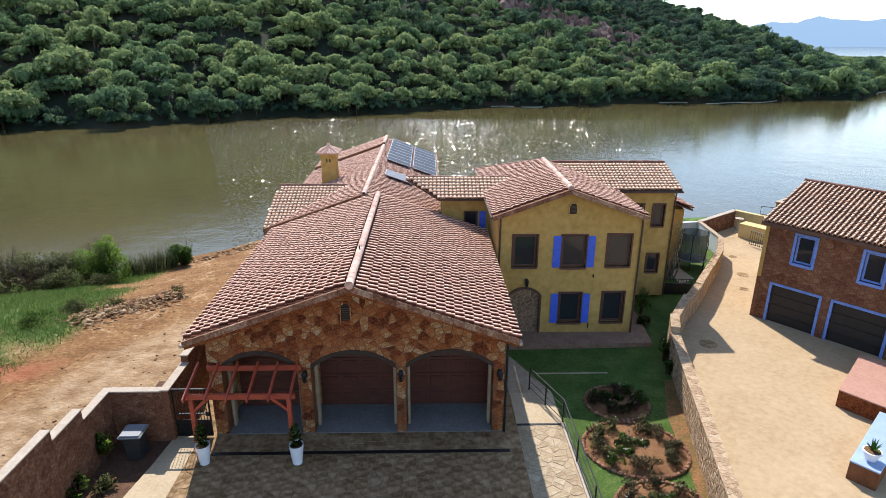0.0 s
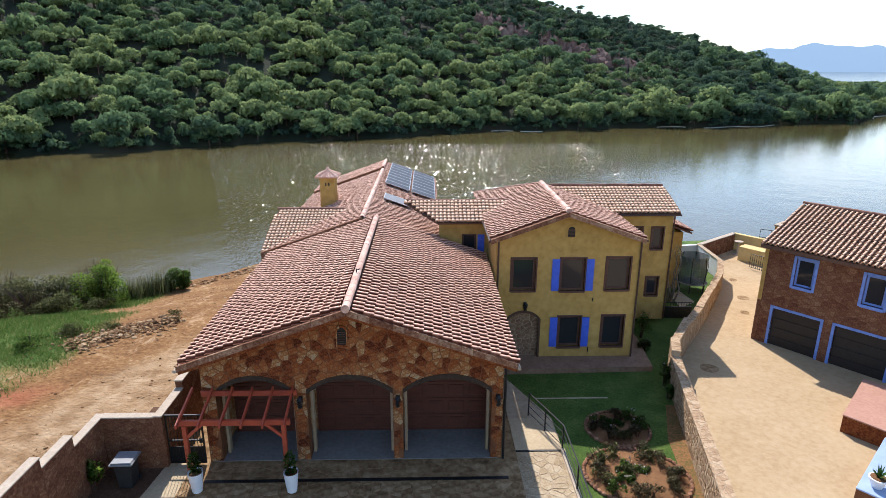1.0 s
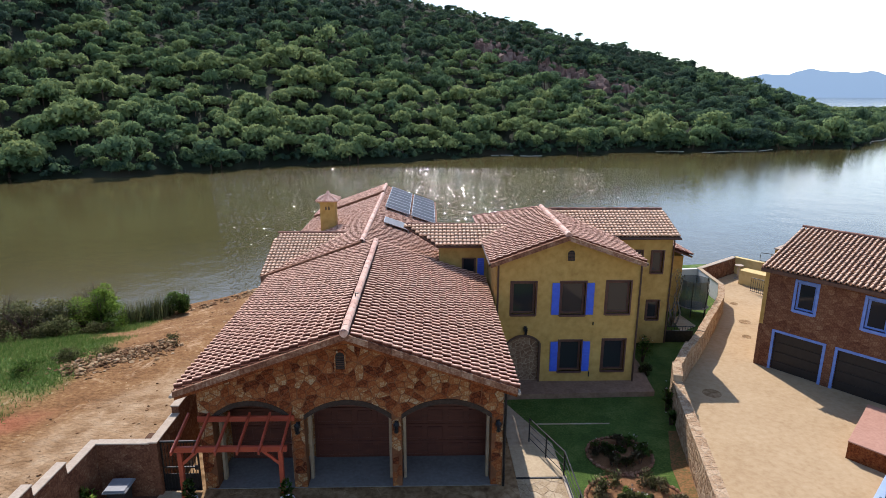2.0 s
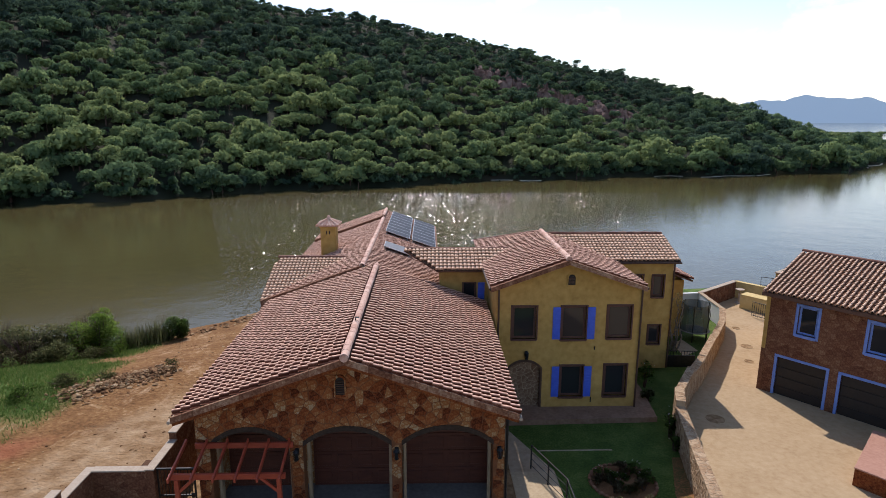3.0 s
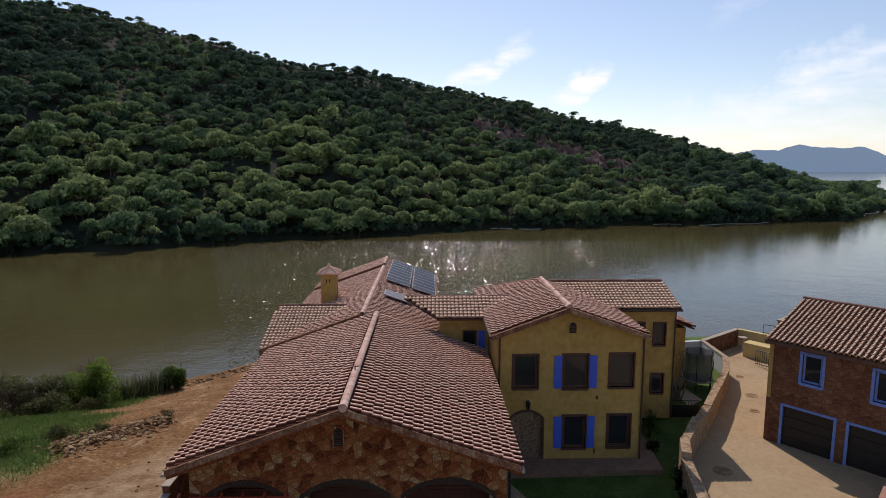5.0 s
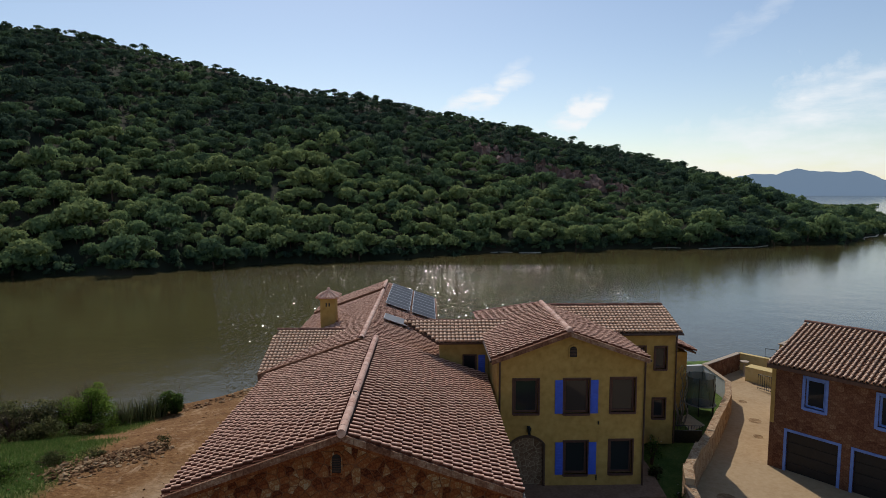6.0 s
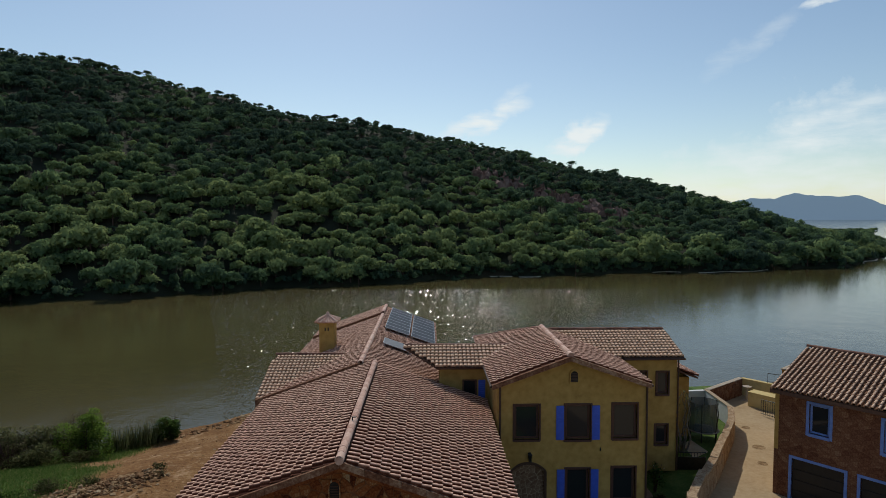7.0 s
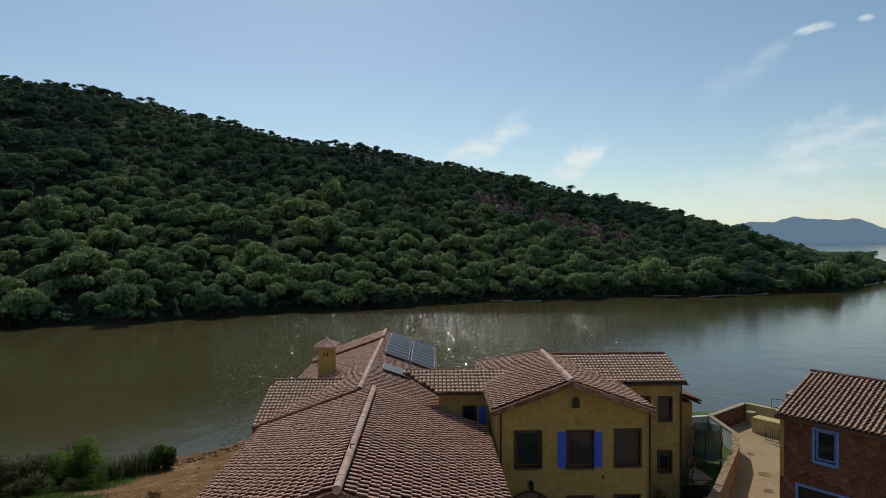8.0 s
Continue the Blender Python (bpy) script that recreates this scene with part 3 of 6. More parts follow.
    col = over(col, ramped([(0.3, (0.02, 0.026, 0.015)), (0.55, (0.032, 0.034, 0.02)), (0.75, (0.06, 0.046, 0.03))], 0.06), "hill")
    L(col, b.inputs["Base Color"])
    t.nodes["Bump"].inputs["Distance"].default_value = 0.15
    return m


def grass_mask(x, y):
    """Where grass grows on the bare bank."""
    e = wave(x, y, 0.35, 11)
    g = smooth(-17.9, -19.8, x + 1.1 * e) * smooth(21, 24, y + 2 * e) * (1 - smooth(35.5, 38.0, y + e) * smooth(-24.0, -21.5, x)) * (1 - 0.85 * smooth(0.1, 0.45, wave(x, y, 0.7, 12)))
    return np.maximum(g, (x > 9) * (y > 43) * 1.0)


ground_me = mesh_np("ground", GV, GF, True)
def track_mask(x, y):
    """The worn vehicle track along the yard wall, running up the bank."""
    off = (x + 14.6) * 0.94 - (y - 18.0) * 0.34 + 0.9 * wave(x, y, 0.5, 15)
    return 0.8 * smooth(3.4, 1.2, np.abs(off)) * smooth(38, 30, y) * (x < -8)


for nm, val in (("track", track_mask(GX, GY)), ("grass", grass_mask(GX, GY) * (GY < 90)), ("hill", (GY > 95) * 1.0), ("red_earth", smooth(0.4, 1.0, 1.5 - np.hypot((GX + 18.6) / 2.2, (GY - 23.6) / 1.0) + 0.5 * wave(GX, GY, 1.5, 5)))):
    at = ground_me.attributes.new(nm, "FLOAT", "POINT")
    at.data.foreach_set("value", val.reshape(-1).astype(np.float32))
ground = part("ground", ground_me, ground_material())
tagged(ground, "bare reddish earth bank sloping to the lake, wooded hill beyond", "ground", kind="structure")


def water_material():
    m = bpy.data.materials.new("lake_water")
    m.use_nodes = True
    t = m.node_tree
    N, L = t.nodes.new, t.links.new
    b = t.nodes["Principled BSDF"]
    b.inputs["Roughness"].default_value = 0.09
    b.inputs["IOR"].default_value = 1.33
    tc = N("ShaderNodeTexCoord")
    big = N("ShaderNodeTexNoise"); big.inputs["Scale"].default_value = 0.02
    L(tc.outputs["Object"], big.inputs[0])
    cr = N("ShaderNodeValToRGB")
    cr.color_ramp.elements[0].position, cr.color_ramp.elements[0].color = 0.3, (0.062, 0.052, 0.019, 1)
    cr.color_ramp.elements[1].position, cr.color_ramp.elements[1].color = 0.7, (0.09, 0.074, 0.03, 1)
    L(big.outputs["Fac"], cr.inputs[0]); L(cr.outputs[0], b.inputs["Base Color"])
    h = None
    for sc, amp in ((0.25, 0.045), (3.0, 0.017)):
        n = N("ShaderNodeTexNoise"); n.inputs["Scale"].default_value, n.inputs["Detail"].default_value = sc, 2.5
        L(tc.outputs["Object"], n.inputs[0])
        ml = N("ShaderNodeMath"); ml.operation = "MULTIPLY"; ml.inputs[1].default_value = amp
        L(n.outputs["Fac"], ml.inputs[0])
        if h is None:
            h = ml.outputs[0]
        else:
            ad = N("ShaderNodeMath"); L(h, ad.inputs[0]); L(ml.outputs[0], ad.inputs[1]); h = ad.outputs[0]
    bp = N("ShaderNodeBump"); bp.inputs["Strength"].default_value, bp.inputs["Distance"].default_value = 0.8, 1.0
    L(h, bp.inputs["Height"])
    # glitter facets: now and then a picked cell is tilted so as to throw the sun back
    vo = N("ShaderNodeTexVoronoi"); vo.inputs["Scale"].default_value = 7.2
    mp = N("ShaderNodeMapping"); mp.inputs["Scale"].default_value = (1.0, 0.35, 0.0)
    L(tc.outputs["Object"], mp.inputs[0]); L(mp.outputs[0], vo.inputs["Vector"])
    sp = N("ShaderNodeSeparateColor"); L(vo.outputs["Color"], sp.inputs[0])

    def op(kind, a, k):
        n = N("ShaderNodeMath"); n.operation = kind; n.inputs[1].default_value = k
        L(a, n.inputs[0])
        return n.outputs[0]
    two = N("ShaderNodeMath"); two.operation = "MULTIPLY_ADD"; two.inputs[1].default_value = 6.25
    L(sp.outputs[2], two.inputs[0]); L(sp.outputs[0], two.inputs[2])
    tx = op("MULTIPLY", op("SUBTRACT", two.outputs[0], 6.75), 0.36)
    ty = op("ADD", op("MULTIPLY", op("SUBTRACT", sp.outputs[1], 0.5), 0.34), -0.34)
    tilt = N("ShaderNodeCombineXYZ"); L(tx, tilt.inputs[0]); L(ty, tilt.inputs[1])
    pick = op("GREATER_THAN", sp.outputs[2], 0.84)
    # glitter is masked to a lane widening from the near shore, where sun glints belong
    xyz = N("ShaderNodeSeparateXYZ"); L(tc.outputs["Object"], xyz.inputs[0])
    lane = N("ShaderNodeMath"); lane.operation = "DIVIDE"
    L(op("ABSOLUTE", op("SUBTRACT", xyz.outputs[0], 2.0), 0.0), lane.inputs[0]); L(op("MAXIMUM", xyz.outputs[1], 1.0), lane.inputs[1])
    both = N("ShaderNodeMath"); both.operation = "MULTIPLY"
    near = N("ShaderNodeMath"); near.operation = "MULTIPLY"
    L(pick, near.inputs[0]); L(op("LESS_THAN", xyz.outputs[1], 155.0), near.inputs[1])
    L(near.outputs[0], both.inputs[0]); L(op("LESS_THAN", lane.outputs[0], 0.38), both.inputs[1])
    sc = N("ShaderNodeVectorMath"); sc.operation = "SCALE"; L(tilt.outputs[0], sc.inputs[0]); L(both.outputs[0], sc.inputs["Scale"])
    ad2 = N("ShaderNodeVectorMath"); ad2.operation = "ADD"; L(bp.outputs[0], ad2.inputs[0]); L(sc.outputs[0], ad2.inputs[1])
    nm = N("ShaderNodeVectorMath"); nm.operation = "NORMALIZE"; L(ad2.outputs[0], nm.inputs[0])
    L(nm.outputs[0], b.inputs["Normal"])
    return m


wm = bmesh.new()
bmesh.ops.create_grid(wm, x_segments=2, y_segments=2, size=4600, matrix=Matrix.Translation((0, 0, WATER)))
tagged(part("water", wm, water_material()), "murky olive-brown lake with small sparkling ripples", "lake", kind="structure")


def mountain_range():
    """Far blue range across the lake."""
    m = bpy.data.materials.new("hazy_range")
    m.use_nodes = True
    b = m.node_tree.nodes["Principled BSDF"]
    # aerial haze is put in as a blue base colour and a steady glow
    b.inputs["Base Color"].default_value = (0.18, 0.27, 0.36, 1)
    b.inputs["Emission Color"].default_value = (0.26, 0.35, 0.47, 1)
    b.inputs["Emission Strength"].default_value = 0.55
    vs, fs = [], []
    xs = np.linspace(600, 4400, 150)
    for i, x in enumerate(xs):
        px = [600, 1500, 1850, 1991, 2132, 2185, 2256, 2380, 2557, 2610, 2664, 2835, 3100, 3500, 4400]
        pz = [10, 55, 103, 134, 127, 144, 165, 147, 140, 154, 150, 84, 60, 30, 10]
        z = np.interp(x, px, pz) - 3 + 2 * sin(x * 0.021) + 1.5 * sin(x * 0.067) + 1 * sin(x * 0.15)
        vs += [(x, 3590, WATER - 4), (x, 3595, z * 0.55), (x, 3600, z)]
    for i in range(len(xs) - 1):
        for k in (0, 1):
            fs.append((3 * i + k, 3 * i + 3 + k, 3 * i + 4 + k, 3 * i + 1 + k))
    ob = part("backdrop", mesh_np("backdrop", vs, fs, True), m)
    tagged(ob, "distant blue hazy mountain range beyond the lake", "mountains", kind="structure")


mountain_range()

# ---------------------------------------------------------------- wooded hillside


def crown_arrays(rng, flat=0.6, lumps=7, cards=60, size=0.15):
    """Crown of radius about 1: lumps covered with small leaf sprays. Returns triangles (n, 3, 3) and their rounded normals."""
    tris, nors = [], []
    for k in range(lumps):
        a, r = rng.uniform(0, 2 * pi), rng.uniform(0.2, 0.7) if k else 0.0
        c = np.array([r * cos(a), r * sin(a), (0.5 + 0.5 * (1 - r) * rng.uniform(0.5, 1.1)) * flat * 1.4])
        lr = rng.uniform(0.32, 0.5)
        n = int(cards * (lr / 0.42) ** 2)
        d = rng.normal(size=(n, 3))
        d /= np.linalg.norm(d, axis=1)[:, None]
        d[:, 2] = np.where(d[:, 2] < -0.45, -d[:, 2], d[:, 2])
        p = c + d * lr * rng.uniform(0.6, 1.15, (n, 1)) * np.array([1, 1, flat * 1.15])
        nrm = d + rng.normal(scale=0.6, size=(n, 3))
        nrm /= np.linalg.norm(nrm, axis=1)[:, None]
        t = np.cross(nrm, rng.normal(size=(n, 3)))
        t /= np.linalg.norm(t, axis=1)[:, None]
        b = np.cross(nrm, t)
        s = size * rng.uniform(0.55, 1.4, (n, 1))
        tris.append(np.stack([p - t * s - b * s * 0.6, p + t * s - b * s * 0.4, p + b * s], 1))
        sn = d * 0.75 + nrm * 0.25 + (p - np.array([0, 0, 0.2])) * 0.5
        nors.append(sn / np.linalg.norm(sn, axis=1)[:, None])
    return np.concatenate(tris), np.concatenate(nors)


def leaf_mesh(name, tris, nors, tone=None):
    """A mesh of loose leaf triangles, shaded with rounded normals."""
    n = len(tris)
    me = mesh_np(name, tris.reshape(-1, 3), np.arange(n * 3).reshape(-1, 3), True)
    me.normals_split_custom_set_from_vertices(np.repeat(nors, 3, 0).tolist())
    if tone is not None:
        at = me.attributes.new("tone", "FLOAT", "FACE")
        at.data.foreach_set("value", tone.astype(np.float32))
    return me


def trunk_quads(h=0.5, r=0.05):
    a = np.linspace(0, 2 * pi, 6)[:-1]
    out = []
    for i in range(5):
        j = (i + 1) % 5
        out.append([(r * cos(a[i]), r * sin(a[i]), -0.3), (r * cos(a[j]), r * sin(a[j]), -0.3), (0.6 * r * cos(a[j]), 0.6 * r * sin(a[j]), h), (0.6 * r * cos(a[i]), 0.6 * r * sin(a[i]), h)])
    return np.array(out)


def woods():
    rng = np.random.RandomState(21)
    kinds = [crown_arrays(rng, flat=f, lumps=l, cards=c, size=s) for f, l, c, s in
             ((0.66, 7, 95, 0.098), (0.76, 8, 88, 0.094), (0.58, 7, 95, 0.1), (0.86, 6, 104, 0.098), (0.52, 8, 86, 0.1), (0.7, 9, 84, 0.094))]
    low = [crown_arrays(rng, flat=0.6, lumps=3, cards=24, size=0.24) for k in range(5)]
    tr = trunk_quads()
    T, NN, tone, TQ = [], [], [], []

    rocky = ((29, 276, 7), (38, 266, 9), (48, 263, 8), (61, 259, 8), (70, 254, 8), (80, 249, 6))

    def plant(x, y, r, tall, kind, cut, tn, trunk, lift=0.0):
        if any(abs(x - cx) < w and -13 < y - cy < 3 for cx, cy, w in rocky) and rng.uniform() < 0.82:
            return
        z = float(height(np.array(x), np.array(y)))
        a = rng.uniform(0, 2 * pi)
        R = np.array([[cos(a), -sin(a), 0], [sin(a), cos(a), 0], [0, 0, 1]])
        S = np.array([r, r * rng.uniform(0.8, 1.2), tall])
        t, n = kind
        if cut < 1:
            keep = rng.permutation(len(t))[: int(len(t) * cut)]
            t, n = t[keep], n[keep]
        T.append((t * S) @ R.T + np.array([x, y, z - 0.1 * r + lift]))
        NN.append(n @ R.T)
        tone.append(np.full(len(t), tn))
        if trunk:
            TQ.append((tr * np.array([r, r, tall + 2 * lift])) @ R.T + np.array([x, y, z]))
    n = 0
    seen = set()
    for k in range(300000):
        x, y = rng.uniform(-330, 320), rng.uniform(95, 352)
        d = y - float(far_shore(x))
        if d < 0.8 or abs(x) > y * 0.9 + 12:
            continue
        if rng.uniform() > (0.9 + 0.35 * float(wave(x, y, 0.06, 31)) if d > 14 else 1.0):
            continue
        key = (int(x / 3.3), int(y / 3.6))
        if key in seen:
            continue
        seen.add(key)
        r = rng.uniform(1.7, 4.0) * (1.15 if d < 18 else 1.0) * (0.8 if y > 290 else 1.0)
        if rng.uniform() < 0.16:
            r *= 1.45
        if y > 318:
            r = rng.uniform(0.7, 2.0)
        # tone varies at random, and falls uphill to paint in the backlit shade
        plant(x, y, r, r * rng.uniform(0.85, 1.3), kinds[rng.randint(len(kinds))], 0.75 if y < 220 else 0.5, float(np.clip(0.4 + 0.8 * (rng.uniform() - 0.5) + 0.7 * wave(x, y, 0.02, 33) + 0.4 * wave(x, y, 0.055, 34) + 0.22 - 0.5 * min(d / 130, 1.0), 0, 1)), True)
        n += 1
        if n >= 4700:
            break
    for k in range(150):
        x, y = rng.uniform(-290, 190), rng.uniform(322, 336)
        r = rng.uniform(1.6, 3.2)
        plant(x, y, r, r * rng.uniform(0.6, 1.0), kinds[rng.randint(6)], 0.7, rng.uniform(0, 0.5), True, rng.uniform(0.3, 1.5))
    for k in range(8000):
        x, y = rng.uniform(-320, 300), rng.uniform(95, 350)
        d = y - float(far_shore(x))
        if d < 0.3 or abs(x) > y * 0.9 + 10:
            continue
        r = rng.uniform(0.7, 1.7)
        plant(x, y, r, r * rng.uniform(0.9, 1.4), low[rng.randint(5)], 1.0, rng.uniform(0, 0.6), False)
    for x in np.arange(-190, 215, 0.85):
        y = float(far_shore(x)) + rng.uniform(-0.6, 3.5)
        r = rng.uniform(0.9, 2.3)
        plant(x + rng.uniform(-0.4, 0.4), y, r, r * rng.uniform(0.9, 1.5), low[rng.randint(5)], 1.0, rng.uniform(0, 0.5), False)
    for k in range(700):
        x = rng.uniform(215, 640)
        y = float(far_shore(x)) + rng.uniform(1, 120)
        r = rng.uniform(1.5, 4.0)
        plant(x, y, r, r * rng.uniform(0.7, 1.1), low[rng.randint(5)], 1.0, rng.uniform(0.2, 1), False)
    # extra blue in the leaf colours stands in for haze over the hill
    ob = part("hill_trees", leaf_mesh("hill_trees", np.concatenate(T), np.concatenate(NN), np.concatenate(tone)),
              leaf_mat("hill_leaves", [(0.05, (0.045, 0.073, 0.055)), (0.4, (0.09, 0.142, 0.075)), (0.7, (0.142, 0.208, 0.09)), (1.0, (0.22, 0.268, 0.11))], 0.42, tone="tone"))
    tagged(ob, "dense green bushveld trees covering the hillside", "trees", kind="stuff")
    TQ = np.concatenate(TQ)
    ob = part("hill_trunks", mesh_np("hill_trunks", TQ.reshape(-1, 3), np.arange(len(TQ) * 4).reshape(-1, 4)), M_DARKWOOD)
    tagged(ob, "dark trunks of the hillside trees", "trunks", kind="stuff")


woods()


def sandbar(x0, x1, y, w, seed):
    rng = random.Random(seed)
    bm = bmesh.new()
    n = 24
    top, bot = [], []
    for i in range(n + 1):
        x = x0 + (x1 - x0) * i / n
        k = math.sin(pi * i / n) ** 0.5 * w * rng.uniform(0.6, 1.2) + 0.05
        yy = float(far_shore(x)) + y
        bot.append(bm.verts.new((x, yy - k, WATER - 0.05)))
        top.append(bm.verts.new((x, yy + k, WATER + 0.12)))
    for i in range(n):
        bm.faces.new((bot[i], bot[i + 1], top[i + 1], top[i]))
    tagged(part("sandbar", bm, M_SAND), "narrow pale sand strip along the far shore", "sandbar", kind="structure")


M_SAND = mat("pale_sand", [(0.3, (0.42, 0.37, 0.28)), (0.7, (0.58, 0.52, 0.42))], 0.5, 0.9, 0.3, 4)
for a in ((77, 87, -0.8, 0.5, 1), (92, 122, -1.0, 0.7, 2), (20, 27, -0.6, 0.35, 3), (29, 36, -0.6, 0.35, 4), (176, 204, -1.5, 1.2, 5), (222, 262, -4, 3.0, 6), (262, 330, -10, 5, 7)):
    sandbar(*a)

# ---------------------------------------------------------------- paving, lawn, driveway


def sheet(name, pts, z0, z1, material, label, category, parent=None):
    bm = prism(bmesh.new(), [(x, y, z0) for x, y in pts], (0, 0, z1 - z0))
    ob = part(name, bm, material, parent)
    return tagged(ob, label, category, kind="structure")


apron = sheet("pavement", [(-9.0, -20), (3.3, -20), (3.3, 21), (-9.0, 21)], -0.6, -0.008, M_APRON, "shaded grey-brown flagstone forecourt before the garage", "forecourt")
path = sheet("pavement_path", [(3.3, -20), (5.05, -20), (5.05, 20.8), (3.3, 24.7)], -0.6, -0.012, M_TANJOINT, "pale flagstone path beside the garage", "path")
lawn = sheet("lawn", [(5.05, -20), (7.5, -20), (8.9, 14), (10.0, 20.0), (11.1, 23.6), (11.6, 25.0), (13.4, 27.9), (16.8, 32.6), (19.8, 37.9), (20.0, 41.7), (20.0, 49), (3.3, 49), (3.3, 24.7), (5.05, 20.8)], -0.7, -0.25, M_LAWN, "mown green lawn with shaded part by the house", "lawn")
pave2 = sheet("pavement_house", [(3.2, 24.75), (10.7, 24.95), (11.0, 28.0), (11.0, 31), (3.2, 31)], -0.5, 0.0, M_HPAVE, "brown paved strip round the yellow house", "paving")
drive = sheet("road", [(8.4, -20), (60, -20), (60, 24), (34, 40), (28, 46), (24.4, 44.8), (20.1, 41.7), (20.0, 37.9), (17.0, 32.6), (13.6, 27.8), (11.7, 24.8), (9.9, 19)], -0.75, -0.32, M_DRIVE, "pale sand-coloured driveway", "driveway")

# ---------------------------------------------------------------- wall pieces


def pierced(O, U, W, Hh, openings, thick):
    """A wall W wide and Hh high from O along U, with rectangular openings (u0, u1, v0, v1) cut through; its outer face is at O, thickness goes inwards."""
    O, U = Vector(O), Vector(U).normalized()
    Z = Vector((0, 0, 1))
    I = Z.cross(U)          # inwards when U runs to the right as seen from outside
    us = sorted({0, W, *[o[0] for o in openings], *[o[1] for o in openings]})
    vs = sorted({0, Hh, *[o[2] for o in openings], *[o[3] for o in openings]})

    def solid(i, j):
        if i < 0 or j < 0 or i >= len(us) - 1 or j >= len(vs) - 1:
            return False
        u, v = (us[i] + us[i + 1]) / 2, (vs[j] + vs[j + 1]) / 2
        return not any(o[0] < u < o[1] and o[2] < v < o[3] for o in openings)
    bm = bmesh.new()
    F = {}

    def vert(i, j, k):
        if (i, j, k) not in F:
            F[i, j, k] = bm.verts.new(O + U * us[i] + Z * vs[j] + I * (thick * k))
        return F[i, j, k]
    for i in range(len(us) - 1):
        for j in range(len(vs) - 1):
            if not solid(i, j):
                continue
            bm.faces.new([vert(i, j, 0), vert(i + 1, j, 0), vert(i + 1, j + 1, 0), vert(i, j + 1, 0)])
            bm.faces.new([vert(i, j + 1, 1), vert(i + 1, j + 1, 1), vert(i + 1, j, 1), vert(i, j, 1)])
            for di, dj, a, b in ((-1, 0, (i, j + 1), (i, j)), (1, 0, (i + 1, j), (i + 1, j + 1)), (0, -1, (i, j), (i + 1, j)), (0, 1, (i + 1, j + 1), (i, j + 1))):
                if not solid(i + di, j + dj):
                    bm.faces.new([vert(*b, 0), vert(*a, 0), vert(*a, 1), vert(*b, 1)])
    return bm


def window(parent, O, U, w, h, m_frame, shutters=None, bars=1, sill=None, deep=0.12, surround=None, sides=(0, 1)):
    """Window in an opening whose outer bottom-left corner is O; U to the right as seen from outside."""
    U = Vector(U).normalized()
    Z = Vector((0, 0, 1))
    m = Matrix.Translation(O) @ Matrix((U, Z.cross(U), Z)).transposed().to_4x4()   # x right, y inwards, z up
    win = part("window", boxes((0, w, deep + 0.05, deep + 0.09, 0, 0.06)), m_frame, parent)
    win.matrix_basis = m
    f = 0.10
    part("frame", boxes((0, f, deep, deep + 0.06, 0, h), (w - f, w, deep, deep + 0.06, 0, h), (f, w - f, deep, deep + 0.06, 0, f), (f, w - f, deep, deep + 0.06, h - f, h),
                        *[((w * (k + 1) / (bars + 1)) - 0.03, (w * (k + 1) / (bars + 1)) + 0.03, deep - 0.01, deep + 0.05, f, h - f) for k in range(bars)],
                        *([(f, w - f, deep + 0.003, deep + 0.045, h * 0.62, h * 0.62 + 0.045)] if bars else []), bevel=0.008), m_frame, win)
    for k in range(bars + 1):
        a, b = w * k / (bars + 1), w * (k + 1) / (bars + 1)
        part("pane", boxes((a + 0.035, b - 0.035, deep + 0.02, deep + 0.03, f, h - f)), M_GLASS, win)
    if surround:
        s = 0.13 if surround != M_WINFRAME else 0.085
        part("surround", boxes((-s, 0, -0.03, 0.1, -s, h + s), (w, w + s, -0.03, 0.1, -s, h + s), (0, w, -0.03, 0.1, h, h + s), (-0.04, w + 0.04, -0.06, 0.1, -s - 0.02, 0), bevel=0.012), surround, win)
    if sill:
        part("sill", boxes((-0.06, w + 0.06, -0.06, deep, -0.07, 0.0), bevel=0.012), sill, win)
    if shutters:
        for x0 in [(-0.42, w + 0.068)[k] for k in sides]:
            bm = bmesh.new()
            box(bm, x0, x0 + 0.35, -0.05, -0.012, 0.0, h - 0.02, bevel=0.006)
            for k in range(9):
                z = 0.1 + k * (h - 0.25) / 9
                box(bm, x0 + 0.05, x0 + 0.30, -0.064, -0.048, z, z + 0.06, bevel=0.006)
            part("shutter", bm, shutters, win)
    return win


# ---------------------------------------------------------------- garage
garage = thing("garage", label="red-brown field-stone garage with three arched bays and clay-tiled gable roof", category="garage")
GX0, GX1, GY0, GY1 = -7.65, 2.72, 18.3, 29.5
EAVE, RIDGE, RX = 4.1, 6.05, -2.5
BAYS = [(-7.2, -4.55), (-4.1, -1.12), (-0.78, 2.33)]
SPRING, CROWN = 2.72, 3.28


def arch_z(u, a, b):
    hw, rise = (b - a) / 2, CROWN - SPRING
    R = (hw * hw + rise * rise) / (2 * rise)
    return CROWN - R + math.sqrt(max(R * R - (u - (a + b) / 2) ** 2, 0))


def garage_front():
    bm = bmesh.new()
    xs = [GX0] + [x for b in BAYS for x in b] + [GX1]
    for a, b in zip(xs[::2], xs[1::2]):
        box(bm, a, b, GY0, GY0 + 0.45, -0.1, 4.0)
    for a, b in BAYS:
        n = 12
        for i in range(n):
            u0, u1 = a + (b - a) * i / n, a + (b - a) * (i + 1) / n
            prism(bm, [(u0, GY0, arch_z(u0, a, b)), (u1, GY0, arch_z(u1, a, b)), (u1, GY0, 4.0), (u0, GY0, 4.0)], (0, 0.45, 0))
    k = (RIDGE - EAVE) / (RX + 8.05)
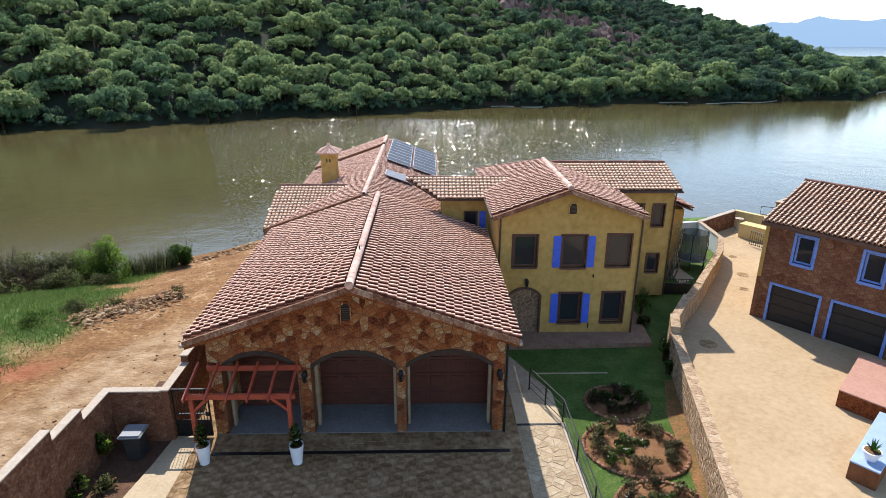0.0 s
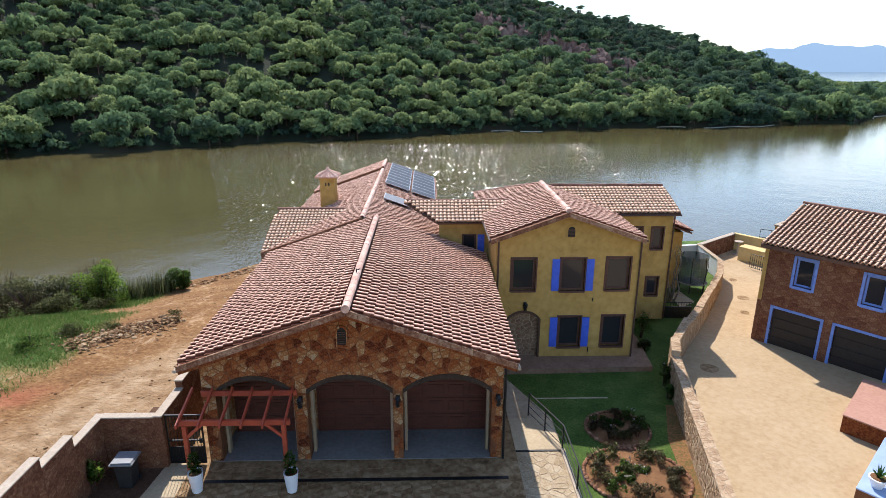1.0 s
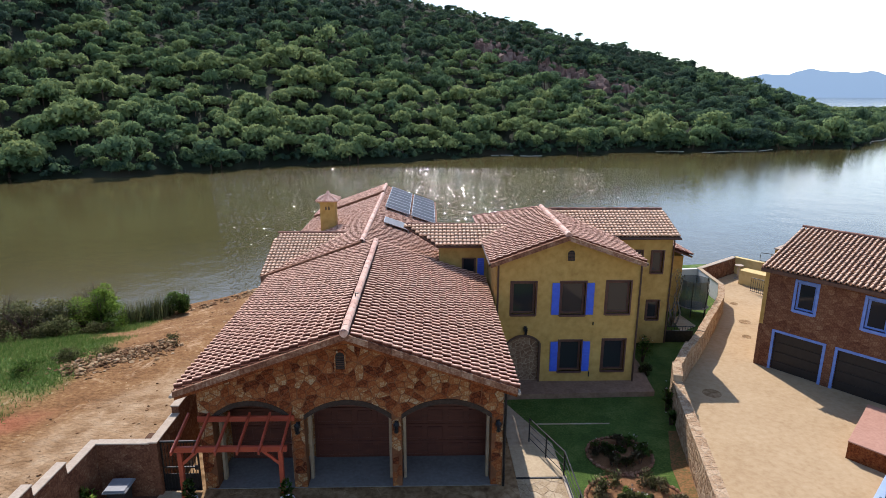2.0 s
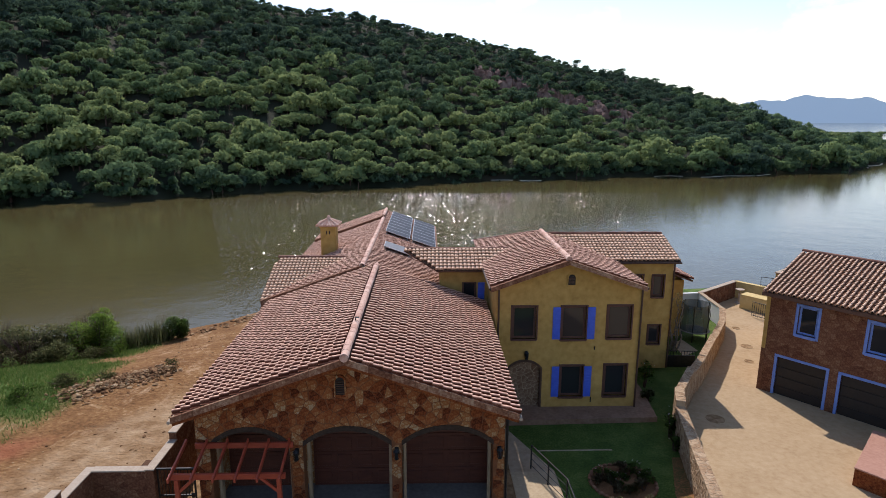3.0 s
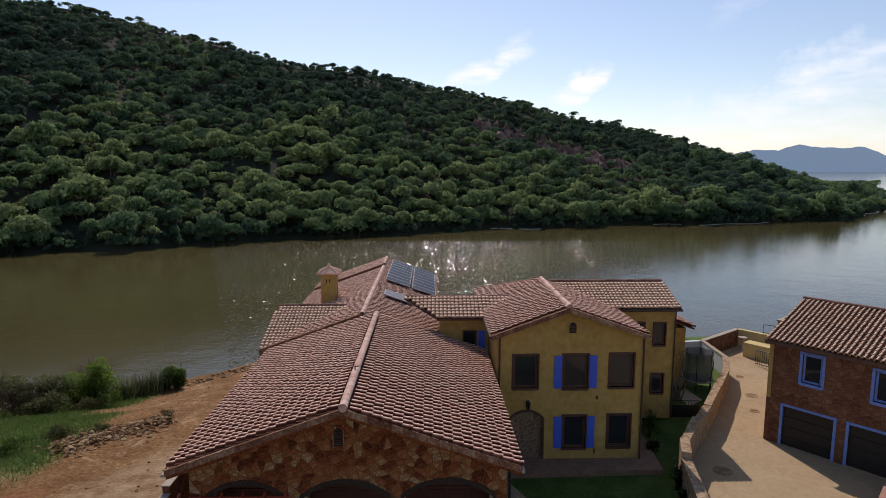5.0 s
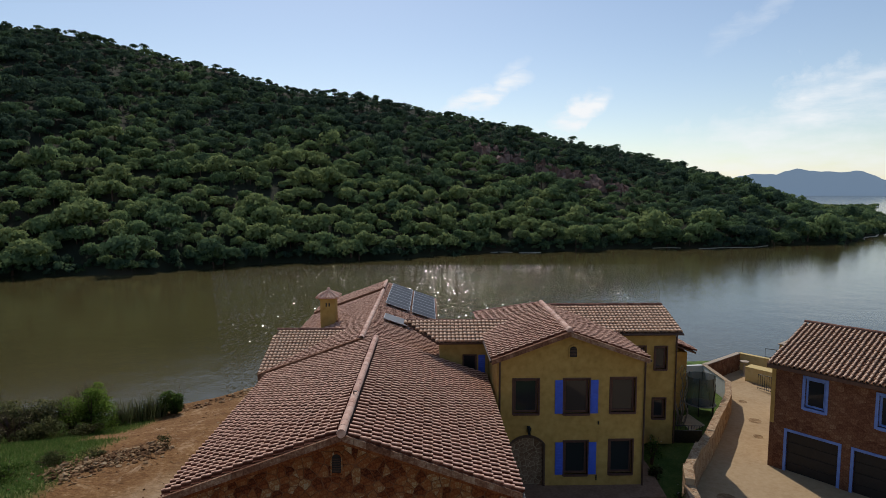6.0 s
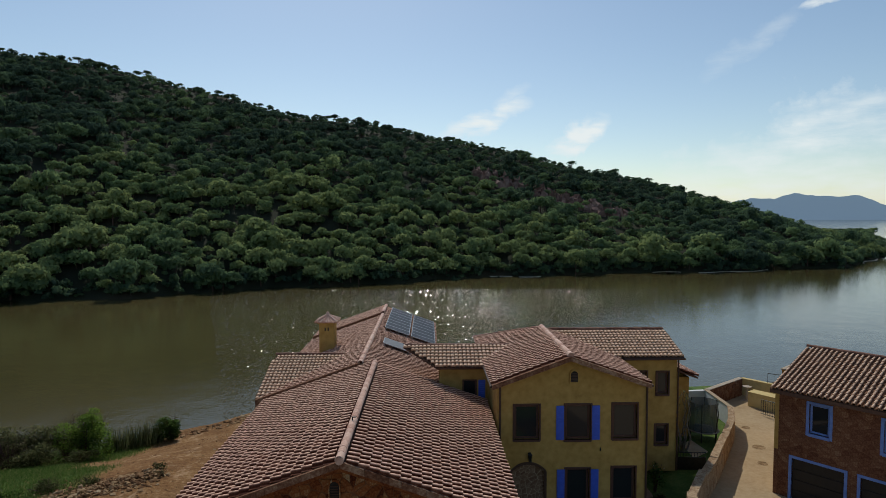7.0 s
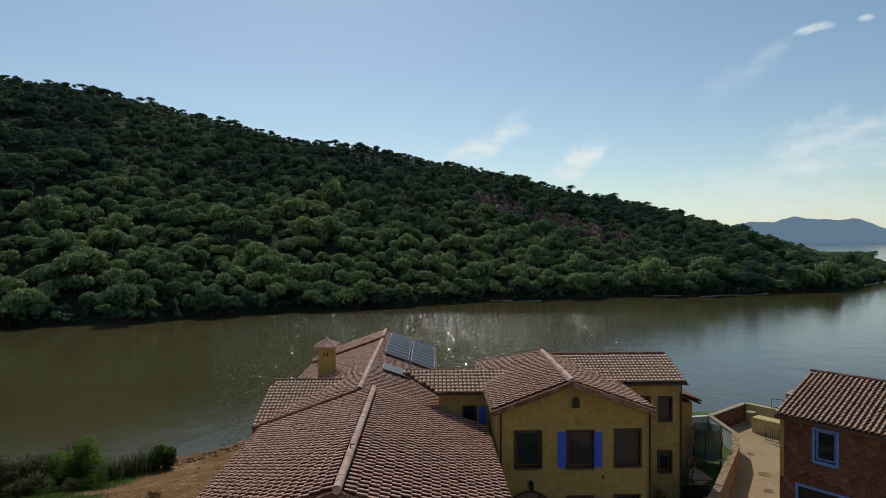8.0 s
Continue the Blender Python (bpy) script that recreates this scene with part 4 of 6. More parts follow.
    prism(bm, [(GX0, GY0, 4.0), (GX1, GY0, 4.0), (GX1, GY0, RIDGE - k * (GX1 - RX) - 0.12), (RX, GY0, RIDGE - 0.12), (GX0, GY0, RIDGE - k * (RX - GX0) - 0.12)], (0, 0.45, 0))
    return part("wall", bm, M_MORTAR, garage)


def bay_hole(a, b):
    hw, rise = (b - a) / 2, CROWN - SPRING
    R = (hw * hw + rise * rise) / (2 * rise)
    uc, vc = (a + b) / 2, CROWN - R

    def f(u, v):
        if a < u < b and v < arch_z(u, a, b):
            return None
        if v > SPRING and a - 0.2 < u < b + 0.2:
            l = hypot(u - uc, v - vc)
            n = ((u - uc) / l, (v - vc) / l)
            return (uc + n[0] * R, vc + n[1] * R), n
        if u <= a:
            return (a, v), (-1, 0)
        return (b, v), (1, 0)
    return f


g_wall = garage_front()
kk = (RIDGE - EAVE) / (RX + 8.05)
front_outline = [(GX0, 0.0), (GX1, 0.0), (GX1, RIDGE - kk * (GX1 - RX) - 0.2), (RX, RIDGE - 0.2), (GX0, RIDGE - kk * (RX - GX0) - 0.2)]
stones(g_wall, "stone", voronoi(front_outline, 0.235, 3, 1.15, [bay_hole(*b) for b in BAYS]), plane_m((0, GY0, 0), (1, 0, 0), (0, 0, 1)), 0.012, M_STONE, M_STONES, 300, key=lambda p: -sum(q[1] for q in p) / len(p), seed=4, inset=0.07)
for b in ((GX0, GX0 + 0.3, GY0 + 0.45, GY1, -0.1, 4.0), (GX1 - 0.3, GX1, GY0 + 0.45, GY1, -0.1, 4.0), (GX0 + 0.3, GX1 - 0.3, GY1 - 0.3, GY1, -0.1, 4.0)):
    part("wall", boxes(b), M_STONES, garage)
part("floor", boxes((GX0 + 0.1, GX1 - 0.1, GY0 - 0.02, GY1 - 0.3, -0.1, 0.02)), M_CONC, garage, "smooth grey concrete garage floor")
part("back_wall", boxes((GX0 + 0.3, GX1 - 0.3, 20.15, 20.35, 0, 4.0)), M_STONES, garage)
for a, b in BAYS:
    bm = bmesh.new()
    for r in range(4):
        box(bm, a - 0.02, b + 0.02, 20.03, 20.08, 0.03 + r * 0.7, 0.03 + r * 0.7 + 0.69, bevel=0.01)
        for c in range(4):
            w = (b - a) / 4
            box(bm, a + c * w + 0.1, a + (c + 1) * w - 0.1, 20.005, 20.04, 0.15 + r * 0.7, 0.03 + r * 0.7 + 0.57, bevel=0.012)
    part("garage_door", bm, M_DOORWOOD, garage, "closed red-brown panelled garage door")
    for x in (a + 0.03, b - 0.13):
        part("jamb", boxes((x, x + 0.1, 18.75, 19.0, 0, 2.9), bevel=0.01), M_TANJOINT, garage)
M_ARCH = mat("dark_arch_stone", [(0.3, (0.03, 0.021, 0.016)), (0.6, (0.055, 0.038, 0.028)), (0.8, (0.10, 0.07, 0.052))], 3, 0.9, 0.5, 16, second=4)
for a, b in BAYS:
    bm = bmesh.new()
    rings = []
    for i in range(15):
        u = a + (b - a) * i / 14
        z = arch_z(u, a, b)
        rings.append([bm.verts.new(p) for p in ((u, GY0 - 0.03, z - 0.06), (u, GY0 - 0.03, z + 0.12), (u, GY0 + 0.47, z + 0.12), (u, GY0 + 0.47, z - 0.06))])
    for p, q in zip(rings, rings[1:]):
        for i in range(4):
            bm.faces.new((p[i], p[(i + 1) % 4], q[(i + 1) % 4], q[i]))
    bm.faces.new(rings[0][::-1])
    bm.faces.new(rings[-1])
    part("arch_band", bm, M_ARCH, garage, "dark stone band round the arch")
g_roof = part("roof", boxes((GX0 + 0.05, GX1 - 0.05, GY0 + 0.5, GY1 - 0.1, 3.9, 3.98)), M_UNDER, garage, "weathered terracotta barrel-tile roof")
RY0, RY1 = 17.5, 29.75
slope(g_roof, (-8.05, RY1, EAVE), (-8.05, RY0, EAVE), (RX, RY0, RIDGE), (RX, RY1, RIDGE), near=150)
slope(g_roof, (3.05, RY0, EAVE), (3.05, RY1, EAVE), (RX, RY1, RIDGE), (RX, RY0, RIDGE), near=150)
ridge_line(g_roof, (RX, RY0 - 0.05, RIDGE + 0.05), (RX, RY1, RIDGE + 0.05))
part("ridge_end", tube(bmesh.new(), (RX, RY0 - 0.06, RIDGE + 0.1), (RX, RY0 + 0.02, RIDGE + 0.1), 0.125, 0.13, 12), M_RIDGE, g_roof)
# rake: band of edging tiles and the stone-faced strip below the verge
for x0, s in ((-8.05, 1), (3.05, -1)):
    p, q = Vector((x0, RY0 + 0.06, EAVE + 0.03)), Vector((RX, RY0 + 0.06, RIDGE + 0.03))
    n = 15
    for i in range(n):
        a, b = p.lerp(q, i / n), p.lerp(q, (i + 0.97) / n)
        bm = prism(bmesh.new(), [a + Vector((0, 0, -0.16)), b + Vector((0, 0, -0.16)), b + Vector((0, 0, 0.05)), a + Vector((0, 0, 0.05))], (0, -0.09, 0))
        part("verge_tile", bm, M_VERGE, g_roof)
    part("soffit", prism(bmesh.new(), [p + Vector((0, 0.02, -0.30)), q + Vector((0, 0.02, -0.30)), q + Vector((0, 0.02, -0.17)), p + Vector((0, 0.02, -0.17))], (0, 0.78, 0)), M_STONES, g_roof)

# ---------------------------------------------------------------- main house
house = thing("house", label="two-storey yellow plastered house with clay-tiled roofs and blue shutters", category="house")
# front block
FX0, FX1, FY = 3.25, 9.95, 26.08
openings = [(0.77, 1.87, 3.45, 5.0), (3.06, 4.19, 3.42, 5.0), (5.21, 6.3, 3.47, 5.03), (3.11, 4.16, 0.53, 2.08), (5.21, 6.24, 0.56, 2.12)]
h_wall = part("wall", pierced((FX0, FY, -0.1), (1, 0, 0), FX1 - FX0, 5.95, [(a, b, c + 0.1, d + 0.1) for a, b, c, d in openings] + [(0.6, 2.2, 0.0, 2.42)], 0.3), M_YELLOW, house)
part("gable", prism(bmesh.new(), [(FX0, FY, 5.85), (FX1, FY, 5.85), (FX1, FY, 6.0), (6.4, FY, 7.1), (FX0, FY, 6.0)], (0, 0.3, 0)), M_YELLOW, house)
for b in ((FX0, FX0 + 0.3, FY + 0.3, 35.8, -0.1, 6.0), (FX1 - 0.3, FX1, FY + 0.3, 30.7, -0.1, 6.0), (FX0 + 0.3, 13.02, 35.5, 35.8, -0.1, 6.0)):
    part("wall", boxes(b), M_YELLOW, house)
part("floor_slab", boxes((FX0 + 0.3, FX1 - 0.3, FY + 0.3, 35.5, 2.9, 3.1)), M_CONC, house)
for k, (a, b, c, d) in enumerate(openings):
    window(house, (FX0 + a, FY, c), (1, 0, 0), b - a, d - c, M_WINFRAME, shutters=M_BLUE if k in (1, 3) else None, bars=0, surround=M_WINFRAME)
h_roof = part("roof", boxes((FX0 + 0.1, FX1 - 0.1, FY + 0.35, 35, 5.9, 5.95)), M_UNDER, house)
slope(h_roof, (2.95, 35.9, 6.0), (2.95, 25.6, 6.0), (6.4, 25.6, 7.25), (6.4, 32.4, 7.25), near=100)
slope(h_roof, (9.98, 25.6, 6.0), (9.98, 32.4, 6.0), (6.4, 32.4, 7.25), (6.4, 25.6, 7.25), near=100)
ridge_line(h_roof, (6.4, 25.55, 7.3), (6.4, 32.4, 7.3))
part("ridge_end", tube(bmesh.new(), (6.4, 25.54, 7.35), (6.4, 25.6, 7.35), 0.125, 0.13, 12), M_RIDGE, h_roof)
ridge_line(h_roof, (2.95, 35.9, 6.03), (6.4, 32.4, 7.28))
# side block
part("wall", pierced((9.95, 30.7, -0.1), (1, 0, 0), 3.37, 6.2, [(1.36, 1.74, 4.2, 5.35), (2.3, 2.9, 4.15, 5.33), (2.26, 2.9, 1.45, 2.5)], 0.3), M_YELLOW, house)
part("wall", boxes((13.02, 13.32, 31.0, 35.5, -0.1, 6.1)), M_YELLOW, house)
for a, c, w, h in ((1.36, 4.1, 0.38, 1.15), (2.3, 4.05, 0.6, 1.18), (2.26, 1.35, 0.64, 1.05)):
    window(house, (9.95 + a, 30.7, c), (1, 0, 0), w, h, M_WINFRAME, surround=M_WINFRAME, bars=0)
slope(h_roof, (6.5, 30.3, 6.1), (13.52, 30.3, 6.1), (13.52, 33.0, 7.0), (6.5, 33.0, 7.0), near=60)
slope(h_roof, (13.52, 35.9, 6.03), (6.5, 35.9, 6.03), (6.5, 33.0, 7.0), (13.52, 33.0, 7.0))
ridge_line(h_roof, (6.6, 33.0, 7.03), (13.55, 33.0, 7.03))
# link between the front block and the back block
part("wall", pierced((0.75, 29.86, 2.0), (1, 0, 0), 2.49, 3.9, [(1.15, 1.9, 1.95, 3.15)], 0.3), M_YELLOW, house)
part("wall", boxes((0.75, 1.05, 30.16, 33.0, 2.0, 5.9)), M_YELLOW, house)
window(house, (1.9, 29.86, 3.95), (1, 0, 0), 0.75, 1.2, M_WINFRAME, shutters=M_BLUE, bars=0, sides=(1,))
slope(h_roof, (0.62, 29.42, 5.86), (3.0, 29.42, 5.86), (4.72, 31.15, 6.57), (-1.15, 31.15, 6.57), near=60)
slope(h_roof, (4.5, 32.9, 5.86), (0.62, 32.9, 5.86), (-1.15, 31.15, 6.57), (4.72, 31.15, 6.57))
ridge_line(h_roof, (-1.05, 31.15, 6.56), (4.6, 31.15, 6.56))
# long back block
slope(h_roof, (-8.6, 45.3, 3.97), (-8.6, 30.1, 3.97), (-3.3, 30.1, 5.85), (-3.3, 45.3, 5.85), near=60)
slope(h_roof, (-8.6, 49.2, 4.12), (-8.6, 45.3, 4.12), (-3.3, 45.3, 6.0), (-3.3, 49.2, 6.0))
slope(h_roof, (0.72, 30.25, 4.424), (0.72, 49.2, 4.424), (-3.3, 49.2, 5.85), (-3.3, 30.25, 5.85), near=60)
ridge_line(h_roof, (-3.3, 30.0, 5.92), (-3.3, 45.3, 5.92))
ridge_line(h_roof, (-3.3, 45.3, 6.07), (-3.3, 49.2, 6.07))


def verge_board(parent, p, q, m=None, h=0.2, d=0.14, up=0.09):
    p, q = Vector(p), Vector(q)
    part("verge", prism(bmesh.new(), [p + Vector((0, 0, -h)), q + Vector((0, 0, -h)), q + Vector((0, 0, up)), p + Vector((0, 0, up))], (0, -d, 0)), m or M_VERGE, parent)


verge_board(h_roof, (-8.6, 45.3, 4.12), (-3.3, 45.3, 6.0), h=0.28, d=0.25, up=0.2)
verge_board(h_roof, (-8.6, 30.1, 3.97), (-3.3, 30.1, 5.85), h=0.26, d=0.22, up=0.2)
verge_board(h_roof, (-3.3, 30.25, 5.85), (0.72, 30.25, 4.424), m=M_CAP, d=0.06, up=0.12)
verge_board(h_roof, (2.95, 25.6, 6.0), (6.4, 25.6, 7.25), h=0.12)
verge_board(h_roof, (6.4, 25.6, 7.25), (9.98, 25.6, 6.0), h=0.12)
for b in ((-8.2, -7.9, 30.3, 49, -5, 3.95), (0.3, 0.6, 30.4, 49, -5, 4.3), (-7.9, 0.3, 48.7, 49, -5, 3.95)):
    part("wall", boxes(b), M_YELLOW, house)
# left wing
slope(h_roof, (-8.7, 30.2, 4.05), (-4.6, 30.2, 4.05), (-4.6, 34.1, 5.42), (-8.6, 34.1, 5.42))
slope(h_roof, (-4.6, 38.0, 4.05), (-8.7, 38.0, 4.05), (-8.6, 34.1, 5.42), (-4.6, 34.1, 5.42))
ridge_line(h_roof, (-8.6, 34.1, 5.45), (-4.4, 34.1, 5.45))

# ---------------------------------------------------------------- outbuilding
out = thing("outbuilding", (17.45, 28.4, -0.4), "two-storey brown stone outbuilding with blue-framed windows and garage doors", "house", rz=-52)
OW, OD = 13.0, 8.5
o_open = [(0.63, 2.84, 0.1, 2.2), (3.48, 5.75, 0.1, 2.2), (1.33, 2.18, 3.63, 5.04), (4.28, 5.13, 3.58, 5.0), (7.2, 8.05, 3.58, 5.0)]
o_wall = part("wall", pierced((0, 0, -0.1), (1, 0, 0), OW, 5.45, o_open, 0.3), M_OUTJOINT, out)
for b in ((0, 0.3, 0.3, OD, -3, 5.3), (OW - 0.3, OW, 0.3, OD, -3, 5.3), (0.3, OW - 0.3, OD - 0.3, OD, -3, 5.3)):
    part("wall", boxes(b), M_YELLOW, out)
o_roof = part("roof", boxes((0.1, OW - 0.1, 0.35, OD - 0.35, 5.2, 5.25)), M_UNDER, out)
slope(o_roof, (-0.3, -0.4, 5.4), (OW + 0.3, -0.4, 5.4), (OW + 0.3, 4.25, 6.75), (-0.3, 4.25, 6.75), near=200, style=NARROW)
slope(o_roof, (OW + 0.3, 8.9, 5.4), (-0.3, 8.9, 5.4), (-0.3, 4.25, 6.75), (OW + 0.3, 4.25, 6.75), style=NARROW)
ridge_line(o_roof, (-0.3, 4.25, 6.78), (OW + 0.3, 4.25, 6.78))

# ---------------------------------------------------------------- details of the garage


def lantern(parent, x, y, z):
    lamp = part("lantern", boxes((-0.07, 0.07, 0.03, 0.06, -0.16, 0.1), bevel=0.01), M_IRON, parent, "black wrought-iron wall lantern")
    lamp.matrix_basis = pose(x, y, z)
    bm = bmesh.new()
    tube(bm, (0, 0.04, 0.06), (0, -0.14, 0.1), 0.015)
    tube(bm, (0, -0.14, 0.06), (0, -0.14, 0.16), 0.11, 0.02, 6)
    tube(bm, (0, -0.14, -0.25), (0, -0.14, -0.22), 0.07, 0.08, 6)
    for k in range(6):
        a = k * pi / 3
        tube(bm, (0.08 * cos(a), -0.14 + 0.08 * sin(a), -0.22), (0.1 * cos(a), -0.14 + 0.1 * sin(a), 0.06), 0.008, n=4)
    part("cage", bm, M_IRON, lamp)
    part("glass", tube(bmesh.new(), (0, -0.14, -0.21), (0, -0.14, 0.05), 0.065, 0.085, 6), M_GLASS, lamp)


for x in (-4.3, -0.95, 2.53):
    lantern(garage, x, GY0 - 0.06, 2.5)


def vent(parent, x, y, z, w, h, m_surround):
    """Small arched niche with louvres in a gable."""
    def outline(k, yy):
        return [(x - w / 2 * k, yy, z - h / 2 * k), (x + w / 2 * k, yy, z - h / 2 * k)] + [(x + w / 2 * k * cos(a), yy, z + h / 2 * k - w / 2 * k + w / 2 * k * sin(a)) for a in np.linspace(0, pi, 9)]
    v = part("vent", prism(bmesh.new(), outline(1.0, y - 0.055), (0, 0.05, 0)), M_IRON, parent, "small dark arched gable vent")
    for k in range(6):
        part("slat", boxes((x - w * 0.42, x + w * 0.42, y - 0.085, y - 0.05, z - h * 0.42 + k * h * 0.13, z - h * 0.42 + k * h * 0.13 + 0.03)), M_DARKWOOD, v)
    bm = bmesh.new()
    o, i = outline(1.25, y - 0.07), outline(1.0, y - 0.07)
    for a in range(len(o)):
        b = (a + 1) % len(o)
        prism(bm, [o[a], o[b], i[b], i[a]], (0, 0.07, 0))
    part("surround", bm, m_surround, v)


vent(garage, -2.78, GY0, 4.86, 0.3, 0.62, M_STONES)
vent(house, 6.68, FY, 6.3, 0.33, 0.5, M_YELLOW)
part("ridge_bracket", boxes((RX - 0.02, RX + 0.02, 20.6, 20.64, RIDGE + 0.2, RIDGE + 0.36), (RX - 0.02, RX + 0.12, 20.6, 20.64, RIDGE + 0.34, RIDGE + 0.37)), M_IRON, garage, "small dark bracket on the ridge")
part("downpipe", tube(bmesh.new(), (2.78, 18.25, 0), (2.78, 18.25, 3.9), 0.045), M_IRON, garage)
for x, y, z in ((3.36, 26.0, 5.9), (9.97, 26.0, 5.9), (13.35, 30.62, 6.0)):
    part("downpipe", tube(bmesh.new(), (x, y, -0.05), (x, y, z), 0.045), M_DARKWOOD, house)
for p, q in (((2.93, 25.7, 5.95), (2.93, 34, 5.95)), ((10.1, 25.7, 5.95), (10.1, 30, 5.95)), ((10.3, 30.25, 6.03), (13.55, 30.25, 6.03))):
    part("gutter", tube(bmesh.new(), p, q, 0.06), M_DARKWOOD, house)
for x in (-8.1, 3.1):
    part("gutter", tube(bmesh.new(), (x, 17.45, 4.02), (x, 29.7, 4.02), 0.06), M_CAP, garage)

# arched front door
M_NICHE = mat("weathered_stone", [(0.25, (0.11, 0.06, 0.035)), (0.5, (0.20, 0.12, 0.075)), (0.75, (0.30, 0.21, 0.14))], 4, 0.9, 0.6, 14, per="object", spread=0.2, second=4)
niche = part("arched_recess", boxes((3.86, 5.44, FY + 0.16, FY + 0.25, 0, 2.34)), M_TANJOINT, house, "arched recess faced with weathered brown stone")
stones(niche, "stone", voronoi([(3.87, 0.02), (5.43, 0.02), (5.43, 2.33), (3.87, 2.33)], 0.16, 91, 1.2, None, 0.008), plane_m((0, FY + 0.16, 0), (1, 0, 0), (0, 0, 1)), 0.014, M_NICHE, M_NICHE, 120, seed=92, inset=0.08)
cx, hw, zs, zc = 4.65, 0.80, 1.98, 2.36
RR = (hw * hw + (zc - zs) ** 2) / (2 * (zc - zs))
arc = [(cx + hw * (2 * k / 12 - 1), zc - RR + math.sqrt(RR * RR - (hw * (2 * k / 12 - 1)) ** 2)) for k in range(13)]
low = [(x, z) for x, z in arc if z < 2.33]
for side in (-1, 1):
    edge = [(x, z) for x, z in low if (x - cx) * side > 0]
    edge.sort(key=lambda q: -side * q[0])
    part("spandrel", prism(bmesh.new(), [(x, FY - 0.002, z) for x, z in ([(cx + side * hw, zs)] if edge[0][0] != cx + side * hw else []) + edge + [(edge[-1][0], 2.336), (cx + side * hw, 2.336)]], (0, 0.28, 0)), M_YELLOW, house)
bm = bmesh.new()
for (a, za), (b, zb) in zip(arc, arc[1:]):
    prism(bm, [(a, FY - 0.05, za - 0.05), (b, FY - 0.05, zb - 0.05), (b, FY - 0.05, zb + 0.06), (a, FY - 0.05, za + 0.06)], (0, 0.12, 0))
box(bm, cx - hw - 0.03, cx - hw + 0.07, FY - 0.05, FY + 0.07, 0, zs)
box(bm, cx + hw - 0.07, cx + hw + 0.03, FY - 0.05, FY + 0.07, 0, zs)
part("door_surround", bm, M_DARKWOOD, house)
lantern(house, 4.7, FY - 0.05, 2.75)
for x in (7.85, 7.9):
    part("tap_pipe", tube(bmesh.new(), (x, FY - 0.04, 0.25 if x < 7.87 else 2.9), (x, FY - 0.04, 0.5 if x < 7.87 else 3.05), 0.03), M_IRON, house)

# chimney
chim = part("chimney", boxes((-6.75, -5.78, 37.55, 38.45, 3.9, 6.72), bevel=0.02), M_YELLOW, house, "yellow plastered chimney with small tiled cap")
part("chimney_band", boxes((-6.83, -5.70, 37.47, 38.53, 6.66, 6.8), bevel=0.02), M_YELLOW, chim)
CAP = [(-6.97, 37.33), (-5.56, 37.33), (-5.56, 38.67), (-6.97, 38.67)]
for (ax, ay), (bx, by) in zip(CAP, CAP[1:] + CAP[:1]):
    A, B, C = Vector((ax, ay, 6.8)), Vector((bx, by, 6.8)), Vector((-6.265, 38.0, 7.2))
    cs = part("cap_slope", prism(bmesh.new(), [A, B, C], (0, 0, -0.06)), M_RIDGE, chim)
    for k in range(6):
        e = A.lerp(B, (k + 0.5) / 6)
        part("cap_roll", tube(bmesh.new(), e, e.lerp(C, 1 - abs(k - 2.5) / 3), 0.06, 0.04, 6), M_RIDGE, cs)
    part("hip_tile", tube(bmesh.new(), A, C, 0.07, 0.05, 6), M_RIDGE, cs)
part("cap_knob", tube(bmesh.new(), (-6.265, 38, 7.16), (-6.265, 38, 7.36), 0.15, 0.07), M_RIDGE, chim)
for x in (-6.36, -6.17):
    part("smoke_slot", boxes((x - 0.04, x + 0.04, 37.53, 37.56, 6.2, 6.42)), M_IRON, chim)

# solar panels on the long roof
M_PV = mat("solar_cells", [(0.3, (0.03, 0.034, 0.045)), (0.7, (0.05, 0.056, 0.07))], 3, 0.5, 0.0)
M_PV.node_tree.nodes["Principled BSDF"].inputs["Specular IOR Level"].default_value = 0.12
M_ALU = mat("aluminium", [(0.3, (0.35, 0.36, 0.38)), (0.7, (0.45, 0.46, 0.47))], 6, 0.5, 0.05, 30, metal=0.7)
slope_m = plane_m((-3.3, 0, 5.85 + 0.33), (1, 0, -0.3547), (0, 1, 0))


def pv(u, v, w, h, glass):
    ob = thing("solar_panel", label="blue-black solar panel with aluminium frame on the tiled roof", category="solar panel", group="solar panels")
    ob.matrix_world = slope_m @ Matrix.Translation((u, v, 0))
    part("glass", boxes((0.03, w - 0.03, 0.03, h - 0.03, 0.0, 0.035)), glass, ob)
    part("frame", boxes((0, 0.03, 0, h, -0.01, 0.045), (w - 0.03, w, 0, h, -0.01, 0.045), (0.03, w - 0.03, 0, 0.03, -0.01, 0.045), (0.03, w - 0.03, h - 0.03, h, -0.01, 0.045)), M_ALU, ob)
    part("rail", boxes((0.1, 0.14, 0.0, h, -0.2, -0.01), (w - 0.14, w - 0.1, 0.0, h, -0.2, -0.01)), M_ALU, ob)


for r in range(8):
    for u in (0.58, 2.45):
        pv(u, 39.85 + r * 1.075, 1.72, 1.06, M_PV)
pv(0.8, 35.2, 1.75, 1.5, mat("grey_collector", [(0.3, (0.10, 0.11, 0.125)), (0.7, (0.14, 0.15, 0.165))], 3, 0.7, 0.0))

# low wing beyond the side block
part("wall", boxes((13.32, 16.35, 36.0, 36.3, -1.5, 3.5)), M_YELLOW, house)
part("wall", boxes((16.05, 16.35, 36.3, 41, -1.5, 3.5)), M_YELLOW, house)
slope(h_roof, (16.7, 35.5, 3.6), (16.7, 41.2, 3.6), (14.2, 41.2, 4.5), (14.2, 35.5, 4.5))
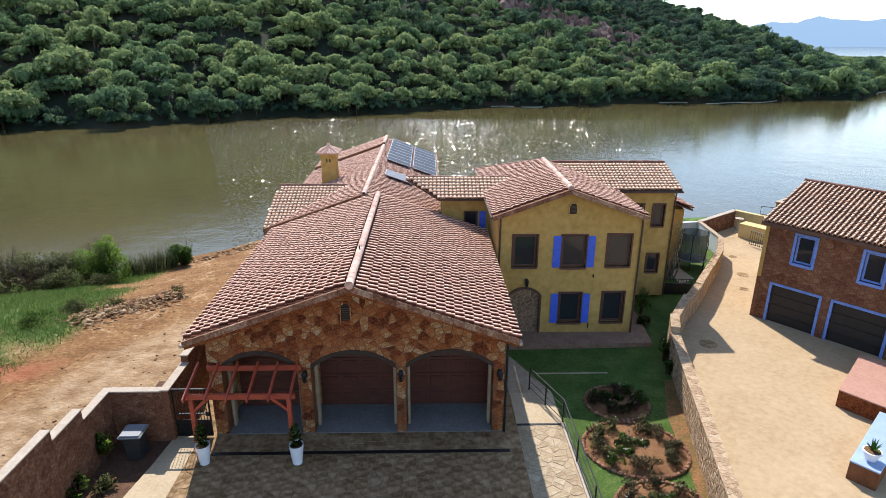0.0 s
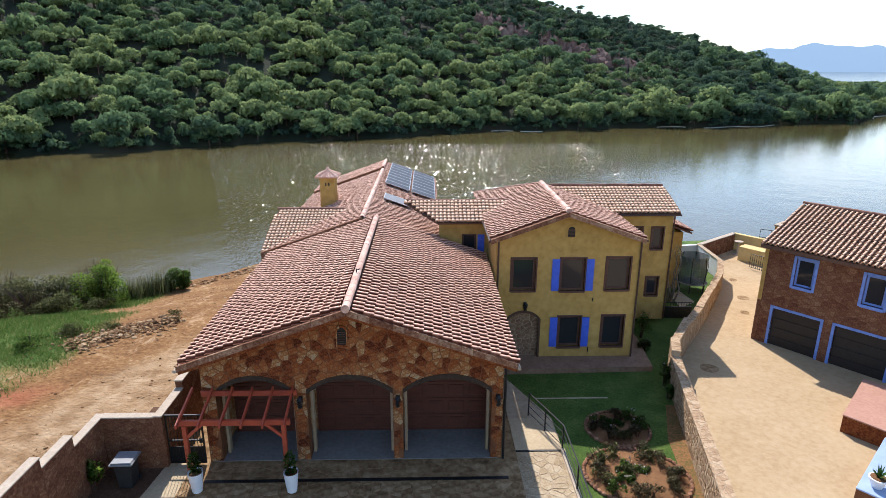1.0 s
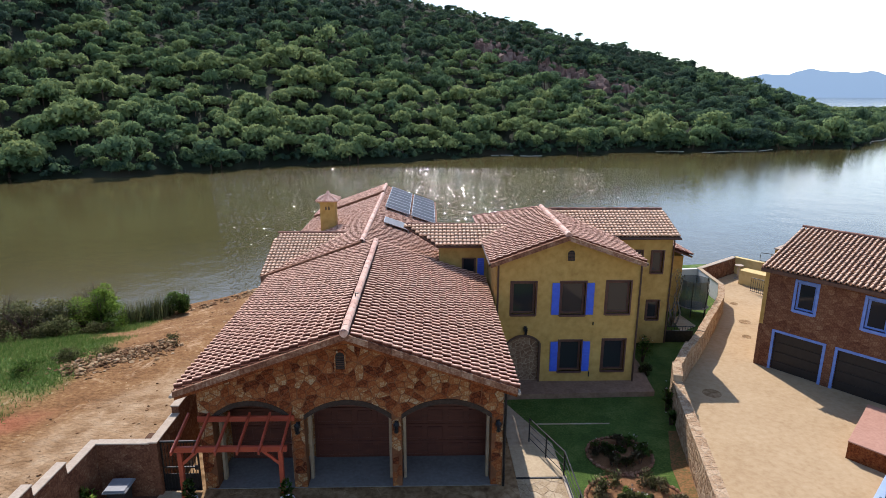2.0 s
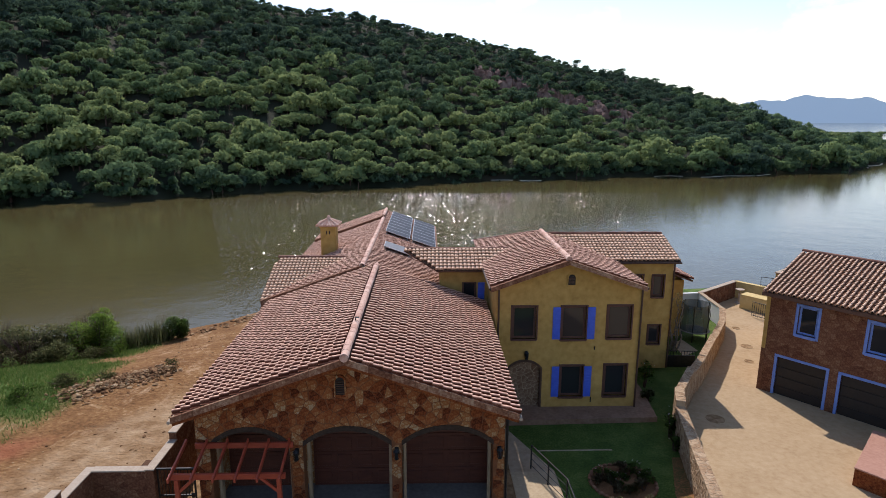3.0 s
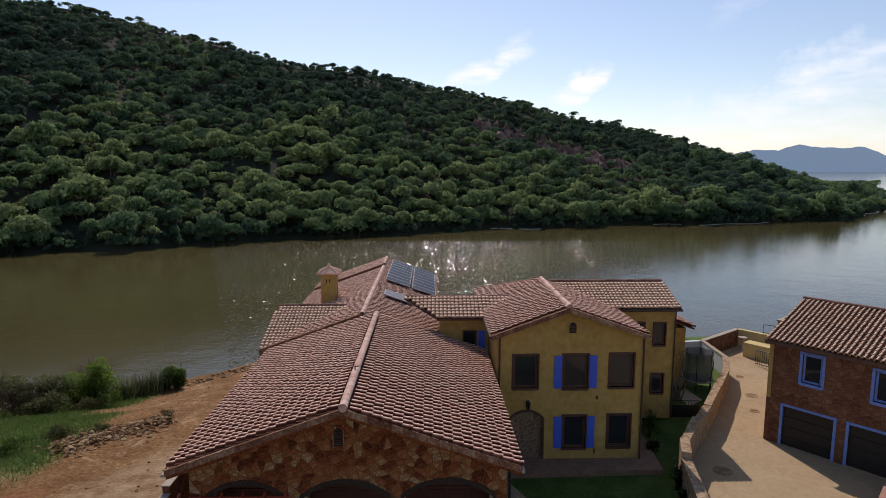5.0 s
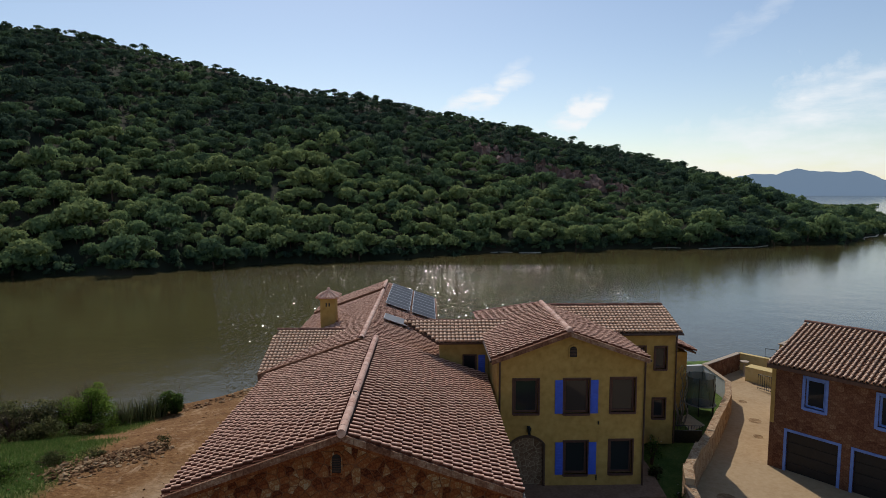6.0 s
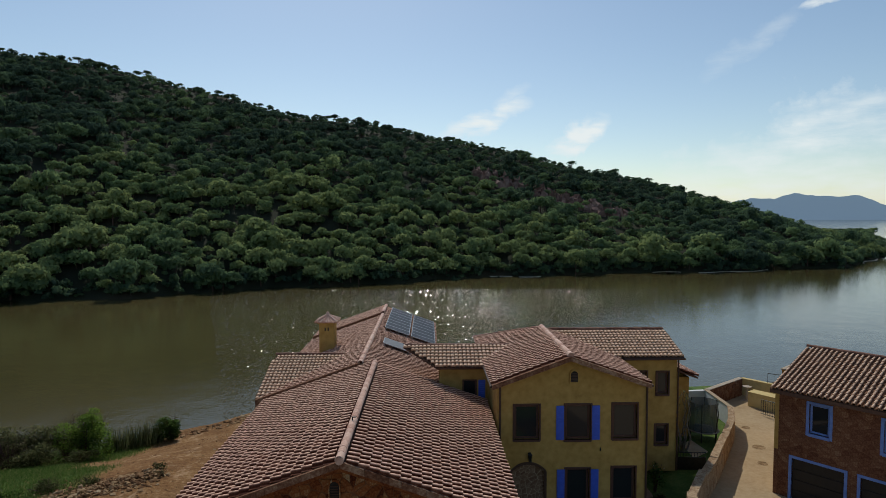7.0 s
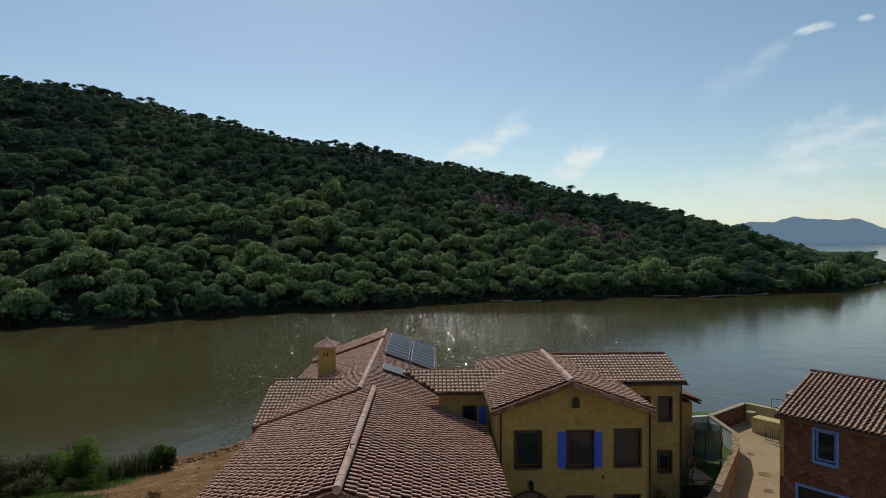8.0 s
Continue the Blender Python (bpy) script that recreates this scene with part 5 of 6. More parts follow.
slope(h_roof, (13.3, 41.2, 4.1), (13.3, 35.5, 4.1), (14.2, 35.5, 4.5), (14.2, 41.2, 4.5))

# ---------------------------------------------------------------- outbuilding details
for a, b, c, d in o_open[2:]:
    window(out, (a, 0, c - 0.1), (1, 0, 0), b - a, d - c, M_PALEBLUE, bars=0, surround=M_PALEBLUE)
for a, b, c, d in o_open[:2]:
    dr = part("garage_door", boxes((a, b, 0.16, 0.2, 0, 2.1)), M_BLACKWOOD, out, "dark closed garage door in a pale blue frame")
    for k in range(4):
        part("panel", boxes((a + 0.02, b - 0.02, 0.12, 0.16, 0.02 + k * 0.52, 0.52 + k * 0.52), bevel=0.012), M_BLACKWOOD, dr)
    part("door_frame", boxes((a - 0.13, a, -0.03, 0.12, 0, 2.1), (b, b + 0.13, -0.03, 0.12, 0, 2.1), (a - 0.13, b + 0.13, -0.03, 0.12, 2.1, 2.23), bevel=0.01), M_PALEBLUE, dr)


def rect_hole(a, b, c, d, pad=0.14):
    a, b, c, d = a - pad, b + pad, c - pad, d + pad

    def f(u, v):
        if a < u < b and c < v < d:
            return None
        du = a - u if u < a else (u - b if u > b else 0)
        dv = c - v if v < c else (v - d if v > d else 0)
        if du >= dv:
            return ((a, v), (-1, 0)) if u <= a else ((b, v), (1, 0))
        return ((u, c), (0, -1)) if v <= c else ((u, d), (0, 1))
    return f


stones(o_wall, "stone", voronoi([(0, 0), (OW, 0), (OW, 5.25), (0, 5.25)], 0.3, 13, 1.2, [rect_hole(a, b, c - 0.1, d - 0.1) for a, b, c, d in o_open]), plane_m((0, 0, 0), (1, 0, 0), (0, 0, 1)), 0.008, M_OUT, M_OUTS, 280, key=lambda p: sum(q[0] for q in p) / len(p), seed=14, inset=0.06)
part("side_wing", boxes((-2.4, -0.02, 6.6, 10.0, -2.5, 4.75), bevel=0.02), M_YELLOW, out, "plain yellow plastered rear wing")
part("side_wing_coping", boxes((-2.45, 0.0, 6.55, 10.05, 4.75, 4.83), bevel=0.01), M_CAP, out)
part("corner_strip", boxes((-0.2, -0.003, 0.0, 0.32, 2.35, 5.22), bevel=0.01), M_YELLOW, out, "yellow plastered corner strip")
part("corner_pier", boxes((-0.2, -0.003, -0.004, 0.32, -0.3, 2.35), bevel=0.015), M_OUTS, out)
part("fascia", boxes((-0.3, OW + 0.3, -0.42, -0.38, 5.22, 5.38)), M_UNDER, out)
part("soffit", boxes((-0.2, OW + 0.2, -0.36, 0.0, 5.24, 5.3)), M_DARKWOOD, out)

# ---------------------------------------------------------------- boundary walls


def wall_run(name, a, b, z0, z1, thick, m, cap=None, label="", category="wall", stone=None, cap_stones=False, seed=1, sides=(1,), near=100, brown=False, tan=False):
    """Straight freestanding wall from a to b (plan points), with a coping."""
    A, B = Vector((*a, 0)), Vector((*b, 0))
    L = (B - A).length
    ob = thing(name, (*a, 0), label, category, kind="structure", rz=math.degrees(atan2(b[1] - a[1], b[0] - a[0])))
    body = part("wall_body", boxes((0, L, -thick / 2, thick / 2, z0, z1 - 0.05)), m, ob)
    if stone:
        for s in sides:
            O = (0, -thick / 2, 0) if s > 0 else (L, thick / 2, 0)
            polys = voronoi([(0, z0), (L, z0), (L, z1 - 0.04), (0, z1 - 0.04)], stone[0], seed, stone[1], None, 0.012)
            stones(body, "stone", polys, plane_m(O, (s, 0, 0), (0, 0, 1)), stone[2], *((M_OUT, M_OUTS) if brown else (M_TAN, M_TANS) if tan else (M_STONE, M_STONES)), near, seed=seed)
    cp = part("coping", boxes((-0.02, L + 0.02, -thick / 2 - 0.03, thick / 2 + 0.03, z1 - 0.05, z1), bevel=0.01), cap or (M_TANJOINT if cap_stones else M_CAP), ob)
    if cap_stones:
        polys = voronoi([(0, -thick / 2 - 0.04), (L, -thick / 2 - 0.04), (L, thick / 2 + 0.04), (0, thick / 2 + 0.04)], 0.15, seed + 5, 1.1, None, 0.008)
        stones(cp, "coping_stone", polys, Matrix.Translation((0, 0, z1 - 0.003)), 0.014, M_TAN, M_TANS, near, seed=seed)
    return ob


LBL = "rough field-stone garden wall with crazy-paved coping"
wall_run("wall_garden", (11.15, 23.7), (9.75, 17.5), -0.8, 1.15, 0.36, M_TANJOINT, label=LBL, tan=True, stone=(0.105, 1.7, 0.03), cap_stones=True, seed=31, sides=(-1, 1), near=110)
wall_run("wall_garden_near", (9.75, 17.5), (7.6, 8.0), -0.8, 1.15, 0.36, M_TANJOINT, label=LBL, tan=True, stone=(0.105, 1.7, 0.03), cap_stones=True, seed=32, sides=(-1, 1), near=110)
wall_run("wall_garden_step", (11.62, 25.0), (11.15, 23.7), -0.8, 1.45, 0.34, M_TANJOINT, label=LBL, tan=True, stone=(0.15, 2.0, 0.035), cap_stones=True, seed=33, sides=(-1, 1), near=60)
pts = [(11.62, 25.0), (13.35, 27.6), (14.85, 29.6), (16.9, 32.6), (18.9, 35.6), (20.0, 37.9)]
for k, (a, b) in enumerate(zip(pts, pts[1:])):
    wall_run("wall_drive", a, b, -1.2, (1.3, 1.05, 1.1, 1.0, 1.0)[k], 0.32, M_TANJOINT, label="stepped stone wall along the driveway", tan=True, stone=(0.18, 1.7, 0.02), cap_stones=True, seed=40 + k, near=60)
wall_run("wall_court_side", (20.0, 37.9), (20.2, 41.7), -1.8, 1.0, 0.25, M_PLASTER, cap=M_TANJOINT, label="pale plastered wall with a stone coping", seed=50)
wall_run("wall_lawn_back", (20.05, 41.75), (16.4, 41.3), -1.8, 0.95, 0.22, M_PLASTER, cap=M_PLASTER, label="pale plastered wall closing the far lawn", seed=54)
wall_run("wall_court_back", (20.2, 41.7), (24.4, 44.8), -1.8, 1.0, 0.3, M_MORTAR, label="brown stone wall closing the parking court", stone=(0.24, 1.4, 0.03), brown=True, seed=51, near=60)
wall_run("wall_court_yellow", (24.4, 44.8), (26.6, 42.0), -1.8, 1.0, 0.3, M_PALEYELLOW, cap=M_PALEYELLOW, label="low pale yellow plastered wall of the parking court", seed=52)
wall_run("wall_low_yellow", (23.75, 42.2), (25.2, 40.2), -0.6, 0.75, 0.9, M_PALEYELLOW, cap=M_PALEYELLOW, label="pale yellow plastered planter wall", seed=53)
# left side
LW = "brown stone yard wall with pale plaster coping"
wall_run("wall_yard_back", (-11.06, 18.15), (-9.29, 18.15), -0.6, 2.006, 0.25, M_OUTJOINT, label=LW, stone=(0.22, 1.3, 0.008), brown=True, seed=60, near=80)
wall_run("wall_yard_side", (-11.2, 16.47), (-11.2, 18.27), -0.6, 2.0, 0.25, M_OUTJOINT, label=LW, stone=(0.22, 1.3, 0.008), brown=True, seed=61, near=80)
wall_run("wall_yard_side_step", (-11.2, 14.92), (-11.2, 16.45), -0.6, 2.38, 0.25, M_OUTJOINT, label=LW, stone=(0.22, 1.3, 0.008), brown=True, seed=62, near=80)
wall_run("wall_yard_side_high", (-11.2, 8.0), (-11.2, 14.9), -0.6, 2.72, 0.25, M_OUTJOINT, label=LW, stone=(0.22, 1.3, 0.008), brown=True, seed=63, near=80)
wall_run("wall_gate_side", (-9.15, 18.0), (-9.15, 19.9), -0.6, 2.05, 0.25, M_OUTJOINT, label=LW, stone=(0.22, 1.3, 0.008), brown=True, seed=64, near=40)
wall_run("wall_gate_side_step", (-9.15, 19.9), (-9.15, 22.0), -0.6, 2.35, 0.25, M_OUTJOINT, label=LW, stone=(0.22, 1.3, 0.008), brown=True, seed=65, near=40)
sheet("yard", [(-11.3, 8), (-9.0, 8), (-9.0, 22), (-11.3, 22)], -0.6, -0.06, M_SHADESOIL, "bare soil yard bed along the wall", "soil")

# ---------------------------------------------------------------- things by the garage


def pergola():
    ob = thing("pergola", label="red-stained timber pergola over the entrance bay", category="pergola")
    x0, x1, y0, y1, z, zb = -7.95, -4.5, 16.95, 18.22, 2.5, 2.88
    for x in (x0 + 0.12, x1 - 0.12):
        part("post", boxes((x - 0.07, x + 0.07, y0 + 0.02, y0 + 0.16, 0, z - 0.2), bevel=0.01), M_REDWOOD, ob)
    part("front_beam", boxes((x0 - 0.1, x1 + 0.1, y0 + 0.03, y0 + 0.13, z - 0.2, z), bevel=0.01), M_REDWOOD, ob)
    part("back_beam", boxes((x0 + 0.3, x1 + 0.1, y1 - 0.05, y1 + 0.03, zb - 0.2, zb), bevel=0.01), M_REDWOOD, ob)
    for k in range(6):
        x = x0 + 0.02 + k * (x1 - x0 - 0.04) / 5
        k2 = (zb - z) / (y1 - y0)
        part("rafter", prism(bmesh.new(), [(x - 0.03, y0 - 0.3, z - 0.3 * k2), (x - 0.03, y1, zb), (x - 0.03, y1, zb + 0.14), (x - 0.03, y0 - 0.3, z - 0.3 * k2 + 0.13)], (0.06, 0, 0)), M_REDWOOD, ob)
    for x, s in ((x0 + 0.12, 1), (x1 - 0.12, -1)):
        part("brace", prism(bmesh.new(), [(x, y0 + 0.05, z - 0.75), (x + s * 0.6, y0 + 0.05, z - 0.2), (x + s * 0.46, y0 + 0.05, z - 0.2), (x, y0 + 0.05, z - 0.62)], (0, 0.06, 0)), M_REDWOOD, ob)


pergola()


def leaf_tris(rng, n, r, h, size, base=0.0, droop=0.3):
    """Loose leaves round a stem: triangles (n, 3, 3) and rounded normals."""
    a = rng.uniform(0, 2 * pi, n)
    k = np.sqrt(rng.uniform(0, 1, n))
    zz = rng.uniform(0, 1, n)
    rad = r * k * np.sqrt(np.clip(1 - (2 * zz - 0.9) ** 2 * 0.85, 0.05, 1))
    p = np.stack([rad * np.cos(a), rad * np.sin(a), base + zz * h], 1)
    d = np.stack([np.cos(a), np.sin(a), rng.uniform(-droop, 1.0, n)], 1) + rng.normal(scale=0.5, size=(n, 3))
    d /= np.linalg.norm(d, axis=1)[:, None]
    t = np.cross(d, rng.normal(size=(n, 3)))
    t /= np.linalg.norm(t, axis=1)[:, None]
    s = size * rng.uniform(0.6, 1.4, (n, 1))
    nn = p - np.array([0, 0, base + 0.35 * h]) + 0.4 * r * np.cross(d, t)
    nn /= np.linalg.norm(nn, axis=1)[:, None] + 1e-6
    return np.stack([p - t * s * 0.3, p + t * s * 0.3, p + d * s], 1), nn


LEAF = {
    "green": leaf_mat("garden_leaves", [(0.0, (0.04, 0.085, 0.02)), (0.5, (0.085, 0.16, 0.035)), (1.0, (0.17, 0.25, 0.06))], 0.45),
    "bright": leaf_mat("bright_leaves", [(0.0, (0.07, 0.14, 0.02)), (0.5, (0.14, 0.24, 0.04)), (1.0, (0.24, 0.33, 0.07))], 0.5),
    "olive": leaf_mat("olive_leaves", [(0.0, (0.06, 0.072, 0.03)), (0.5, (0.12, 0.135, 0.055)), (1.0, (0.21, 0.21, 0.10))], 0.4),
    "dry": leaf_mat("dry_twigs", [(0.0, (0.08, 0.07, 0.04)), (0.5, (0.14, 0.125, 0.07)), (1.0, (0.22, 0.2, 0.11))], 0.25),
    "white": leaf_mat("white_petals", [(0.0, (0.65, 0.62, 0.56)), (1.0, (0.8, 0.78, 0.72))], 0.3),
}


def foliage(name, leaves, m, parent):
    return part(name, leaf_mesh(name, *leaves), m, parent)


def shrub(at, r, h, n, size, tint="green", label="", seed=0, stems=5, blooms=0, group="", lean=0.0, name="shrub"):
    rng = np.random.RandomState(seed + 100)
    ob = thing(name, at, label, "plant", group)
    bm = bmesh.new()
    for k in range(stems):
        a, q = rng.uniform(0, 2 * pi), rng.uniform(0.3, 0.8)
        mid = (r * q * 0.4 * cos(a), r * q * 0.4 * sin(a), h * 0.4)
        tube(bm, (0.03 * cos(a), 0.03 * sin(a), -0.1), mid, 0.02 + 0.012 * h, 0.014 + 0.006 * h, 5)
        tube(bm, mid, (r * q * cos(a), r * q * sin(a), h * rng.uniform(0.7, 0.95)), 0.014 + 0.006 * h, 0.006, 5)
    part("branchwork", bm, M_DARKWOOD, ob)
    clumps = []
    m = max(4, int(5 + 4 * r))
    for k in range(m):
        a, q = rng.uniform(0, 2 * pi), r * rng.uniform(0.0, 0.78)
        cr = r * rng.uniform(0.28, 0.52)
        tall = h * rng.uniform(0.32, 0.55)
        tri, nor = leaf_tris(rng, n // m, cr, tall, size)
        clumps.append((tri + np.array([q * cos(a), q * sin(a), (h - tall) * rng.uniform(0.08, 1.0) * (1 - 0.45 * q / r)]), nor))
    foliage("foliage", (np.concatenate([c[0] for c in clumps]), np.concatenate([c[1] for c in clumps])), LEAF[tint], ob)
    if blooms:
        foliage("blossom", leaf_tris(rng, blooms, r * 0.9, h * 0.6, 0.09, h * 0.45), LEAF["white"], ob)
    return ob


def planter(x, y, seed):
    ob = thing("planter", (x, y, 0), "tall tapered white planter with a dark green shrub", "planter", "planters by the pergola")
    bm = bmesh.new()
    bmesh.ops.create_cone(bm, cap_ends=True, segments=20, radius1=0.16, radius2=0.25, depth=0.75, matrix=Matrix.Translation((0, 0, 0.375)))
    top = [f for f in bm.faces if f.calc_center_median().z > 0.74]
    r = bmesh.ops.inset_region(bm, faces=top, thickness=0.035)
    bmesh.ops.translate(bm, verts=list({v for f in top for v in f.verts}), vec=(0, 0, -0.06))
    part("pot", bm, M_WHITEPOT, ob)
    part("soil", tube(bmesh.new(), (0, 0, 0.6), (0, 0, 0.7), 0.2, n=16), M_SOIL, ob)
    rng = np.random.RandomState(seed)
    foliage("foliage", leaf_tris(rng, 240, 0.17, 0.8, 0.11, 0.68), LEAF["green"], ob)


planter(-7.55, 16.75, 3)
planter(-4.42, 16.7, 4)


def bin_box():
    ob = thing("wheelie_bin", (-10.0, 17.2, -0.06), "black wheeled bin with a grey lid standing by the yard wall", "bin", rz=2)
    bm = bmesh.new()
    r = bmesh.ops.create_cube(bm, size=1, matrix=Matrix.Translation((0, 0, 0.5)) @ Matrix.Diagonal((0.56, 0.62, 0.94, 1)))
    for v in bm.verts:
        if v.co.z < 0.5:
            v.co.x *= 0.8
            v.co.y *= 0.8
    bmesh.ops.bevel(bm, geom=list(bm.edges), offset=0.03, segments=2, affect="EDGES")
    part("body", bm, M_BLACKPLASTIC, ob)
    lid = bmesh.new()
    box(lid, -0.38, 0.38, -0.4, 0.38, 0.98, 1.04, bevel=0.02)
    box(lid, -0.34, 0.34, -0.36, 0.34, 1.04, 1.08, bevel=0.025)
    part("lid", lid, mat("grey_plastic", [(0.3, (0.16, 0.16, 0.165)), (0.7, (0.22, 0.22, 0.225))], 4, 0.45, 0.05, 30), ob, "grey plastic lid")
    for x in (-0.24, 0.24):
        w = bmesh.new()
        tube(w, (x - 0.03, 0.3, 0.1), (x + 0.03, 0.3, 0.1), 0.1, n=16)
        part("wheel", w, M_BLACKPLASTIC, ob)
    part("handle", tube(bmesh.new(), (-0.25, 0.4, 0.96), (0.25, 0.4, 0.96), 0.018), M_BLACKPLASTIC, ob)


bin_box()


def iron_gate():
    ob = thing("gate", label="black iron barred pedestrian gate beside the garage", category="gate")
    x0, x1, y = -8.98, -7.72, 18.15
    part("gate_frame", boxes((x0, x0 + 0.05, y - 0.025, y + 0.025, 0.06, 2.0), (x1 - 0.05, x1, y - 0.025, y + 0.025, 0.06, 2.0), (x0 + 0.05, x1 - 0.05, y - 0.025, y + 0.025, 0.06, 0.12), (x0 + 0.05, x1 - 0.05, y - 0.025, y + 0.025, 1.94, 2.0), (x0 + 0.05, x1 - 0.05, y - 0.025, y + 0.025, 0.95, 1.0)), M_IRON, ob)
    for k in range(10):
        x = x0 + 0.13 + k * (x1 - x0 - 0.26) / 9
        part("bar", tube(bmesh.new(), (x, y, 0.1), (x, y, 1.96), 0.011, n=6), M_IRON, ob)
    part("kick_panel", boxes((x0 + 0.05, x1 - 0.05, y + 0.012, y + 0.022, 0.12, 0.72)), M_IRON, ob)
    part("latch", boxes((x1 - 0.16, x1 - 0.05, y - 0.06, y - 0.02, 0.9, 1.08), bevel=0.01), M_IRON, ob)


iron_gate()
M_SLAB = mat("pale_slab", [(0.3, (0.34, 0.25, 0.15)), (0.7, (0.47, 0.37, 0.24))], 1.2, 0.9, 0.3, 14, second=8)
sheet("pavement_gate", [(-9.9, 13), (-8.2, 13), (-8.2, 18.4), (-9.1, 18.4), (-9.3, 16.6)], -0.3, 0.0, M_SLAB, "pale paved strip inside the gate", "paving")
part("drain", boxes((-7.5, 2.85, 17.12, 17.26, -0.05, 0.012)), M_IRON)
tagged(bpy.data.objects["drain"], "dark slotted drain channel across the forecourt", "drain", kind="structure")

# paving stones
def flat_m(z):
    return Matrix.Translation((0, 0, z))


stones(apron, "flagstone", voronoi([(-8.2, 10.5), (3.3, 10.5), (3.3, 17.1), (-8.2, 17.1)], 0.34, 71, 1.1, None, 0.015), flat_m(-0.008), 0.012, M_DFLAG, M_DFLAGS, 290, key=lambda p: -p[0][1], seed=72, inset=0.05)
stones(apron, "flagstone", voronoi([(-7.6, 17.3), (3.3, 17.3), (3.3, 18.25), (-7.6, 18.25)], 0.34, 73, 1.1, None, 0.015), flat_m(-0.008), 0.012, M_DFLAG, M_DFLAGS, 0, seed=74, inset=0.05)
stones(path, "flagstone", voronoi([(3.3, 9), (4.95, 9), (4.95, 18.6), (3.3, 18.6)], 0.29, 75, 1.1, None, 0.008), flat_m(-0.012), 0.014, M_FLAG, M_FLAGS, 120, seed=76, inset=0.05)
part("slab", boxes((3.3, 5.0, 18.7, 20.75, -0.03, 0.015), bevel=0.01), M_SLAB, path)
part("edge_strip", boxes((3.3, 4.98, 18.61, 18.69, -0.03, 0.02)), M_IRON, path)
part("kerb", boxes((4.97, 5.12, 5, 18.7, -0.5, 0.06), bevel=0.01), M_CAP, path)


def railing():
    ob = thing("railing", label="black iron railing along the raised garden path", category="railing")
    run = [(4.15, 21.0), (5.04, 18.75), (5.04, 16.5), (5.04, 14.3), (5.04, 12.1), (5.04, 9.9)]
    for x, y in run + [(4.6, 19.87)]:
        part("post", boxes((x - 0.025, x + 0.025, y - 0.025, y + 0.025, -0.05, 1.0), bevel=0.004), M_IRON, ob)
    for a, b in zip(run, run[1:]):
        for z, r in ((1.0, 0.026), (0.7, 0.013), (0.42, 0.013), (0.14, 0.013)):
            part("rail", tube(bmesh.new(), (*a, z), (*b, z), r, n=6), M_IRON, ob)


railing()

# ---------------------------------------------------------------- garden


sheet("soil_strip", [(8.2, 12), (8.7, 12), (9.95, 18.5), (10.75, 22.0), (10.2, 22.0), (9.35, 19.6)], -0.4, -0.235, M_STRIP, "orange bare soil strip at the foot of the garden wall", "soil")


def flower_bed(name, cx, cy, rx, ry, seed, tilt=0.0):
    rng = random.Random(seed)
    ob = thing(name, (cx, cy, -0.25), "oval flower bed of red soil edged with rough stones", "flower bed", "flower beds", rz=tilt)
    bm = bmesh.new()
    ring = [bm.verts.new((rx * cos(a), ry * sin(a), 0.03)) for a in np.linspace(0, 2 * pi, 33)[:-1]]
    mid = [bm.verts.new((0.6 * rx * cos(a), 0.6 * ry * sin(a), 0.11 + rng.uniform(-.02, .02))) for a in np.linspace(0, 2 * pi, 33)[:-1]]
    c = bm.verts.new((0, 0, 0.15))
    low = [bm.verts.new((rx * cos(a), ry * sin(a), -0.1)) for a in np.linspace(0, 2 * pi, 33)[:-1]]
    for i in range(32):
        j = (i + 1) % 32
        bm.faces.new((ring[i], ring[j], mid[j], mid[i]))
        bm.faces.new((mid[i], mid[j], c))
        bm.faces.new((low[i], low[j], ring[j], ring[i]))
    part("soil", bm, M_SOIL, ob)
    n = int(2 * pi * max(rx, ry) / 0.2)
    for k in range(n):
        a = 2 * pi * k / n
        bm = bmesh.new()
        bmesh.ops.create_icosphere(bm, subdivisions=1, radius=1)
        for v in bm.verts:
            v.co *= rng.uniform(0.8, 1.15)
            v.co = Vector((v.co.x * 0.12, v.co.y * 0.085, v.co.z * 0.085))
        st = part("edging_stone", bm, M_BROWN, ob)
        st.matrix_basis = pose((rx + 0.04) * cos(a), (ry + 0.04) * sin(a), 0.05, rng.uniform(-15, 15), rng.uniform(-15, 15), math.degrees(a) + 90 + rng.uniform(-20, 20))


flower_bed("flower_bed", 7.4, 17.45, 1.78, 1.5, 81, -12)
flower_bed("flower_bed", 7.6, 20.3, 1.2, 1.15, 82)
flower_bed("flower_bed", 7.3, 14.6, 1.4, 1.15, 83)
rg = random.Random(9)
for cx, cy, rx, ry, n, dark in ((7.4, 17.45, 1.5, 1.25, 24, False), (7.6, 20.3, 0.95, 0.9, 14, True), (7.3, 14.6, 1.2, 1.0, 15, False)):
    for k in range(n):
        edge = k < n * 0.6
        a = 2 * pi * k / max(1, int(n * 0.6)) + rg.uniform(-.2, .2)
        q = rg.uniform(0.8, 0.98) if edge else rg.uniform(0.1, 0.6)
        r = rg.uniform(0.34, 0.5) if edge else rg.uniform(0.18, 0.34)
        tint = rg.choice(("dry", "olive", "dry", "green")) if edge else rg.choice(("green", "olive"))
        shrub((cx + rx * q * cos(a), cy + ry * q * sin(a), -0.2), r, r * rg.uniform(0.9, 1.4), 620, 0.06, tint,
              {"olive": "low rounded olive-green shrub in the flower bed", "dry": "low rounded brownish shrub at the flower bed edge", "green": "small green rose bush in the flower bed"}[tint], seed=rg.randint(0, 9999), stems=3, blooms=5 if tint == "green" else 0, group="bed shrubs")
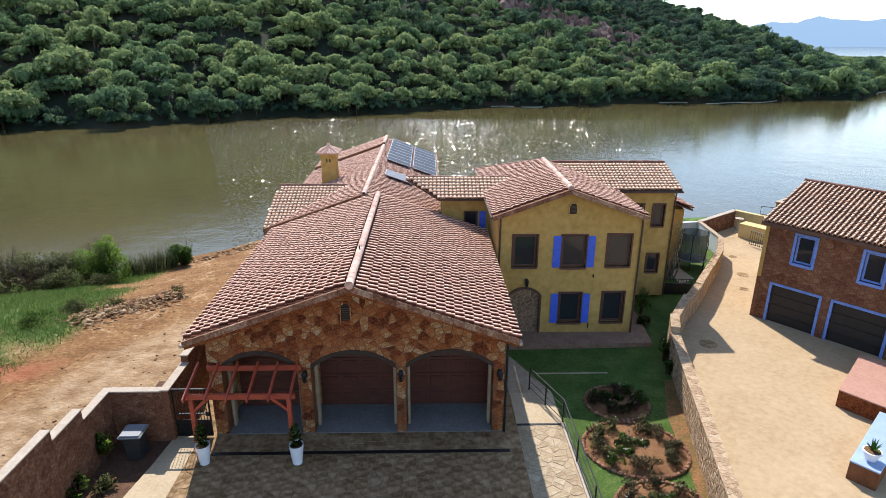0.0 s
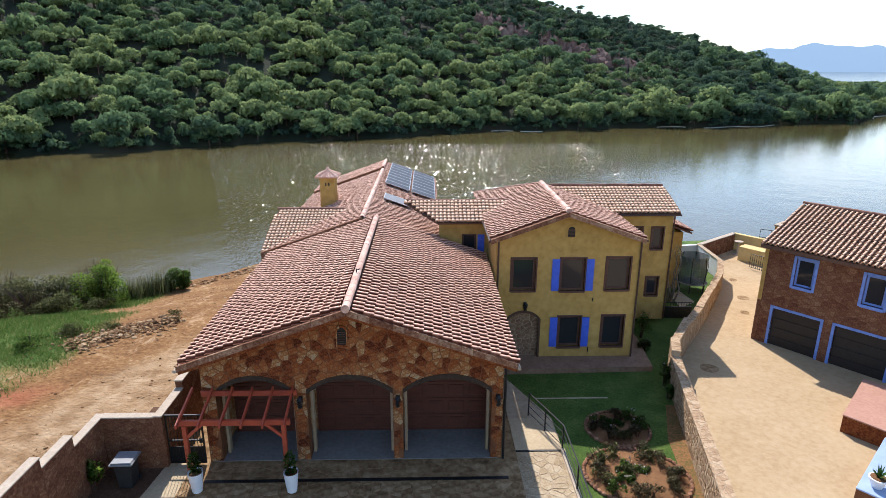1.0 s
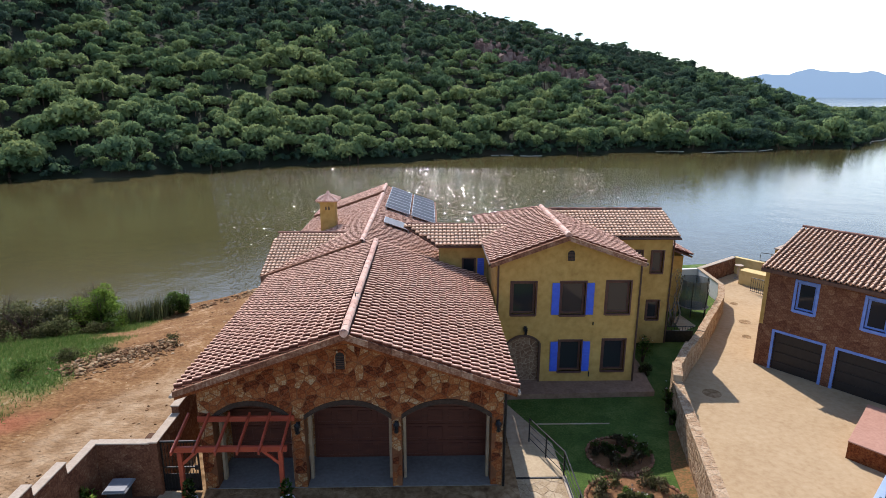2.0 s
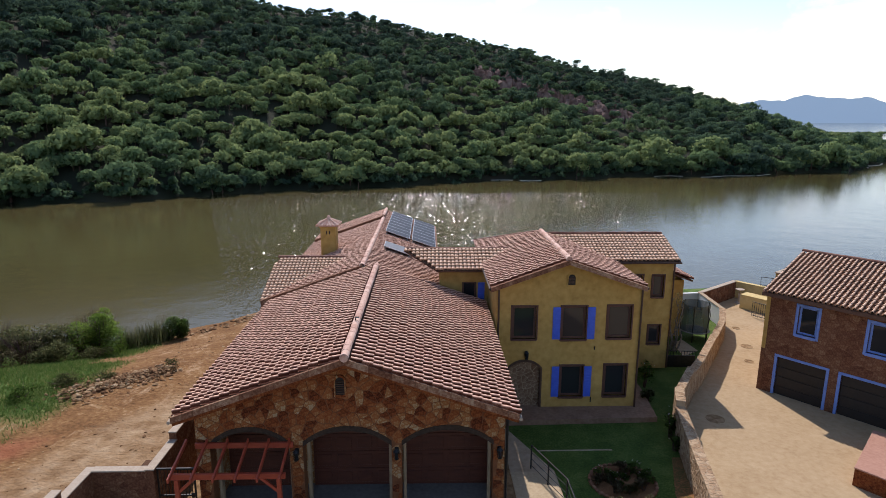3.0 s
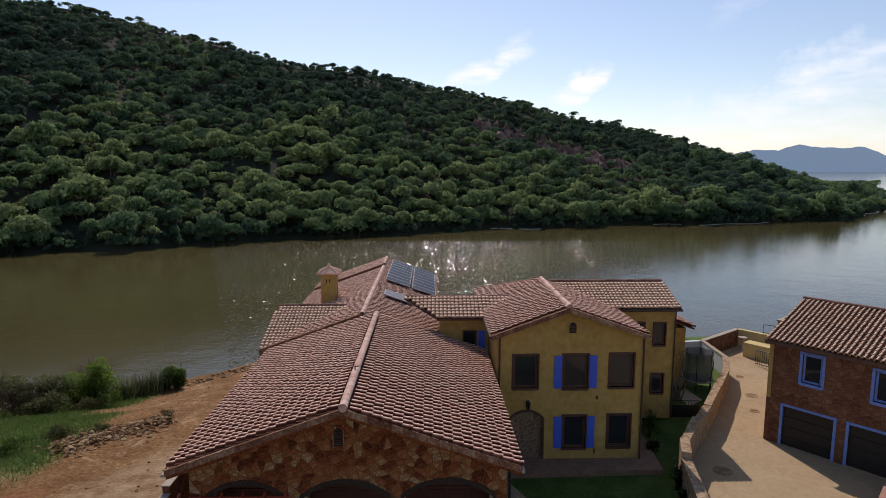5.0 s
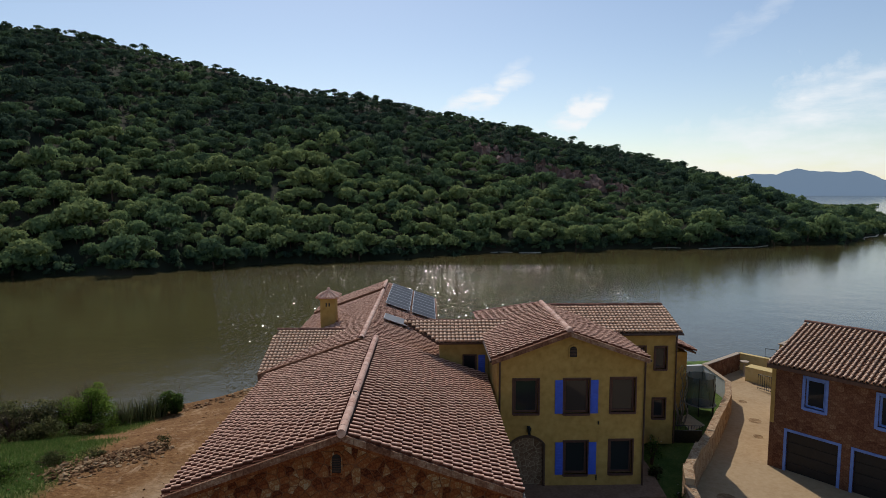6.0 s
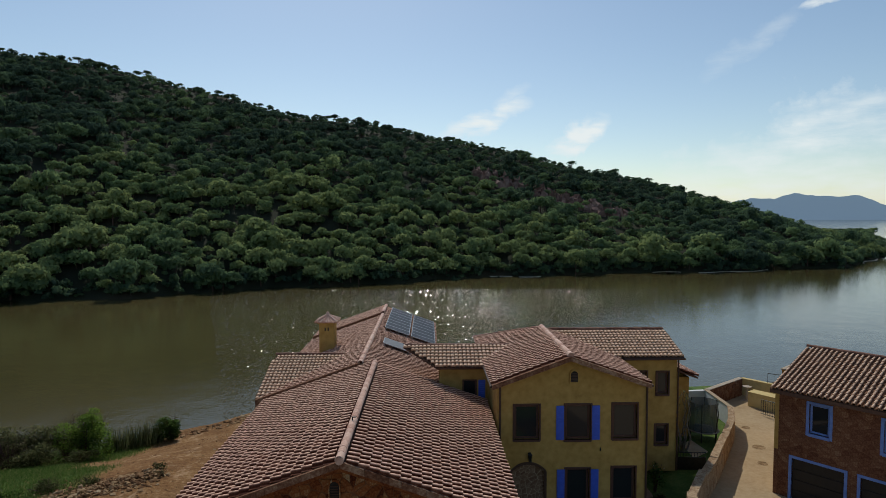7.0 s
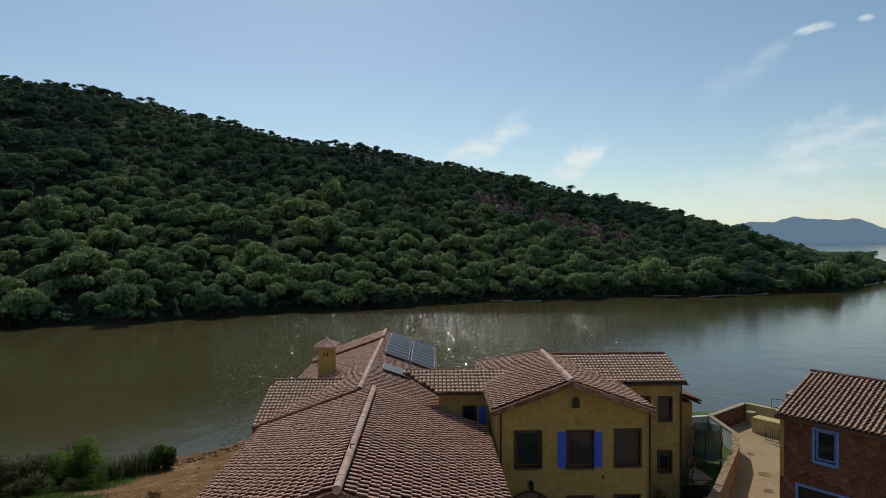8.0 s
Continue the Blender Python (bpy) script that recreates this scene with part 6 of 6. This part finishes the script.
for x, y, r, h, tint, lab in ((10.75, 23.6, 0.35, 1.5, "green", "climbing shrub against the garden wall"), (10.5, 22.5, 0.3, 0.8, "green", "leafy shrub at the foot of the wall"),
                              (11.4, 28.6, 0.55, 1.7, "green", "tall leafy shrub beside the yellow house"), (11.0, 26.9, 0.4, 0.8, "olive", "low shrub beside the yellow house"),
                              (-11.0, 16.9, 0.35, 1.2, "bright", "bright green young bush by the yard wall"), (-10.9, 15.2, 0.4, 0.9, "bright", "bright green leafy bush in the yard bed"),
                              (-10.4, 15.6, 0.45, 0.4, "olive", "low olive ground plant in the yard bed"), (-10.3, 14.2, 0.4, 0.5, "green", "low green plant in the yard bed")):
    shrub((x, y, -0.25 if x > 0 else -0.06), r, h, 420, 0.11, tint, lab, seed=int(abs(x * 100 + y)), blooms=4 if tint == "green" else 0)

# ---------------------------------------------------------------- driveway things
def raised_block(name, pts, z0, z1, m_side, m_top, label, category):
    ob = thing(name, label=label, category=category)
    part("base", prism(bmesh.new(), [(x, y, z0) for x, y in pts], (0, 0, z1 - z0 - 0.06)), m_side, ob)
    cx, cy = sum(p[0] for p in pts) / len(pts), sum(p[1] for p in pts) / len(pts)
    bm = prism(bmesh.new(), [(cx + (x - cx) * 1.02, cy + (y - cy) * 1.02, z1 - 0.06) for x, y in pts], (0, 0, 0.06))
    bmesh.ops.bevel(bm, geom=list(bm.edges), offset=0.012, segments=1, affect="EDGES")
    part("top", bm, m_top, ob)
    return ob


M_PINKTOP = mat("red_screed", [(0.3, (0.30, 0.14, 0.09)), (0.7, (0.42, 0.22, 0.15))], 1.2, 0.7, 0.2, 12, second=7)
raised_block("plinth", [(16.45, 20.1), (17.55, 18.7), (20.6, 21.1), (19.2, 22.8)], -0.4, 0.45, M_STONES, M_PINKTOP, "low stone plinth with a smooth red-brown top", "plinth")
bench = raised_block("bench", [(14.05, 15.95), (14.6, 15.3), (17.6, 17.9), (17.0, 18.6)], -0.4, 0.42, M_MORTAR, mat("blue_screed", [(0.3, (0.24, 0.31, 0.46)), (0.7, (0.30, 0.375, 0.53))], 2, 0.6, 0.15, 14), "low masonry bench with a pale blue painted top", "bench")


def agave_pot():
    ob = thing("plant_pot", (14.72, 15.95, 0.42), "white bowl pot with a spiky agave on the blue bench", "plant pot")
    bm = bmesh.new()
    tube(bm, (0, 0, 0), (0, 0, 0.3), 0.16, 0.27, 18)
    tube(bm, (0, 0, 0.3), (0, 0, 0.35), 0.29, 0.29, 18)
    part("pot", bm, M_WHITEPOT, ob)
    part("soil", tube(bmesh.new(), (0, 0, 0.34), (0, 0, 0.36), 0.24, n=16), M_SOIL, ob)
    rng = random.Random(4)
    for k in range(16):
        a, e, l = 2.4 * k, radians(rng.uniform(20, 75)), rng.uniform(0.3, 0.48)
        bm = bmesh.new()
        d = Vector((cos(a) * cos(e), sin(a) * cos(e), sin(e)))
        s = Vector((-sin(a), cos(a), 0))
        b = Vector((0, 0, 0.36))
        up = d.cross(s)
        v = [bm.verts.new(p) for p in (b - s * 0.02, b + s * 0.02, b + d * l * 0.45 + s * 0.035, b + d * l * 0.45 - s * 0.035, b + d * l, b + d * l * 0.45 + up * 0.015)]
        for f in ((0, 1, 2, 5), (0, 5, 3), (5, 2, 4), (3, 5, 4), (0, 3, 4, 2, 1)):
            bm.faces.new([v[i] for i in f])
        part("leaf", bm, LEAF["green"], ob)


agave_pot()
for x, y, r in ((13.6, 25.3, 0.5), (19.9, 34.3, 0.42), (18.8, 32.0, 0.3), (20.9, 37.6, 0.3)):
    ob = thing("manhole_cover", (x, y, -0.32), "round worn drain cover set in the driveway", "drain cover", "drain covers")
    part("rim", tube(bmesh.new(), (0, 0, -0.02), (0, 0, 0.008), r, n=28), M_DRIVE, ob)
    part("lid", tube(bmesh.new(), (0, 0, 0.0), (0, 0, 0.016), r * 0.85, n=28), M_DFLAG, ob)


def hand_rail(name, p, q, z0, h, n, label):
    ob = thing(name, label=label, category="railing")
    p, q = Vector((*p, z0)), Vector((*q, z0))
    for k in range(n):
        a = p.lerp(q, k / (n - 1))
        part("baluster", tube(bmesh.new(), a, a + Vector((0, 0, h)), 0.014, n=6), M_IRON, ob)
    for z in (0.08, h):
        part("rail", tube(bmesh.new(), p + Vector((0, 0, z)), q + Vector((0, 0, z)), 0.025, n=6), M_IRON, ob)


hand_rail("stair_railing", (23.2, 39.9), (24.0, 38.6), -0.25, 1.05, 11, "black iron stair railing by the yellow wall")
hand_rail("yard_fence", (13.5, 31.2), (15.15, 31.1), -0.25, 0.95, 12, "black iron fence beside the house")
part("kick_panel", boxes((12.95, 14.6, -0.02, 0.02, -0.25, 0.45)), M_IRON, bpy.data.objects["yard_fence"], "dark solid lower panel").matrix_basis = Matrix.Translation((13.5, 31.2, 0)) @ pose(0, 0, 0, 0, 0, -3.5) @ Matrix.Translation((-12.95, 0, 0))
hand_rail("terrace_railing", (25.6, 43.3), (28.6, 41.2), 1.0, 0.7, 6, "thin metal railing on the yellow terrace wall")


def net_material():
    """Fine dark netting: half of it is open air."""
    m = bpy.data.materials.new("safety_net")
    m.use_nodes = True
    t = m.node_tree
    mix, tr = t.nodes.new("ShaderNodeMixShader"), t.nodes.new("ShaderNodeBsdfTransparent")
    b = t.nodes["Principled BSDF"]
    b.inputs["Base Color"].default_value = (0.09, 0.11, 0.10, 1)
    b.inputs["Roughness"].default_value = 0.7
    mix.inputs[0].default_value = 0.72
    t.links.new(tr.outputs[0], mix.inputs[1])
    t.links.new(b.outputs[0], mix.inputs[2])
    t.links.new(mix.outputs[0], t.nodes["Material Output"].inputs[0])
    return m


M_NET = net_material()


def trampoline():
    ob = thing("trampoline", (17.1, 35.6, -0.25), "round trampoline with a dark net on the far lawn", "trampoline")
    R, z = 0.86, 0.6
    bm = bmesh.new()
    tube(bm, (0, 0, z), (0, 0, z + 0.02), R - 0.1, n=32)
    part("mat", bm, M_BLACKPLASTIC, ob)
    V = [((R + 0.09 * cos(b)) * cos(a), (R + 0.09 * cos(b)) * sin(a), z + 0.03 * sin(b)) for a in np.linspace(0, 2 * pi, 33)[:-1] for b in np.linspace(0, 2 * pi, 9)[:-1]]
    F = [(i * 8 + j, (i + 1) % 32 * 8 + j, (i + 1) % 32 * 8 + (j + 1) % 8, i * 8 + (j + 1) % 8) for i in range(32) for j in range(8)]
    part("ring", mesh_np("ring", np.array(V), F, True), M_CONC, ob, "grey padded rim")
    for k in range(6):
        a = k * pi / 3
        part("leg", tube(bmesh.new(), (R * cos(a), R * sin(a), 0), (R * cos(a), R * sin(a), z), 0.03, n=6), M_IRON, ob)
        bm = bmesh.new()
        tube(bm, (R * cos(a), R * sin(a), z), (1.12 * R * cos(a), 1.12 * R * sin(a), z + 0.9), 0.025, n=6)
        tube(bm, (1.12 * R * cos(a), 1.12 * R * sin(a), z + 0.9), (0.95 * R * cos(a), 0.95 * R * sin(a), z + 1.8), 0.025, n=6)
        part("pole", bm, M_IRON, ob)
    net = bmesh.new()
    rows = [(0.98, 0.02), (0.96, 0.5), (0.93, 1.0), (0.95, 1.4), (1.0, 1.75)]
    rings = [[net.verts.new((k * R * cos(a), k * R * sin(a), z + h)) for a in np.linspace(0, 2 * pi, 25)[:-1]] for k, h in rows]
    for lo, hi in zip(rings, rings[1:]):
        for i in range(24):
            net.faces.new((lo[i], lo[(i + 1) % 24], hi[(i + 1) % 24], hi[i]))
    part("net", net, M_NET, ob, "fine dark safety net")


trampoline()


def vine_tree(at):
    """Bare twisted trunk climbing beside the house corner, with a few leaves."""
    ob = thing("climbing_tree", at, "grey twisted bare climber beside the house corner", "tree")
    rng = random.Random(6)
    bm = bmesh.new()
    for s in range(6):
        p = Vector((rng.uniform(-.15, .15), rng.uniform(-.15, .15), -0.2))
        for k in range(7):
            q = p + Vector((rng.uniform(-.28, .28), rng.uniform(-.2, .2), rng.uniform(.4, .65)))
            tube(bm, p, q, 0.06 - 0.007 * k, 0.053 - 0.007 * k, 6)
            p = q
    part("trunk", bm, mat("grey_bark", [(0.3, (0.10, 0.085, 0.07)), (0.7, (0.26, 0.23, 0.19))], 6, 0.9, 0.5, 30), ob)
    foliage("crown", leaf_tris(np.random.RandomState(5), 90, 0.5, 2.0, 0.1, 1.6), LEAF["olive"], ob)


vine_tree((14.9, 33.6, -0.25))
sheet("pavement_patio", [(15.2, 32.6), (16.45, 33.5), (16.25, 35.4), (15.4, 34.6)], -0.4, -0.235, M_SLAB, "small pale patio slab beside the lawn", "paving")
shrub((17.6, 40.3, -0.25), 0.8, 1.0, 1500, 0.16, "bright", "bright green bush behind the trampoline", seed=77)



def garden_table():
    ob = thing("garden_table", (24.0, 43.2, -0.32), "round pale stone pedestal table by the yellow court wall", "table")
    part("tabletop", tube(bmesh.new(), (0, 0, 1.02), (0, 0, 1.09), 0.3, 0.32, 24), M_CAP, ob)
    part("pedestal", tube(bmesh.new(), (0, 0, 0.05), (0, 0, 1.02), 0.1, 0.07, 12), M_CAP, ob)
    part("foot", tube(bmesh.new(), (0, 0, 0), (0, 0, 0.06), 0.3, 0.26, 16), M_CAP, ob)


garden_table()
part("edging", boxes((4.7, 7.9, 22.6, 22.66, -0.3, -0.215), bevel=0.01), M_FLAG, lawn)

# ---------------------------------------------------------------- the bank


def bank_z(x, y):
    return float(height(np.array(float(x)), np.array(float(y))))


for x, y, r, h, n, size, tint, lab in (
        (-25.1, 43.7, 2.05, 4.3, 5200, 0.17, "bright", "bright green leafy bush at the lake shore"), (-27.8, 42.4, 2.3, 3.2, 2400, 0.2, "olive", "dull olive bush at the lake shore"),
        (-26.6, 45.6, 1.7, 4.2, 1100, 0.16, "dry", "tall half-bare thorn bush at the lake shore"), (-27.0, 44.4, 1.9, 3.4, 1800, 0.18, "dry", "half-bare grey-brown bush at the lake shore"),
        (-29.0, 41.2, 2.1, 3.0, 2000, 0.2, "dry", "half-bare grey-brown bush at the lake shore"), (-30.6, 43.0, 2.3, 3.5, 2300, 0.2, "olive", "dull olive bush at the lake shore"),
        (-32.4, 41.0, 2.3, 3.1, 2200, 0.2, "dry", "half-bare grey-brown bush at the lake shore"), (-34.6, 42.0, 2.5, 3.5, 2400, 0.2, "olive", "dull olive bush at the lake shore"),
        (-36.8, 40.4, 2.4, 3.2, 2200, 0.2, "dry", "half-bare grey-brown bush at the lake shore"), (-39.5, 41.0, 2.6, 3.3, 2300, 0.2, "olive", "dull olive bush at the lake shore"),
        (-43.0, 40.0, 2.6, 3.4, 2200, 0.2, "olive", "dull olive bush at the lake shore"), (-33.4, 44.4, 2.0, 4.1, 1000, 0.16, "dry", "tall half-bare thorn bush at the lake shore"),
        (-21.3, 49.4, 1.45, 2.4, 3600, 0.15, "green", "dense rounded dark green bush at the lake shore"),
        (-26.4, 40.0, 1.7, 1.9, 1500, 0.18, "olive", "wide low olive bush at the lake shore"), (-31.0, 38.8, 1.9, 2.0, 1500, 0.18, "olive", "wide low olive bush at the lake shore"),
        (-35.0, 38.2, 2.0, 2.1, 1500, 0.18, "dry", "low dry scrub on the grassy bank"), (-24.2, 41.2, 1.2, 1.2, 800, 0.15, "olive", "low olive scrub at the lake shore"),
        (-19.6, 30.4, 1.0, 0.7, 700, 0.12, "olive", "low weed clump beside the rubble"), (-20.6, 28.6, 1.1, 0.8, 800, 0.12, "green", "low weed clump on the bare bank"), (-18.2, 31.8, 0.7, 0.5, 420, 0.1, "olive", "low weed clump beside the rubble"),
        (-15.6, 34.4, 0.6, 0.5, 260, 0.1, "olive", "small weed clump on the bare bank"), (-14.6, 32.6, 0.45, 0.5, 220, 0.1, "dry", "small dry weed on the bare bank")):
    shrub((x, y, bank_z(x, y) - 0.05), r, h, int(n * (1.0 if tint == "dry" else 1.7)), size * (0.55 if tint == "dry" else 0.75), tint, lab, seed=int(abs(x * 31 + y * 7)), stems=(26 if tint == "dry" else 10) if h > 2 else 4)


def reed_bed(at, rx, ry, n, seed):
    """Upright reeds at the water's edge: single bent blades on a low root mat."""
    rng = np.random.RandomState(seed)
    ob = thing("reed_clump", at, "upright grey-green reeds at the lake shore", "reeds", "reed clumps")
    a, k = rng.uniform(0, 2 * pi, n), np.sqrt(rng.uniform(0, 1, n))
    p = np.stack([rx * k * np.cos(a), ry * k * np.sin(a), np.full(n, -0.15)], 1)
    h, l, b = rng.uniform(1.1, 2.7, n) * (1 - 0.35 * k), rng.uniform(0.05, 1.0, n), rng.uniform(0, 2 * pi, n)
    w = rng.uniform(0.02, 0.045, n)
    s = np.stack([np.cos(b + 1.3) * w, np.sin(b + 1.3) * w, 0 * w], 1)
    tip = p + np.stack([np.cos(b) * l, np.sin(b) * l, h], 1)
    nor = np.stack([0.4 * np.cos(a), 0.4 * np.sin(a) - 0.4, 0.8 + 0 * a], 1)
    nor /= np.linalg.norm(nor, axis=1)[:, None]
    foliage("reed_foliage", (np.stack([p - s, p + s, tip], 1), nor), LEAF["olive"], ob)
    foliage("low_leaves", leaf_tris(rng, n // 3, max(rx, ry) * 0.9, 0.7, 0.25), LEAF["green"], ob)


for x, y, k in ((-24.6, 47.0, 51), (-23.6, 48.2, 52), (-22.9, 49.3, 53)):
    reed_bed((x, y, bank_z(x, y)), 1.0, 0.8, 380, k)


def rubble():
    rng = np.random.RandomState(17)
    V, F = [], []
    t = (1 + 5 ** 0.5) / 2
    ico = np.array([(-1, t, 0), (1, t, 0), (-1, -t, 0), (1, -t, 0), (0, -1, t), (0, 1, t), (0, -1, -t), (0, 1, -t), (t, 0, -1), (t, 0, 1), (-t, 0, -1), (-t, 0, 1)]) / 1.9
    fc = [(0, 11, 5), (0, 5, 1), (0, 1, 7), (0, 7, 10), (0, 10, 11), (1, 5, 9), (5, 11, 4), (11, 10, 2), (10, 7, 6), (7, 1, 8), (3, 9, 4), (3, 4, 2), (3, 2, 6), (3, 6, 8), (3, 8, 9), (4, 9, 5), (2, 4, 11), (6, 2, 10), (8, 6, 7), (9, 8, 1)]
    def add(x, y, s, lift=0.0):
        a = rng.uniform(0, 6.28)
        P = ico * rng.uniform(0.5, 1.35, (12, 1)) * np.array([s * rng.uniform(0.8, 1.6), s, s * rng.uniform(0.45, 0.8)])
        P = P @ np.array([[cos(a), -sin(a), 0], [sin(a), cos(a), 0], [0, 0, 1]]).T
        o = len(V)
        V.extend((P + np.array([x, y, bank_z(x, y) + s * 0.2 + lift])).tolist())
        F.extend([tuple(i + o for i in f) for f in fc])
    for k in range(1500):
        k, w = rng.uniform(-1, 1), rng.normal(0, 0.55)
        x, y = -17.0 + 1.9 * k + w * 0.8 + rng.normal(0, 0.3), 31.0 + 2.1 * k - w * 0.9 + rng.normal(0, 0.3)
        add(x, y, abs(rng.normal(0.03, 0.045)) + 0.018, max(0, 0.18 - 0.2 * abs(w)) * rng.uniform(0, 1))
    for k in range(1800):
        x, y = rng.uniform(-28, -9), rng.uniform(14, 49)
        if x > -11.5 and y < 23:
            continue
        add(x, y, abs(rng.normal(0.012, 0.025)) + 0.012)
    for k in range(160):
        x = rng.uniform(-22, -14)
        add(x, float(near_shore(x)) - rng.uniform(0.1, 2.5), abs(rng.normal(0.08, 0.06)) + 0.03)
    ob = part("rubble", mesh_np("rubble", np.array(V), F), mat("rubble_stone", [(0.2, (0.10, 0.05, 0.022)), (0.45, (0.19, 0.10, 0.048)), (0.65, (0.29, 0.185, 0.095)), (0.85, (0.42, 0.31, 0.19))], 2, 0.95, 0.4, 10, per="island", spread=0.5))
    tagged(ob, "loose brown rubble and stones on the bare bank", "stones", kind="stuff")


rubble()


def grass():
    rng = np.random.RandomState(23)
    x, y = rng.uniform(-46, -12, 190000), rng.uniform(20, 48, 190000)
    g = grass_mask(x, y)
    keep = rng.uniform(size=len(x)) < g * 0.9
    x, y = x[keep], y[keep]
    keep = (y < near_shore(x) - 0.5) & ((x < -12) | (y > 24))
    x, y = x[keep], y[keep]
    z = height(x, y)
    n = len(x)
    a, h, w = rng.uniform(0, 2 * pi, n), rng.uniform(0.1, 0.32, n), rng.uniform(0.012, 0.03, n)
    b, l = rng.uniform(0, 2 * pi, n), rng.uniform(0.05, 0.25, n)
    p = np.stack([x, y, z - 0.02], 1)
    s = np.stack([np.cos(a) * w, np.sin(a) * w, 0 * a], 1)
    tip = p + np.stack([np.cos(b) * l, np.sin(b) * l, h], 1)
    V = np.stack([p - s, p + s, tip], 1).reshape(-1, 3)
    ob = part("grass", mesh_np("grass", V, np.arange(3 * n).reshape(-1, 3)), leaf_mat("grass_blades", [(0.0, (0.05, 0.095, 0.022)), (0.7, (0.10, 0.165, 0.038)), (1.0, (0.22, 0.22, 0.085))], 0.4))
    tagged(ob, "long green grass on the bank", "grass", kind="stuff")


grass()


def outcrops():
    """Reddish broken rock faces on the upper hill."""
    rng = np.random.RandomState(41)
    V, F = [], []
    for cx, cy, n, w in ((29, 276, 40, 7), (38, 266, 50, 9), (48, 263, 36, 8), (61, 259, 40, 8), (70, 254, 36, 8), (80, 249, 28, 6)):
        for k in range(n):
            x, y = cx + rng.normal(0, w * 0.5), cy + rng.normal(0, 3.0)
            z = bank_z(x, y)
            sx, sy, sz = rng.uniform(0.6, 2.4), rng.uniform(0.5, 1.3), rng.uniform(1.4, 4.2)
            a = rng.uniform(-0.4, 0.4)
            P = np.array([(i, j, k2) for k2 in (0, 0.45, 1) for i, j in ((-1, -1), (0, -1.2), (1, -1), (1, 1), (-1, 1))], float)
            P = P * (1 + rng.uniform(-0.4, 0.4, P.shape)) * np.array([sx, sy, sz]) * np.where(P[:, 2:] > 0.9, np.array([[0.75, 0.75, 1]]), 1)
            P = P @ np.array([[cos(a), -sin(a), 0], [sin(a), cos(a), 0], [0, 0, 1]]).T + np.array([x, y, z - 1.2])
            o = len(V)
            V.extend(P.tolist())
            for r in (0, 5):
                for i in range(5):
                    j = (i + 1) % 5
                    F.append((o + r + i, o + r + j, o + r + 5 + j, o + r + 5 + i))
            F.append(tuple(o + 10 + i for i in range(5)))
    ob = part("rock_outcrops", mesh_np("rock_outcrops", np.array(V), F), mat("red_rock", [(0.25, (0.10, 0.062, 0.052)), (0.5, (0.19, 0.12, 0.10)), (0.75, (0.29, 0.2, 0.165))], 0.6, 0.95, 0.8, 2, per="island", spread=0.4))
    tagged(ob, "reddish broken rock faces among the hill trees", "rocks", kind="stuff")


outcrops()
